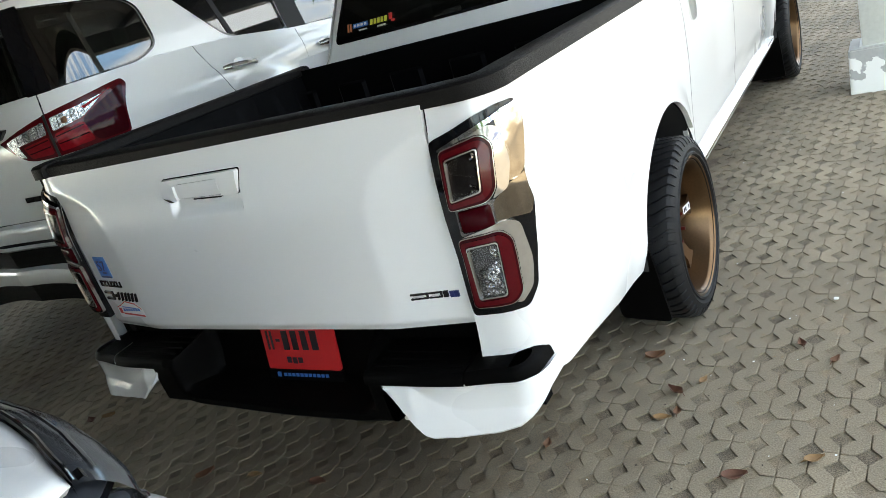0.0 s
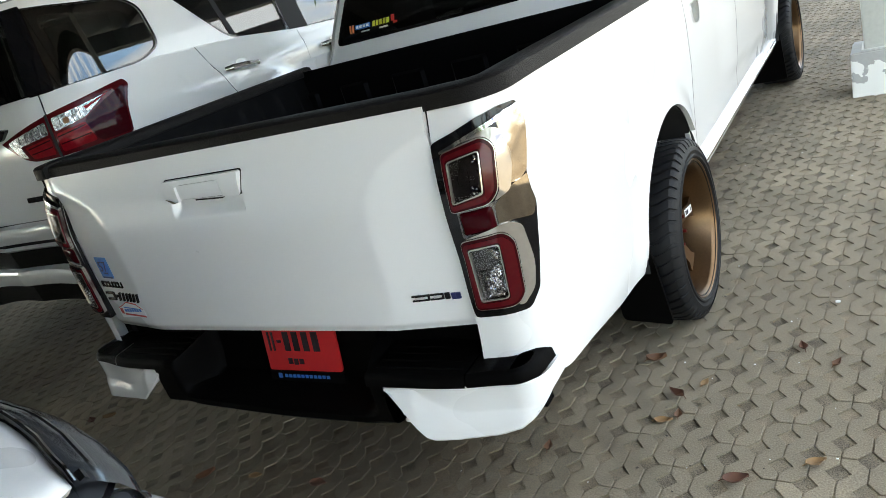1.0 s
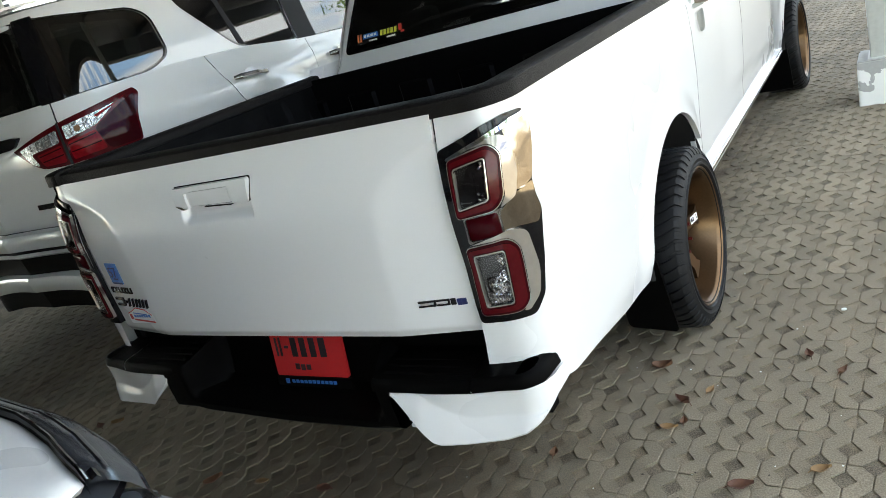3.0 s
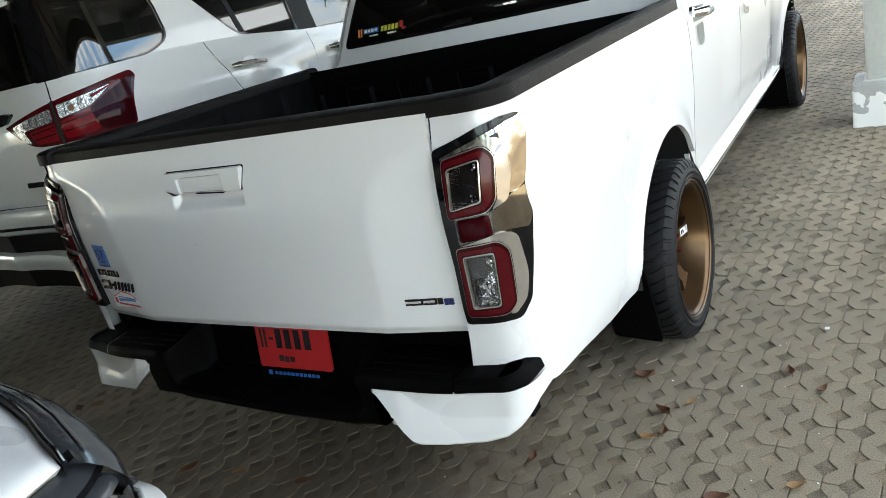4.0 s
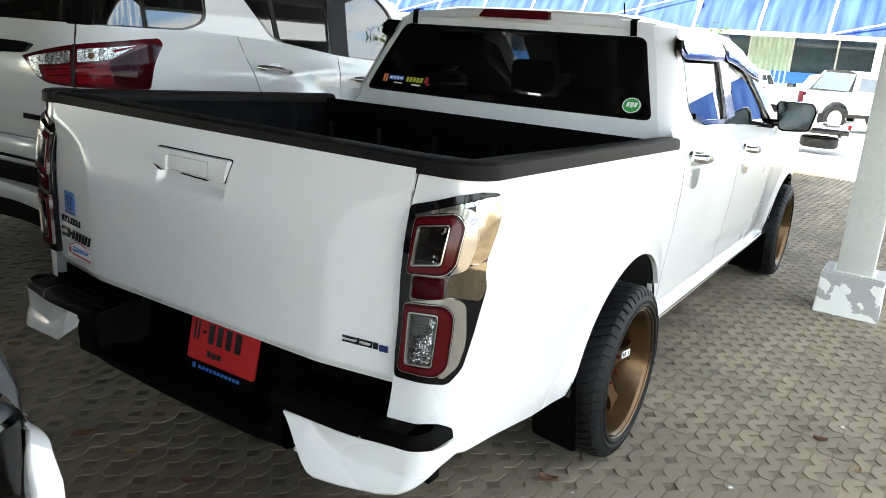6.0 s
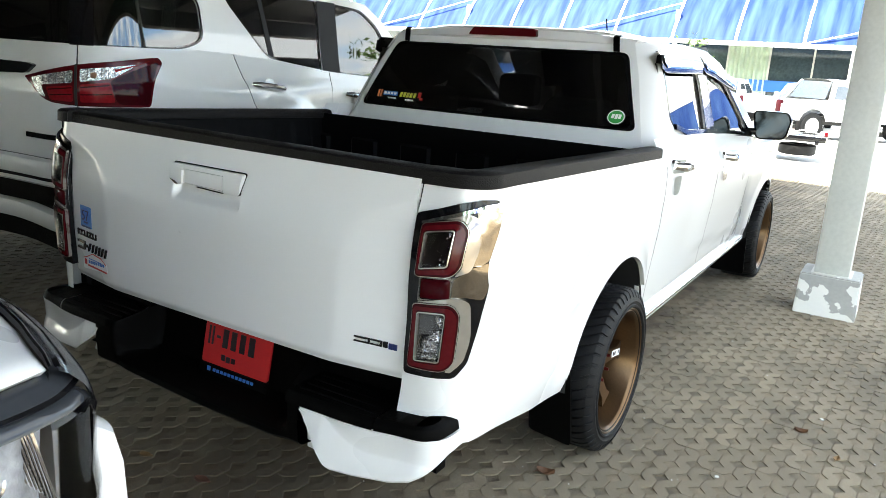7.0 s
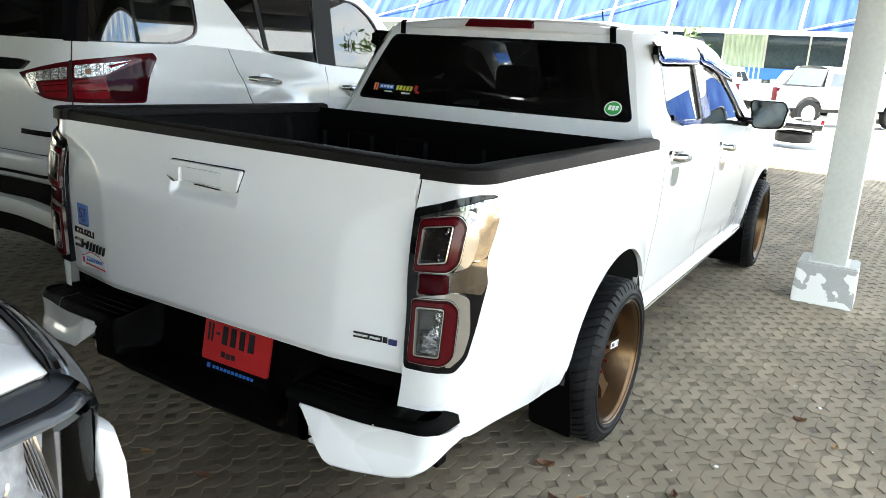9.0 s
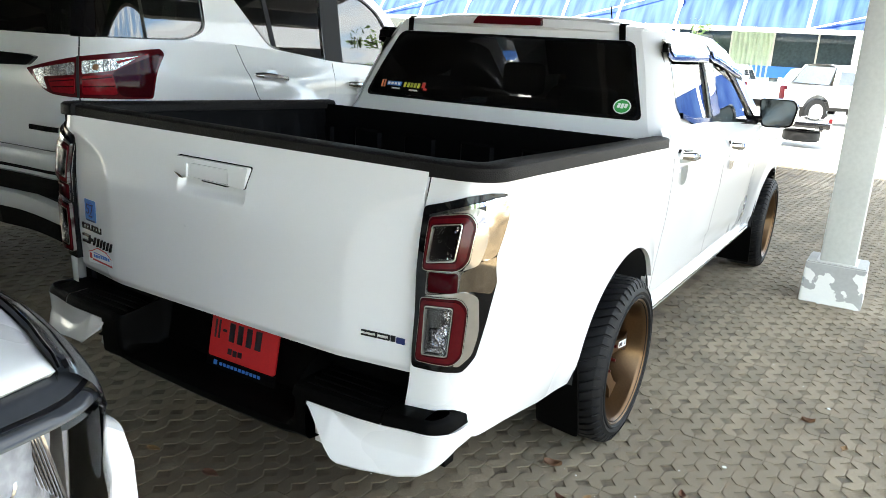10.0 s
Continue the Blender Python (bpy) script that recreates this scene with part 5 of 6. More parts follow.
# roof, spoiler, screen, bonnet, floor
sx0 = SX - 0.93
rzs = curve([(SY + 0.08, 1.84), (SY + 0.3, 1.88), (2.2, 1.90), (3.0, 1.87), (3.45, 1.76), (4.1, 1.2), (4.3, 1.13), (5.2, 1.02), (5.45, 0.85)])
bm = grid(spaced(SY + 0.08, 5.45, 50), spaced(-1, 1, 21), lambda y, u: (sx0 + u * (0.62 + 0.14 * smoothstep(SY, 1.5, y) - 0.0 * y + 0.08 * smoothstep(3.5, 4.2, y) - 0.2 * smoothstep(4.7, 5.5, y)), y, rzs(y) - 0.06 * u ** 4))
thicken(bm, 0.02)
part("roof", bm, PEARL, suv)
bm = grid(spaced(-0.68, 0.68, 13), range(4), lambda x, k: (sx0 + x, SY + (0.04, -0.02, 0.10, 0.30)[k] + 0.06 * x * x, (1.815, 1.845, 1.882, 1.89)[k] - 0.03 * x * x))
thicken(bm, 0.012)
part("roof_spoiler", bm, PEARL, suv)
part("cabin_floor", boxes(((SX - 1.75, SY + 0.15, 0.35), (SX - 0.10, 5.2, 0.60))), DARK, suv)
for y in (1.75, 2.65):
    for x in (-0.42, 0.42):
        st = part("seat", boxes(((sx0 + x - 0.27, y, 0.6), (sx0 + x + 0.27, y + 0.18, 1.28)), bevel=0.05), SEAT, suv)
        part("headrest", boxes(((sx0 + x - 0.13, y, 1.30), (sx0 + x + 0.13, y + 0.12, 1.50)), bevel=0.04), SEAT, st)


CLEARLAMP = material("clear_lamp_chamber", (0.80, 0.79, 0.78), 0.10, 0.85, 90, 0.8, 0.004, coarse=26, spec=0.4, hard=0.1)


# tail lamp
def suv_lamp(name, outline, off, depth, mat, parent, holes=(), label=""):
    bm = prism(outline, lambda u, v, d: suv_skin(u, v, off - d), depth, holes=holes, cuts=0.03)
    return part(name, bm, mat, parent, label)


L_ALL = rounded([(-0.115, 1.200), (0.25, 1.282), (0.60, 1.325), (0.705, 1.333), (0.725, 1.305), (0.645, 1.19), (0.618, 1.066), (0.23, 1.066), (0.07, 1.078)], [0.01, 0.1, 0.06, 0.04, 0.04, 0.11, 0.02, 0.05, 0.06], 8)
lamp = suv_lamp("tail_lamp", L_ALL, 0.012, 0.03, REDLENS, suv, label="sharp red tail lamp with clear and dark sections")
suv_lamp("clear_lens", rounded([(-0.05, 1.197), (0.225, 1.250), (0.225, 1.185), (0.04, 1.165), (0.07, 1.10), (0.02, 1.11)], 0.012, 3), 0.015, 0.006, CLEARLAMP, lamp)
suv_lamp("clear_lens", rounded([(0.262, 1.258), (0.40, 1.272), (0.56, 1.292), (0.42, 1.215), (0.262, 1.19)], 0.012, 3), 0.015, 0.006, CLEARLAMP, lamp)
suv_lamp("dark_lens", rounded([(0.41, 1.205), (0.52, 1.255), (0.70, 1.312), (0.632, 1.19), (0.606, 1.075), (0.44, 1.08)], [0.02, 0.06, 0.03, 0.09, 0.02, 0.03], 8), 0.0145, 0.006, DEEPRED, lamp)
suv_lamp("inner_red", rounded([(0.075, 1.155), (0.225, 1.172), (0.225, 1.085), (0.10, 1.09)], 0.012, 3), 0.0165, 0.006, material("bright_red_lens", (0.22, 0.005, 0.010), 0.12, 0, 60, 0.35, 0, spec=0.12), lamp)
suv_lamp("inner_red", rounded([(0.262, 1.178), (0.41, 1.196), (0.43, 1.09), (0.262, 1.085)], 0.012, 3), 0.0165, 0.006, bpy.data.materials["bright_red_lens"], lamp)
LAMPRED = bpy.data.materials["bright_red_lens"]
for s_ in (0.00, 0.045, 0.09, 0.135, 0.18):
    suv_lamp("lamp_rib", [(s_, 1.18 + 0.02 * (s_ < 0.04)), (s_ + 0.004, 1.18 + 0.02 * (s_ < 0.04)), (s_ + 0.006, 1.205 + 0.17 * s_), (s_ + 0.002, 1.205 + 0.17 * s_)], 0.0175, 0.004, SILVERLENS, lamp)
for s_ in (0.295, 0.33, 0.365, 0.40):
    suv_lamp("lamp_rib", [(s_, 1.20 + 0.10 * (s_ - 0.26)), (s_ + 0.004, 1.20 + 0.10 * (s_ - 0.26)), (s_ + 0.008, 1.255 + 0.10 * (s_ - 0.26)), (s_ + 0.004, 1.255 + 0.10 * (s_ - 0.26))], 0.0175, 0.004, SILVERLENS, lamp)
suv_lamp("bulb", rounded([(0.315, 1.212), (0.345, 1.215), (0.347, 1.245), (0.317, 1.242)], 0.012, 4), 0.0185, 0.004, material("amber_bulb", (0.30, 0.17, 0.10), 0.2, 0.6, 60, 0.5), lamp)
for a_, b_ in (((0.09, 1.140), (0.222, 1.156)), ((0.10, 1.112), (0.222, 1.122)), ((0.266, 1.160), (0.405, 1.176)), ((0.266, 1.122), (0.415, 1.130))):
    suv_lamp("lamp_rib", [a_, b_, (b_[0], b_[1] + 0.006), (a_[0], a_[1] + 0.006)], 0.018, 0.004, DEEPRED, lamp)
suv_lamp("upper_glint", rounded([(0.43, 1.262), (0.56, 1.292), (0.655, 1.318), (0.54, 1.280), (0.44, 1.250)], 0.004, 2), 0.0155, 0.003, LAMPRED, lamp)
suv_lamp("lamp_gap", [(0.236, 1.28), (0.248, 1.283), (0.248, 1.066), (0.236, 1.066)], 0.018, 0.02, DARK, lamp)
suv_lamp("tailgate_garnish", rounded([(-0.53, 1.275), (-0.10, 1.272), (-0.03, 1.262), (-0.10, 1.215), (-0.53, 1.20)], 0.02, 3), 0.022, 0.03, GLOSSBLACK, suv, label="gloss black tailgate trim")
for s0, w in ((-0.135, 0.07), (-0.055, 0.05), (0.005, 0.03), (0.045, 0.06)):
    suv_lamp("badge", [(s0, 0.872), (s0 + w, 0.872), (s0 + w + 0.004, 0.900), (s0 + 0.004, 0.900)], 0.008, 0.008, GLOSSBLACK, suv)
CUPGREY = material("shaded_pearl_cup", (0.62, 0.62, 0.60), 0.3, 0, 200, 0.03, 0, coat=1.0)
for k, s0 in enumerate((1.405, 2.335)):
    hz = 1.178 if k == 0 else 1.108
    cup = suv_lamp("handle_cup", rounded([(s0 + 0.06, hz - 0.055), (s0 + 0.17, hz - 0.062), (s0 + 0.18, hz + 0.040), (s0 + 0.07, hz + 0.047)], 0.05, 6), 0.0265, 0.004, CUPGREY, suv)
    pts = [suv_skin(s0 + a, hz + b, c + 0.02) for a, b, c in ((-0.02, 0.012, 0.0), (0.01, 0.010, 0.032), (0.12, 0.0, 0.040), (0.22, -0.012, 0.034), (0.255, -0.018, 0.0))]
    part("door_handle", tube(pts, [0.014, 0.020, 0.020, 0.019, 0.012], 10), CHROME, suv, "chrome door handle")
# bumper
for nm, z0, z1, off, mat in (("rear_bumper", 0.665, 0.755, 0.055, PEARL), ("bumper_grille", 0.50, 0.668, 0.02, PLASTIC), ("bumper_lip", 0.395, 0.49, 0.06, PEARL), ("bumper_base", 0.27, 0.40, 0.02, PLASTIC)):
    def skin(s, k):
        a, b = ((0.0, z1 + 0.012), (off * 0.8, z1), (off, z1 - 0.02), (off, z0 + 0.02), (off * 0.85, z0), (0.0, z0 - 0.005))[k]
        if z0 < 0.45:
            b -= 0.07 * smoothstep(-0.35, 0.45, s)
        return suv_skin(s, b, a)
    bm = grid(spaced(-0.53, 0, 8) + spaced(0.03, 0.85, 20), range(6), skin)
    suv_part(nm, bm, mat, both=True)
suv_part("bumper_trim", grid(spaced(-0.53, 0, 8) + spaced(0.03, 0.7, 16), range(3), lambda s, k: suv_skin(s, 0.612 + 0.014 * k, 0.026 + 0.02 * (k == 1))), PEARL, both=True)
suv_part("bumper_trim", grid(spaced(-0.53, 0, 8) + spaced(0.03, 0.7, 16), range(3), lambda s, k: suv_skin(s, 0.772 - 0.004 * k, 0.012 + 0.006 * (k == 1))), CHROME, both=True)


def plain_wheel(parent, x, y, z, side, r=0.375, w=0.25, mat=None):
    hub = part("wheel", sided(lathe([(0.0, r * 0.62), (0.008, r * 0.72), (0.0, r * 0.9), (-0.02, r - 0.004), (-0.05, r), (-w + 0.05, r), (-w + 0.02, r - 0.006), (-w, r * 0.88), (-w, r * 0.6)], 40), side), RUBBER, parent)
    hub.location = (x, y, z + r)
    rim = part("rim", sided(lathe([(0.0, r * 0.62), (-0.01, r * 0.58), (-0.05, r * 0.55), (-0.035, r * 0.3), (-0.03, r * 0.12), (-0.03, 0.001)], 36), side), mat or STEEL, hub)
    bm = bmesh.new()
    for k in range(7):
        a = 2 * math.pi * k / 7
        prism([(r * 0.12, -0.022), (r * 0.56, -0.03), (r * 0.56, 0.03), (r * 0.12, 0.022)], lambda u, v, d: (-0.018 - d, u * math.cos(a) - v * math.sin(a), u * math.sin(a) + v * math.cos(a)), 0.02, bm)
    tagged(part("spoke", sided(bm, side), mat or STEEL, hub), kind="stuff")
    return hub


for s in (1.62, 4.465):
    plain_wheel(suv, SX - 0.03, S2Y + s, 0.0, 1)
    plain_wheel(suv, SX - 1.83, S2Y + s, 0.0, -1)
    bm = grid([math.pi * k / 16 for k in range(17)], [-0.35, -0.03], lambda a, x: (SX + x, S2Y + s + 0.425 * math.cos(a), 0.37 + 0.425 * math.sin(a)))
    part("wheel_house", bm, DARK, suv)
bm = boxes(((SX - 0.02, 3.98, 1.22), (SX + 0.20, 4.10, 1.40)), bevel=0.04)
mm = part("door_mirror", bm, PEARL, suv)
part("mirror_foot", boxes(((SX - 0.12, 4.02, 1.20), (SX, 4.07, 1.25)), bevel=0.01), GLOSSBLACK, mm)

# ---- the car behind, nose towards the tailgate ----
nose = thing("white_car", "white car nose with smoked bonnet guard and clear headlamp", "car")
NX, NY, NA, NB, NP = 0.482, -1.303, 0.36, 0.44, 3.4


def nose_plan(s, off=0.0):
    """Along the car's right side (s < 0), round the front corner (0 to 1) and across the front to the middle (s > 1)."""
    if s < 0:
        return (NX + NA + off, NY + s)
    if s <= 1:
        a = s * math.pi / 2
        return (NX + (NA + off) * math.cos(a) ** (2 / NP), NY + (NB + off) * math.sin(a) ** (2 / NP))
    return (NX - (s - 1), NY + NB + off + 0.05 * min(1.0, (s - 1) / 0.5))


arc = [0.0, 0.02, 0.06] + spaced(0.1, 0.9, 25) + [0.94, 0.98, 1.0]
stations = spaced(-3.0, -0.1, 16) + arc + spaced(1.05, 1.55, 6)


def nose_sheet(name, rows, mat, sts, label="", parent=None, thick=0.0):
    """rows: for each, how far out and how high (either may be a function of s)."""
    val = lambda v, s: v(s) if callable(v) else v
    bm = grid(sts, range(len(rows)), lambda s, k: (*nose_plan(s, val(rows[k][0], s)), val(rows[k][1], s)))
    if thick:
        thicken(bm, thick)
    return part(name, bm, mat, parent or nose, label)


# bonnet: a nearly straight side, a slanting front edge, a pointed corner
front_y = curve([(-0.08, -0.835), (0.2, -0.852), (0.482, -0.888), (0.543, -0.902), (0.629, -0.925), (0.689, -0.946), (0.723, -0.957), (0.755, -0.966), (0.79, -0.978), (0.83, -0.992)])
side_of = curve([(-3.0, 0.80), (-1.3, 0.805), (-1.05, 0.799), (-1.0, 0.789), (-0.97, 0.783)])


def bonnet(u, v):
    """u: from the middle to the side; v: from the front edge back."""
    x = -0.08 + 0.863 * u
    y = front_y(x) + (-3.0 - front_y(x)) * v * v
    x = -0.08 + (side_of(y) + 0.08) * u
    d = min(1.0, min((1 - u) * 0.86, (front_y(x) - y) + 0.0) / 0.5)
    return (x, y, 1.004 + 0.075 * max(0.0, d) ** 0.7 + 0.006 * smoothstep(0, 0.02, d))


stations = sorted(set(stations + spaced(0.64, 0.72, 9)))
left_half = Matrix.Translation((-0.16, 0, 0)) @ Matrix.Diagonal((-1, 1, 1, 1))
for flip in (False, True):
    bm = grid(spaced(0, 0.9, 24) + [0.93, 0.95, 0.97, 0.985, 0.995, 1.0], [0, 0.05, 0.08, 0.1, 0.13, 0.16, 0.2, 0.25, 0.3, 0.4, 0.5, 0.6, 0.7, 0.85, 1.0], bonnet)
    thicken(bm, 0.012)
    if flip:
        bmesh.ops.transform(bm, matrix=left_half, verts=bm.verts)
    part("bonnet", bm, WHITE, nose)
SMOKE = material("smoked_acrylic", (0.030, 0.033, 0.038), 0.14, 0, 60, 0.15, 0, spec=0.4)
between = lambda a, b: [s for s in stations if a <= s <= b]
nose_sheet("bonnet_gap", ((-0.05, 0.985), (-0.045, 0.965), (-0.02, 0.965)), DARK, between(-3, 1.55))


def strip_along(name, rows, mat, x0, x1, parent=nose, label=""):
    """A moulding along the bonnet's front edge; rows: how far ahead of the edge, and how high."""
    bm = grid(spaced(x0, x1, 50), range(len(rows)), lambda x, k: (x + 0.25 * rows[k][0], front_y(x) + rows[k][0] * (1 - 0.15 * smoothstep(0.70, 0.79, x)), rows[k][1] + 0.008 - 0.010 * smoothstep(0.74, 0.80, x)))
    return part(name, bm, mat, parent, label)


guard = strip_along("bonnet_guard", ((0.001, 0.988), (0.003, 1.004), (0.012, 1.004), (0.030, 0.995), (0.050, 0.977), (0.064, 0.957), (0.070, 0.942), (0.066, 0.928)), SMOKE, -0.08, 0.787, label="dark smoked bonnet guard")
strip_along("guard_edge", ((0.002, 1.003), (0.003, 1.0085), (0.006, 1.011), (0.0085, 1.009)), GLOSSBLACK, 0.0, 0.785, guard)
strip_along("guard_seam", ((0.033, 0.9955), (0.036, 0.9935), (0.038, 0.9905)), GLOSSBLACK, 0.0, 0.76, guard)
strip_along("guard_clip", ((0.010, 1.012), (0.018, 1.0135), (0.022, 1.009)), GLOSSBLACK, 0.775, 0.795, guard)
nose_sheet("grille_bar", ((-0.03, 0.935), (-0.018, 0.928), (-0.016, 0.905), (-0.03, 0.90)), GLOSSBLACK, between(0.70, 1.55))
nose_sheet("grille", ((-0.05, 0.93), (-0.05, 0.70)), DARK, between(0.70, 1.55))
# headlamp: smoked brow, dark line, rim and clear lens, swollen at the corner
out = lambda d: (lambda s: d + 0.016 * smoothstep(0.15, 0.42, s))
drop = lambda z: (lambda s: z - 0.05 * smoothstep(0.48, 0.66, s))
brow = nose_sheet("lamp_brow", ((out(-0.048), 0.988), (out(-0.042), 0.995), (out(-0.032), 0.994), (out(-0.022), 0.988), (out(-0.010), 0.975), (out(-0.010), 0.970)), SMOKE, between(-0.44, 0.56), "smoked lamp brow")
nose_sheet("lamp_line", ((out(-0.014), 0.976), (out(-0.008), 0.973), (out(-0.005), 0.969), (out(-0.008), 0.964)), GLOSSBLACK, between(-0.44, 0.57))
nose_sheet("lamp_edge", ((out(-0.008), drop(0.968)), (out(-0.002), drop(0.967)), (out(0.006), drop(0.959)), (out(0.008), drop(0.951)), (out(-0.002), drop(0.947))), SMOKE, between(-0.44, 0.66))
PALESHELL = material("silver_lamp_housing", (0.80, 0.82, 0.84), 0.2, 0.35, 60, 0.4, 0.002, coarse=14)
head = nose_sheet("headlamp_shell", ((-0.022, 0.955), (-0.036, 0.90), (-0.044, 0.80), (-0.040, 0.68)), PALESHELL, between(-0.44, 0.56), "clear headlamp with chrome projector")
nose_sheet("lens", ((out(-0.004), drop(0.950)), (out(0.008), drop(0.940)), (0.022, 0.83), (0.026, 0.79), (0.020, 0.70), (0.004, 0.675)), CLEAR, between(-0.44, 0.66), parent=head, thick=0.002)
nose_sheet("dark_bezel", ((out(-0.008), drop(0.948)), (out(0.002), drop(0.936)), (0.014, 0.82), (0.016, 0.79), (0.010, 0.70), (0.0, 0.675)), GLOSSBLACK, between(0.52, 0.66), parent=head)
nose_sheet("side_marker", ((0.0155, 0.835), (0.018, 0.79)), DEEPRED, between(0.53, 0.60), parent=head)
for k, (s, z, r) in enumerate(((0.16, 0.855, 0.060), (0.31, 0.86, 0.028))):
    x, y = nose_plan(s, -0.062)
    bm = lathe([(-0.08, r * 0.55), (0.0, r * 0.95), (0.012, r), (0.014, r * 0.86), (0.0, r * 0.82)], 32, "z")
    bmesh.ops.transform(bm, matrix=pose(x, y, z, 0, 65, -20), verts=bm.verts)
    part("projector_ring", bm, CHROME, head)
    bm = bmesh.new()
    bmesh.ops.create_uvsphere(bm, u_segments=24, v_segments=14, radius=r * 0.78, matrix=pose(x, y, z))
    part("projector_lens", bm, CHROME, head)
for k in range(8):
    x, y = nose_plan(0.385 + 0.010 * k, -0.018 - 0.006 * k)
    m = pose(x, y, 0.895, 12, 0, -12 - 5 * k)
    bm = box(bmesh.new(), (-0.014, -0.003, -0.08 + 0.003 * k), (0.012, 0.003, 0.045), 0.002, m)
    part("lamp_fin", bm, CHROME, head)
x, y = nose_plan(-0.03, -0.026)
part("brow_notch", boxes(((x - 0.006, y - 0.003, 0.982), (x + 0.006, y + 0.003, 0.9925)), bevel=0.001), GLOSSBLACK, brow)
topb = lambda s: 0.665 + 0.205 * smoothstep(0.652, 0.668, s) - 0.02 * smoothstep(0.7, 1.0, s)
nose_sheet("front_bumper", ((lambda s: -0.03, lambda s: topb(s) - 0.004), (lambda s: 0.015, topb), (lambda s: 0.045, lambda s: topb(s) - 0.02), (0.055, lambda s: topb(s) - 0.07), (0.062, 0.64), (0.10, 0.60), (0.11, 0.40), (0.03, 0.28)), WHITE, sorted(set(between(-0.44, 1.55) + spaced(0.645, 0.675, 9))))
nose_sheet("front_wing", ((-0.028, 0.985), (-0.01, 0.97), (0.012, 0.90), (0.015, 0.70), (0.01, 0.45)), WHITE, spaced(-3.0, -0.445, 14))
part("nose_inside", boxes(((-0.90, -4.2, 0.30), (0.70, -1.10, 0.92))), DARK, nose)
for x, sd in ((0.80, 1), (-0.95, -1)):
    plain_wheel(nose, x, -1.95, 0.0, sd, 0.36)
# the cabin behind the bonnet
MX = -0.08
bm = grid(spaced(-1, 1, 13), spaced(0, 1, 8), lambda u, v: (MX + u * (0.78 - 0.12 * v), -2.15 - 0.75 * v - 0.08 * u * u, 1.03 + 0.50 * v))
part("windscreen", thicken(bm, 0.005), GLASS, nose)
bm = grid(spaced(-1, 1, 13), spaced(-4.35, -2.88, 10), lambda u, y: (MX + u * 0.68, y - 0.08 * u * u, 1.56 - 0.05 * u ** 4 - 0.05 * smoothstep(-3.6, -4.35, y)))
part("roof", thicken(bm, 0.02), WHITE, nose)
for sd in (1, -1):
    part("side_glass", prism([(-2.30, 1.0), (-4.25, 1.0), (-4.25, 1.48), (-2.98, 1.50)], lambda u, v, d: (MX + sd * (0.86 - 0.36 * (v - 1.0) - d), u, v), 0.01), GLASS, nose)
part("tail", grid(spaced(-0.86, 0.86, 9), [0.3, 0.6, 0.95, 1.25, 1.53], lambda x, z: (MX + x * (1 - 0.3 * max(0, z - 1.0)), -4.38 + 0.05 * x * x + 0.1 * max(0, z - 1.0), z)), WHITE, nose)

# ---- the yard beyond: parked pickups, blue canopy, building, trees ----
FARGLASS = material("far_dark_glass", (0.05, 0.06, 0.07), 0.08, 0, 20, 0.3, 0, coat=1.0)


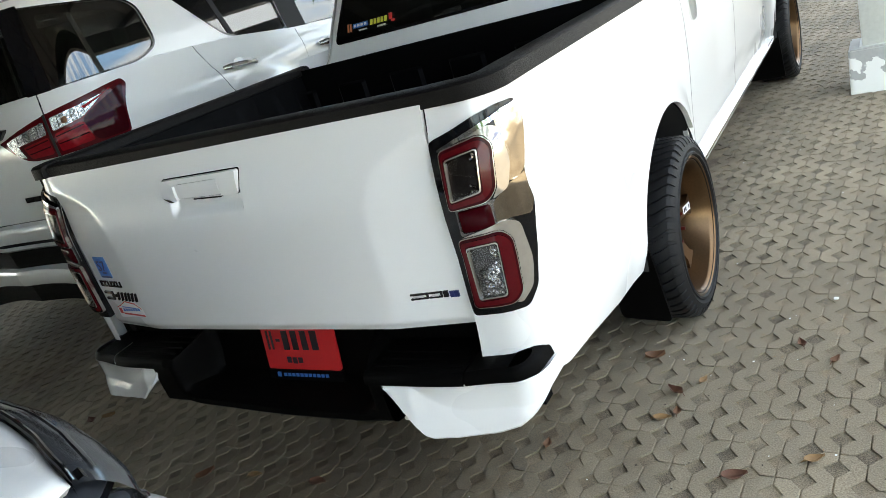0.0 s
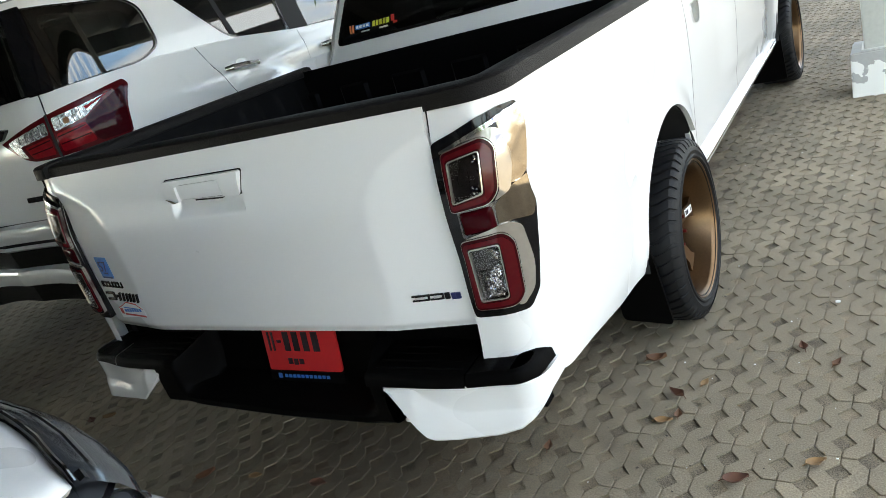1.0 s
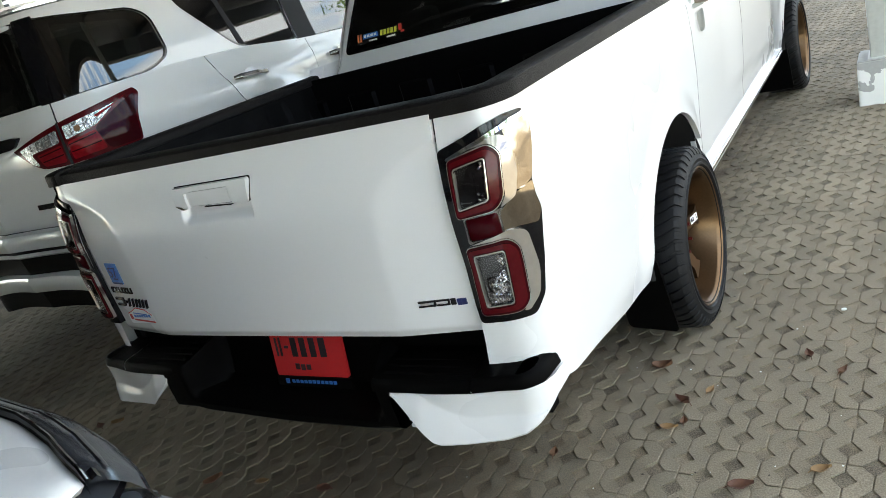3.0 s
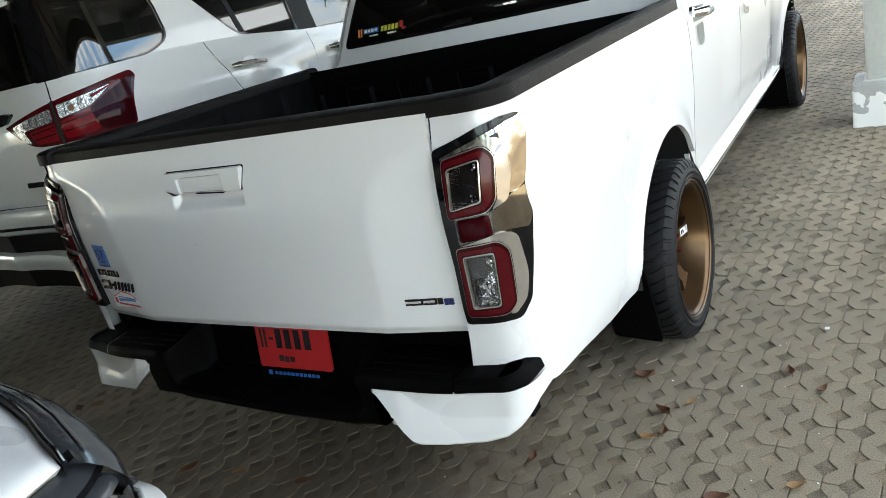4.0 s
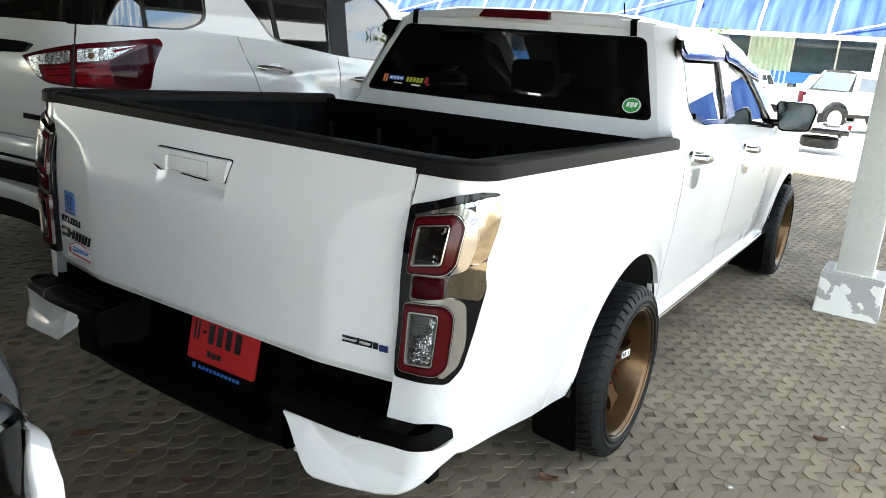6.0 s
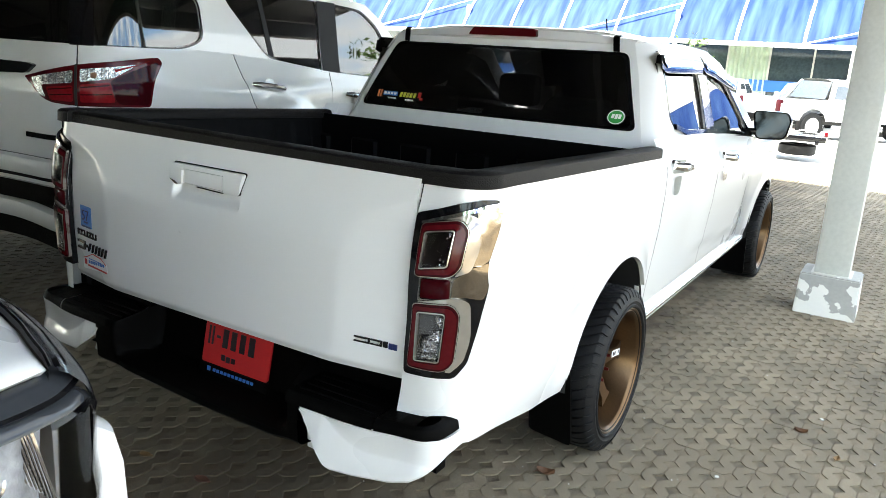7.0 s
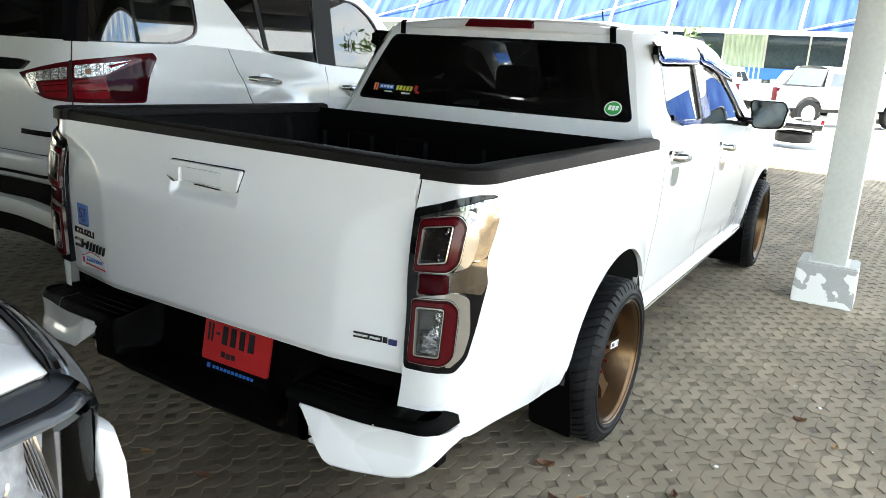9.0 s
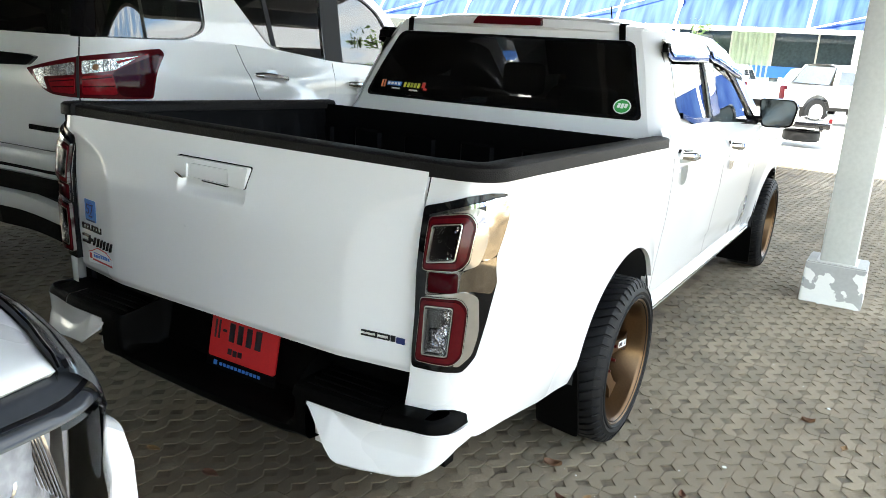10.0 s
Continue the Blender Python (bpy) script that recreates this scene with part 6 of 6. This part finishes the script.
def far_pickup():
    """A white pickup seen from afar, nose towards +x, middle of the rear axle line at the origin."""
    car = thing("parked_pickup", "white pickup parked in bright sun in the yard", "pickup truck", group="parked pickups in the yard")
    lowf = arched(curve([(-1.2, 0.55), (4.2, 0.5)]), [(0.0, 0.40, 0.47), (3.1, 0.40, 0.47)])
    topf = curve([(-1.15, 1.12), (0.44, 1.12), (0.46, 1.15), (2.4, 1.12), (2.9, 1.12), (3.9, 1.02), (4.1, 0.8)])
    for sd in (1, -1):
        bm = grid(arch_stops(-1.15, 4.1, [(0.0, 0.47), (3.1, 0.47)]), range(7), lambda x, k: (x, sd * (0.91 - 0.04 * abs(k / 3 - 1) - 0.25 * smoothstep(3.5, 4.1, x) ** 2), lowf(x) + (topf(x) - lowf(x)) * k / 6))
        skirt_ = [e for e in bm.edges if len(e.link_faces) == 1]
        part("body_side", bm, WHITE, car)
        part("tail_lamp", boxes(((-1.165, sd * 0.80 - 0.09, 0.72), (-1.06, sd * 0.80 + 0.115, 1.08)), bevel=0.02), DEEPRED, car)
        for y0, y1 in ((0.62, 1.42), (1.50, 2.35)):
            part("side_window", prism(rounded([(y0, 1.16), (y1, 1.15), (y1 - (0.40 if y0 > 1 else 0.02), 1.50), (y0 + (0.16 if y0 < 1 else 0), 1.52)], 0.03), lambda u, v, d: (u, sd * (0.895 - 0.42 * (v - 1.12) - d), v), 0.02), FARGLASS, car)
        part("cab_side", prism([(0.46, 1.12), (2.75, 1.10), (2.0, 1.62), (0.72, 1.66)], lambda u, v, d: (u, sd * (0.885 - 0.42 * (v - 1.12) - d), v), 0.04), WHITE, car)
        for x in (0.0, 3.1):
            w_ = part("tyre", lathe([(0.0, 0.24), (0.0, 0.36), (-0.03, 0.385), (-0.22, 0.385), (-0.25, 0.36), (-0.25, 0.24)], 32), RUBBER, car)
            w_.matrix_basis = pose(x, sd * 0.90, 0.385, 0, 0, 90 * sd)
            part("rim", lathe([(-0.01, 0.245), (-0.05, 0.22), (-0.02, 0.15), (-0.03, 0.06), (-0.03, 0.001)], 32), STEEL, w_)
        part("mirror", boxes(((2.3, sd * 0.95 - 0.08, 1.14), (2.42, sd * 0.95 + 0.10, 1.30)), bevel=0.03), WHITE, car)
    part("tailgate", boxes(((-1.17, -0.70, 0.64), (-1.12, 0.70, 1.12)), bevel=0.01), WHITE, car)
    part("roof", grid(spaced(0.70, 2.02, 8), spaced(-0.67, 0.67, 9), lambda x, y: (x, y, 1.70 - 0.10 * (y / 0.67) ** 4 - 0.05 * smoothstep(1.6, 2.02, x))), WHITE, car)
    part("back_window", prism([(-0.70, 1.14), (0.70, 1.14), (0.60, 1.62), (-0.60, 1.62)], lambda u, v, d: (0.45 + (v - 1.12) * 0.5 + d, u, v), 0.02), FARGLASS, car)
    part("windscreen", grid(spaced(2.0, 2.75, 4), spaced(-1, 1, 7), lambda x, u: (x, u * (0.66 + 0.13 * (x - 2.0) / 0.75), 1.65 - 0.70 * (x - 2.0))), FARGLASS, car)
    part("bonnet", grid(spaced(2.7, 4.1, 8), spaced(-1, 1, 9), lambda x, u: (x, u * 0.86 * (1 - 0.25 * smoothstep(3.5, 4.1, x) ** 2), topf(x) + 0.04 - 0.04 * u * u)), WHITE, car)
    part("rear_bumper", boxes(((-1.30, -0.86, 0.48), (-1.12, 0.86, 0.64)), bevel=0.03), PLASTIC, car)
    part("front_end", boxes(((3.95, -0.7, 0.45), (4.12, 0.7, 0.95)), bevel=0.05), WHITE, car)
    part("underbody", boxes(((-1.0, -0.65, 0.42), (3.9, 0.65, 0.65))), DARK, car)
    return car


base = far_pickup()
base.matrix_basis = pose(-1.40, 22.8, yard_z(22.8), 0, 0, 48)
for x, y, turn in ((-4.9, 32.2, 266), (-2.0, 32.4, 270), (0.8, 32.0, 268), (-7.6, 32.2, 264), (3.6, 32.2, 270), (-10.4, 32.3, 268), (-13.2, 32.2, 270)):
    copy_thing(base, pose(x, y, yard_z(y), 0, 0, turn))

# low black trailer with a spare tyre
trailer = thing("flat_trailer", "low black steel trailer frame with a tyre under it", "trailer", (-0.25, 14.6, yard_z(14.6)))
part("deck", boxes(((-0.55, -0.5, 0.42), (0.55, 0.8, 0.48)), bevel=0.01), GLOSSBLACK, trailer)
for x in (-0.5, 0.5):
    part("rail", boxes(((x - 0.03, -0.7, 0.36), (x + 0.03, 0.9, 0.43)), bevel=0.008), GLOSSBLACK, trailer)
part("crossbar", boxes(((-0.62, -0.62, 0.40), (0.64, -0.55, 0.50)), bevel=0.01), GLOSSBLACK, trailer)
bm = lathe([(0.0, 0.16), (0.0, 0.30), (0.03, 0.335), (0.17, 0.335), (0.20, 0.30), (0.20, 0.16)], 36, "z")
bmesh.ops.translate(bm, vec=(0.12, -0.1, 0.12), verts=bm.verts)
part("spare_tyre", bm, RUBBER, trailer)
part("drawbar", boxes(((-1.1, -0.1, 0.36), (-0.5, 0.0, 0.43)), bevel=0.01), GLOSSBLACK, trailer)
part("side_lamp", boxes(((0.60, -0.64, 0.52), (0.66, -0.60, 0.60)), bevel=0.008), REDLENS, trailer)
part("lever", tube([(-0.2, -0.5, 0.48), (0.2, -0.45, 0.60), (0.5, -0.5, 0.56)], 0.012, 6), CHROME, trailer)
# dark grating at the edge of the paving
gr = thing("drain_grating", "dark worn drain grating in the yard", "drain", (0.25, 10.95, yard_z(10.95)))
part("frame", boxes(((-0.35, -0.35, -0.002), (0.35, -0.31, 0.012)), ((-0.35, 0.31, -0.002), (0.35, 0.35, 0.012)), ((-0.35, -0.31, -0.002), (-0.31, 0.31, 0.012)), ((0.31, -0.31, -0.002), (0.35, 0.31, 0.012))), STEELPAINT, gr)
part("pit", boxes(((-0.31, -0.31, -0.002), (0.31, 0.31, 0.002))), DARK, gr)
for k in range(9):
    part("bar", boxes(((-0.31, -0.29 + 0.068 * k, 0.002), (0.31, -0.27 + 0.068 * k, 0.010))), CONCRETE, gr)
for y in (22.2, 23.4):
    kerb = part("kerb", boxes(((2.4, y, yard_z(y) - 0.02), (14.0, y + 0.18, yard_z(y) + 0.14)), bevel=0.02), CONCRETE)
    tagged(kerb, "low weathered concrete kerb in the yard", "kerb", kind="structure")

# blue sheet canopy in front of the building
BLUESHEET = bpy.data.materials.new("blue_polycarbonate")
BLUESHEET.use_nodes = True
t_ = BLUESHEET.node_tree
b_ = t_.nodes["Principled BSDF"]
no_, rp_, mp_, co_ = (t_.nodes.new(k) for k in ("ShaderNodeTexNoise", "ShaderNodeValToRGB", "ShaderNodeMapping", "ShaderNodeTexCoord"))
mp_.inputs["Scale"].default_value = (2.6, 0.4, 0.22)
no_.inputs["Scale"].default_value, no_.inputs["Detail"].default_value = 1.2, 3
t_.links.new(co_.outputs["Object"], mp_.inputs[0])
t_.links.new(mp_.outputs[0], no_.inputs["Vector"])
t_.links.new(no_.outputs["Fac"], rp_.inputs[0])
rp_.color_ramp.elements[0].position, rp_.color_ramp.elements[0].color = 0.35, (0.004, 0.02, 0.11, 1)
rp_.color_ramp.elements[1].position, rp_.color_ramp.elements[1].color = 0.72, (0.03, 0.065, 0.17, 1)
t_.links.new(rp_.outputs[0], b_.inputs["Base Color"])
b_.inputs["Roughness"].default_value = 0.6
b_.inputs["Specular IOR Level"].default_value = 0.1
WHITEPAINT = material("white_steel_paint", (0.74, 0.74, 0.73), 0.45, 0, 30, 0.1)


def blue_canopy(m, count, pitch, label):
    """Leaning blue sheets between white ribs, on posts; runs along +x."""
    can = thing("blue_canopy", label, "canopy", group="blue canopies")
    can.matrix_basis = m
    z0, z1, y1 = 2.9, 4.9, 1.6
    lift = lambda v: (v * y1, z0 + (z1 - z0) * (v ** 0.8))
    for k in range(count):
        x = k * pitch
        bm = grid([x + 0.05, x + pitch - 0.05], spaced(0, 1, 9), lambda a, v: (a, *lift(v)))
        part("sheet", bm, BLUESHEET, can)
    for k in range(count + 1):
        bm = bmesh.new()
        for a, b in zip(spaced(0, 1, 9), spaced(0, 1, 9)[1:]):
            (ya, za), (yb, zb) = lift(a), lift(b)
            q = [bm.verts.new((k * pitch + dx, y, z + dz)) for y, z in ((ya, za), (yb, zb)) for dx, dz in ((-0.06, 0.03), (0.06, 0.03), (0.06, -0.08), (-0.06, -0.08))]
            for i in range(4):
                j = (i + 1) % 4
                bm.faces.new([q[i], q[j], q[4 + j], q[4 + i]])
        part("rib", bm, WHITEPAINT, can)
        if k % 4 == 2:
            part("stay", tube([(k * pitch, -0.05, z0 + 0.05), (k * pitch + pitch * 1.0, 0.2, z0 + 0.75), (k * pitch + 2 * pitch, 0.9, z0 + 1.6)], 0.035, 6), WHITEPAINT, can)
        if k % 4 == 0:
            part("post", boxes(((k * pitch - 0.09, 0.5, -0.6), (k * pitch + 0.09, 0.68, 4.2)), bevel=0.01), WHITEPAINT, can)
    part("gutter", boxes(((-0.1, -0.14, z0 - 0.14), (count * pitch + 0.1, 0.04, z0 + 0.05)), bevel=0.02), WHITEPAINT, can)
    part("top_rail", boxes(((-0.1, y1 - 0.05, z1 - 0.05), (count * pitch + 0.1, y1 + 0.08, z1 + 0.08)), bevel=0.02), WHITEPAINT, can)
    return can


blue_canopy(Matrix.Translation((-29.5, 33.2, -0.22)), 16, 2.68, "blue sheet canopy with white ribs in front of the showroom")
blue_canopy(Matrix.Translation((11.0, 26.0, 0.0)) @ pose(0, 0, 0, 0, 0, -90), 16, 2.4, "blue sheet canopy with white ribs over the next parking row")

# showroom building behind
show = thing("showroom_building", "long low showroom with dark glass front and white columns", "building", (0, 38.5, yard_z(38.5)))
part("wall", boxes(((-34, 2.0, 0), (20, 2.6, 7.0))), PEEL, show)
part("fascia", boxes(((-34, -0.6, 3.6), (20, 2.0, 5.4)), bevel=0.05), STEELPAINT, show)
FRONTGLASS = material("showroom_glass", (0.035, 0.055, 0.065), 0.06, 0, 8, 0.5, 0, coat=1.0, coarse=0.6)
CURTAIN = material("pale_green_curtain", (0.42, 0.52, 0.40), 0.7, 0, 30, 0.2)
for k in range(26):
    x = -33 + 2.0 * k
    if k == 13:
        bm = grid(spaced(x, x + 2.0, 60), [0.2, 3.6], lambda a, z: (a, 1.5 + 0.06 * math.sin(a * 26), z))
        part("curtain", bm, CURTAIN, show)
    else:
        part("pane", boxes(((x + 0.04, 1.6, 0.15), (x + 1.96, 1.66, 3.6))), FRONTGLASS, show)
    part("mullion", boxes(((x - 0.04, 1.52, 0.0), (x + 0.04, 1.70, 3.6))), STEELPAINT, show)
    if k % 5 == 1:
        part("white_column", boxes(((x - 0.3, -0.3, 0.0), (x + 0.3, 0.3, 3.65)), bevel=0.04), WHITEPAINT, show)
part("blue_band", boxes(((-33, 1.48, 1.2), (19, 1.51, 1.75))), BLUE, show)

BARK = material("tree_bark", (0.14, 0.11, 0.08), 0.9, 0, 30, 0.4, 0.01)
LEAFMAT = material("tree_leaves", (0.075, 0.13, 0.03), 0.55, 0, 6, 0.45, island=True)


def tree(at, height, spread, seed, leaves=2600, size=0.13):
    rnd = random.Random(seed)
    tr = thing("tree", "leafy green tree at the edge of the yard", "tree", at, group="trees round the yard")
    bm = bmesh.new()
    tube([(0, 0, -0.1), (0.05, 0.02, height * 0.25), (-0.04, 0.05, height * 0.5), (0.02, 0, height * 0.75)], [height * 0.022, height * 0.018, height * 0.013, height * 0.006], 8, bm)
    ends = []
    for k in range(9):
        a, h0 = rnd.uniform(0, 6.28), height * rnd.uniform(0.3, 0.65)
        e = (spread * rnd.uniform(0.4, 0.85) * math.cos(a), spread * rnd.uniform(0.4, 0.85) * math.sin(a), height * rnd.uniform(0.55, 0.95))
        tube([(0, 0, h0), (e[0] * 0.45, e[1] * 0.45, (h0 + e[2]) / 2 + 0.1), e], [height * 0.010, height * 0.007, height * 0.003], 6, bm)
        ends.append(Vector(e))
    part("trunk", bm, BARK, tr)
    ends.append(Vector((0, 0, height * 0.85)))
    verts, faces = [], []
    for k in range(leaves):
        c = rnd.choice(ends)
        p = c + Vector((rnd.gauss(0, 1) * spread * 0.24, rnd.gauss(0, 1) * spread * 0.24, rnd.gauss(0, 1) * height * 0.07))
        u = Vector((rnd.gauss(0, 1), rnd.gauss(0, 1), rnd.gauss(0, 0.6))).normalized()
        v = u.cross(Vector((rnd.gauss(0, 1), rnd.gauss(0, 1), rnd.gauss(0, 1)))).normalized()
        s = size * rnd.uniform(0.6, 1.4)
        n = len(verts)
        verts += [p - u * s, p + v * s * 0.4, p + u * s, p - v * s * 0.4]
        faces += [(n, n + 1, n + 2, n + 3)]
    me = bpy.data.meshes.new("crown")
    me.from_pydata([tuple(q) for q in verts], [], faces)
    me.materials.append(LEAFMAT)
    ob = new("crown", me)
    ob.parent = tr
    return tr


tree((1.1, 29.8, yard_z(29.8)), 3.3, 1.0, 3, 360, 0.10)
tree((-6.4, 31.0, yard_z(31.0)), 3.2, 0.9, 4, 300, 0.10)
for k, (x, y, hh) in enumerate(((-15, -18, 6.5), (-10.5, -17, 6.0), (-6.0, -18, 6.8), (-1.5, -17, 6.2), (3.0, -18, 6.6), (8.0, -19, 7.0), (14, -20, 7.5), (24, -12, 7), (17, 30, 8))):
    tree((x, y, yard_z(y)), hh, hh * 0.38, 10 + k, 2600, 0.16)
for k, (x, y) in enumerate(((-13, 10.6), (-15.4, 12.2), (-11.6, 12.4), (-17.5, 14.6), (-13.8, 15.2), (-19.0, 11.2))):
    tree((x, y, yard_z(y)), 2.9, 1.7, 40 + k, 2600, 0.15)

# ---- fallen leaves ----
LEAVES = [(0.81, 0.81, 0.10, 20), (0.99, 0.69, 0.06, 70), (0.92, 0.62, 0.085, 150), (0.945, 0.525, 0.06, 100), (0.91, 0.49, 0.08, 10), (1.25, 0.90, 0.07, 110), (1.35, 0.81, 0.06, 60),
          (1.33, 0.36, 0.08, 30), (1.15, 0.27, 0.10, 20), (0.60, 0.33, 0.07, 100), (-1.52, 0.26, 0.09, 40), (-1.60, 0.22, 0.09, 160), (-0.61, 0.01, 0.11, 60), (-0.39, 0.04, 0.08, 20), (-0.11, 0.05, 0.10, 5), (1.54, 1.78, 0.08, 15), (1.69, 1.62, 0.07, 80)]
LEAFTONES = [material("dry_leaf_brown", (0.12, 0.052, 0.020), 0.7, 0, 60, 0.4, 0.001), material("dry_leaf_tan", (0.24, 0.14, 0.055), 0.7, 0, 60, 0.4, 0.001), material("dry_leaf_red", (0.10, 0.038, 0.018), 0.7, 0, 60, 0.4, 0.001)]
for k, (x, y, size, turn) in enumerate(LEAVES):
    size *= 0.66
    rnd = random.Random(k)
    bend, twist = rnd.uniform(0.10, 0.34), rnd.uniform(-0.3, 0.3)

    def leaf_place(u, v):
        w = 0.30 * math.sin(math.pi * (0.04 + 0.96 * u) ** 0.8) * size
        return ((u - 0.5) * size, v * w, 0.002 + size * (bend * (abs(v) ** 1.5) * 0.8 + bend * (2 * u - 1) ** 2 * 0.5 + 0.1 * twist * v * u))

    bm = grid(spaced(0, 1, 9), spaced(-1, 1, 5), leaf_place)
    thicken(bm, 0.0008)
    tube([(-0.5 * size, 0, 0.004 + size * bend * 0.5), (-0.66 * size, 0.02 * size, 0.004)], 0.0012, 5, bm)
    leaf = link("dry_leaf", bm, LEAFTONES[k % 3])
    leaf.matrix_basis = pose(x, y, 0.001, 0, 0, turn)
    tagged(leaf, "curled dry brown leaf lying on the paving", "leaf", group="fallen leaves")
for k, (x, y) in enumerate(((1.60, 1.98), (1.33, 1.19))):
    bm = bmesh.new()
    bmesh.ops.create_icosphere(bm, subdivisions=2, radius=0.009)
    for v in bm.verts:
        v.co *= 1 + 0.4 * noise.noise(v.co * 90 + Vector((k, 0, 0)))
        v.co.z *= 0.4
    peb = link("pebble", bm, PEEL)
    peb.location = (x, y, 0.003)
    tagged(peb, "small white pebble on the paving", "pebble", group="pebbles")

# ---- small litter of grit, chips and straw on the paving ----
def litter(name, label, count, seed, mat, long, flat):
    rnd = random.Random(seed)
    verts, faces = [], []
    for k in range(count):
        x, y = rnd.uniform(0.2, 3.6), rnd.uniform(-0.6, 6.5)
        a, s_ = rnd.uniform(0, 6.28), rnd.uniform(0.5, 1.5) * (0.5 if rnd.random() < 0.6 else 1.0)
        u, v = Vector((math.cos(a), math.sin(a), 0)) * long * s_, Vector((-math.sin(a), math.cos(a), 0)) * flat * s_
        c = Vector((x, y, 0.0015))
        n = len(verts)
        top = c + Vector((0, 0, flat * s_ * rnd.uniform(0.3, 0.7)))
        verts += [tuple(c - u), tuple(c - v * rnd.uniform(0.6, 1.2)), tuple(c + u * rnd.uniform(0.6, 1.1)), tuple(c + v), tuple(top)]
        faces += [(n, n + 1, n + 4), (n + 1, n + 2, n + 4), (n + 2, n + 3, n + 4), (n + 3, n, n + 4)]
    me = bpy.data.meshes.new(name)
    me.from_pydata(verts, [], faces)
    me.materials.append(mat)
    tagged(new(name, me), label, "litter", kind="stuff")


litter("stone_chips", "pale stone chips scattered over the paving", 500, 71, PEEL, 0.0035, 0.0028)
litter("dirt_crumbs", "dark crumbs of dirt scattered over the paving", 900, 72, material("dirt_crumb", (0.07, 0.055, 0.04), 0.95, 0, 80, 0.4), 0.004, 0.003)
litter("dry_straw", "tan bits of dry straw and leaf on the paving", 260, 73, LEAFTONES[1], 0.012, 0.0018)

# ---- paving: zigzag concrete blocks with grit-filled lozenge gaps ----
PX, PY = 0.0665, 0.118            # pitch of the joint lines across, and of the gaps along them
HW, HH, JOINT = 0.0305, 0.034, 0.0016
SKEW = math.radians(3.5)


def block_outline(odd):
    """One block: two gaps long, bounded left and right by joint lines with half gaps bitten out."""
    def bite(y, shift):
        d = abs(((y - shift) / PY + 0.5) % 1 - 0.5) * PY
        return max(JOINT, HW * (1 - d / HH)) if d < HH else JOINT
    ys = sorted({0.0, 2 * PY} | {round(min(2 * PY, max(0, n * PY / 2 + s)), 5) for n in range(5) for s in (-HH, 0, HH, -HH * 0.93, HH * 0.93)})
    sl, sr = (0.0, PY / 2) if not odd else (PY / 2, 0.0)
    left = [(bite(y, sl), y) for y in ys]
    right = [(PX - bite(y, sr), y) for y in ys]
    pts = left[::-1] + right
    out = []
    for x, y in pts:
        y = min(2 * PY - 0.001, max(0.001, y))
        if not out or (abs(out[-1][0] - x) + abs(out[-1][1] - y)) > 1e-4:
            out.append((x, y))
    return out


def block_mesh(odd):
    o = block_outline(odd)
    n = len(o)
    c = (PX / 2, PY)
    verts, faces = [], []
    mid = [(PX / 2 + (x - PX / 2) * 0.93, y + (0.0016 if y < 0.01 else -0.0016 if y > 2 * PY - 0.01 else 0)) for x, y in o]
    for ring, z in ((mid, 0.0), (o, -0.0014), (o, -0.016)):
        verts += [(x, y, z) for x, y in ring]
    half = n // 2
    for i in range(n):
        j = (i + 1) % n
        faces += [(i, n + i, n + j, j), (n + i, 2 * n + i, 2 * n + j, n + j)]
    for i in range(half - 1):       # the top, as rungs between the two long edges
        a, b = i, i + 1
        p, q = n - 1 - i, n - 2 - i
        faces.append((a, b, q, p))
    return verts, faces


rows = {0: block_mesh(False), 1: block_mesh(True)}
base_mesh = {}
for odd, (v, f_) in rows.items():
    me = bpy.data.meshes.new("paving_block")
    me.from_pydata(v, [], f_)
    me.materials.append(PAVER)
    me.update()
    base_mesh[odd] = me
pave = new("paving")
tagged(pave, "grey zigzag concrete paving blocks with grit-filled gaps", "paving", kind="structure")
cs, sn = math.cos(SKEW), math.sin(SKEW)
all_v, all_f, count, singles = [], [], 0, 0
rnd = random.Random(5)
arr = {o: (np.array(v), f_) for o, (v, f_) in rows.items()}
for i in range(-72, 92):
    for j in range(-10, 48):
        x0, y0 = i * PX, j * 2 * PY - 0.3 + (PY if (i // 2) % 2 else 0)
        wx, wy = 1.187 + (x0 - 1.187) * cs + (y0 - 0.614) * -sn * -1, 0.614 - (x0 - 1.187) * sn + (y0 - 0.614) * cs
        if not (-4.2 < wx < 5.2 and -1.6 < wy < 10.2) or (wx < -0.9 and wy > 2.6) or (-0.6 < wx < 0.6 and 1.5 < wy < 4.0):
            continue
        odd = i % 2
        dz, tx, ty = rnd.uniform(-0.0012, 0.0010), rnd.uniform(-0.5, 0.5), rnd.uniform(-0.8, 0.6)
        near = 0.62 < wx < 1.62 and 0.18 < wy < 1.35 and singles < 300
        if near:
            ob = bpy.data.objects.new("block", base_mesh[odd])
            scene.collection.objects.link(ob)
            ob.parent = pave
            ob.matrix_basis = pose(wx, wy, dz, tx, ty, -math.degrees(SKEW))
            singles += 1
            continue
        v, f_ = arr[odd]
        p = np.empty_like(v)
        p[:, 0], p[:, 1] = wx + v[:, 0] * cs + v[:, 1] * sn, wy - v[:, 0] * sn + v[:, 1] * cs
        p[:, 2] = v[:, 2] + dz + np.radians(tx) * v[:, 1] - np.radians(ty) * v[:, 0]
        all_v.append(p)
        all_f += [tuple(q + count for q in face) for face in f_]
        count += len(v)
me = bpy.data.meshes.new("paving_blocks")
me.from_pydata(np.concatenate(all_v).tolist(), [], all_f)
me.materials.append(PAVER)
ob = new("paving_blocks", me)
ob.parent = pave
tagged(ob, kind="stuff")
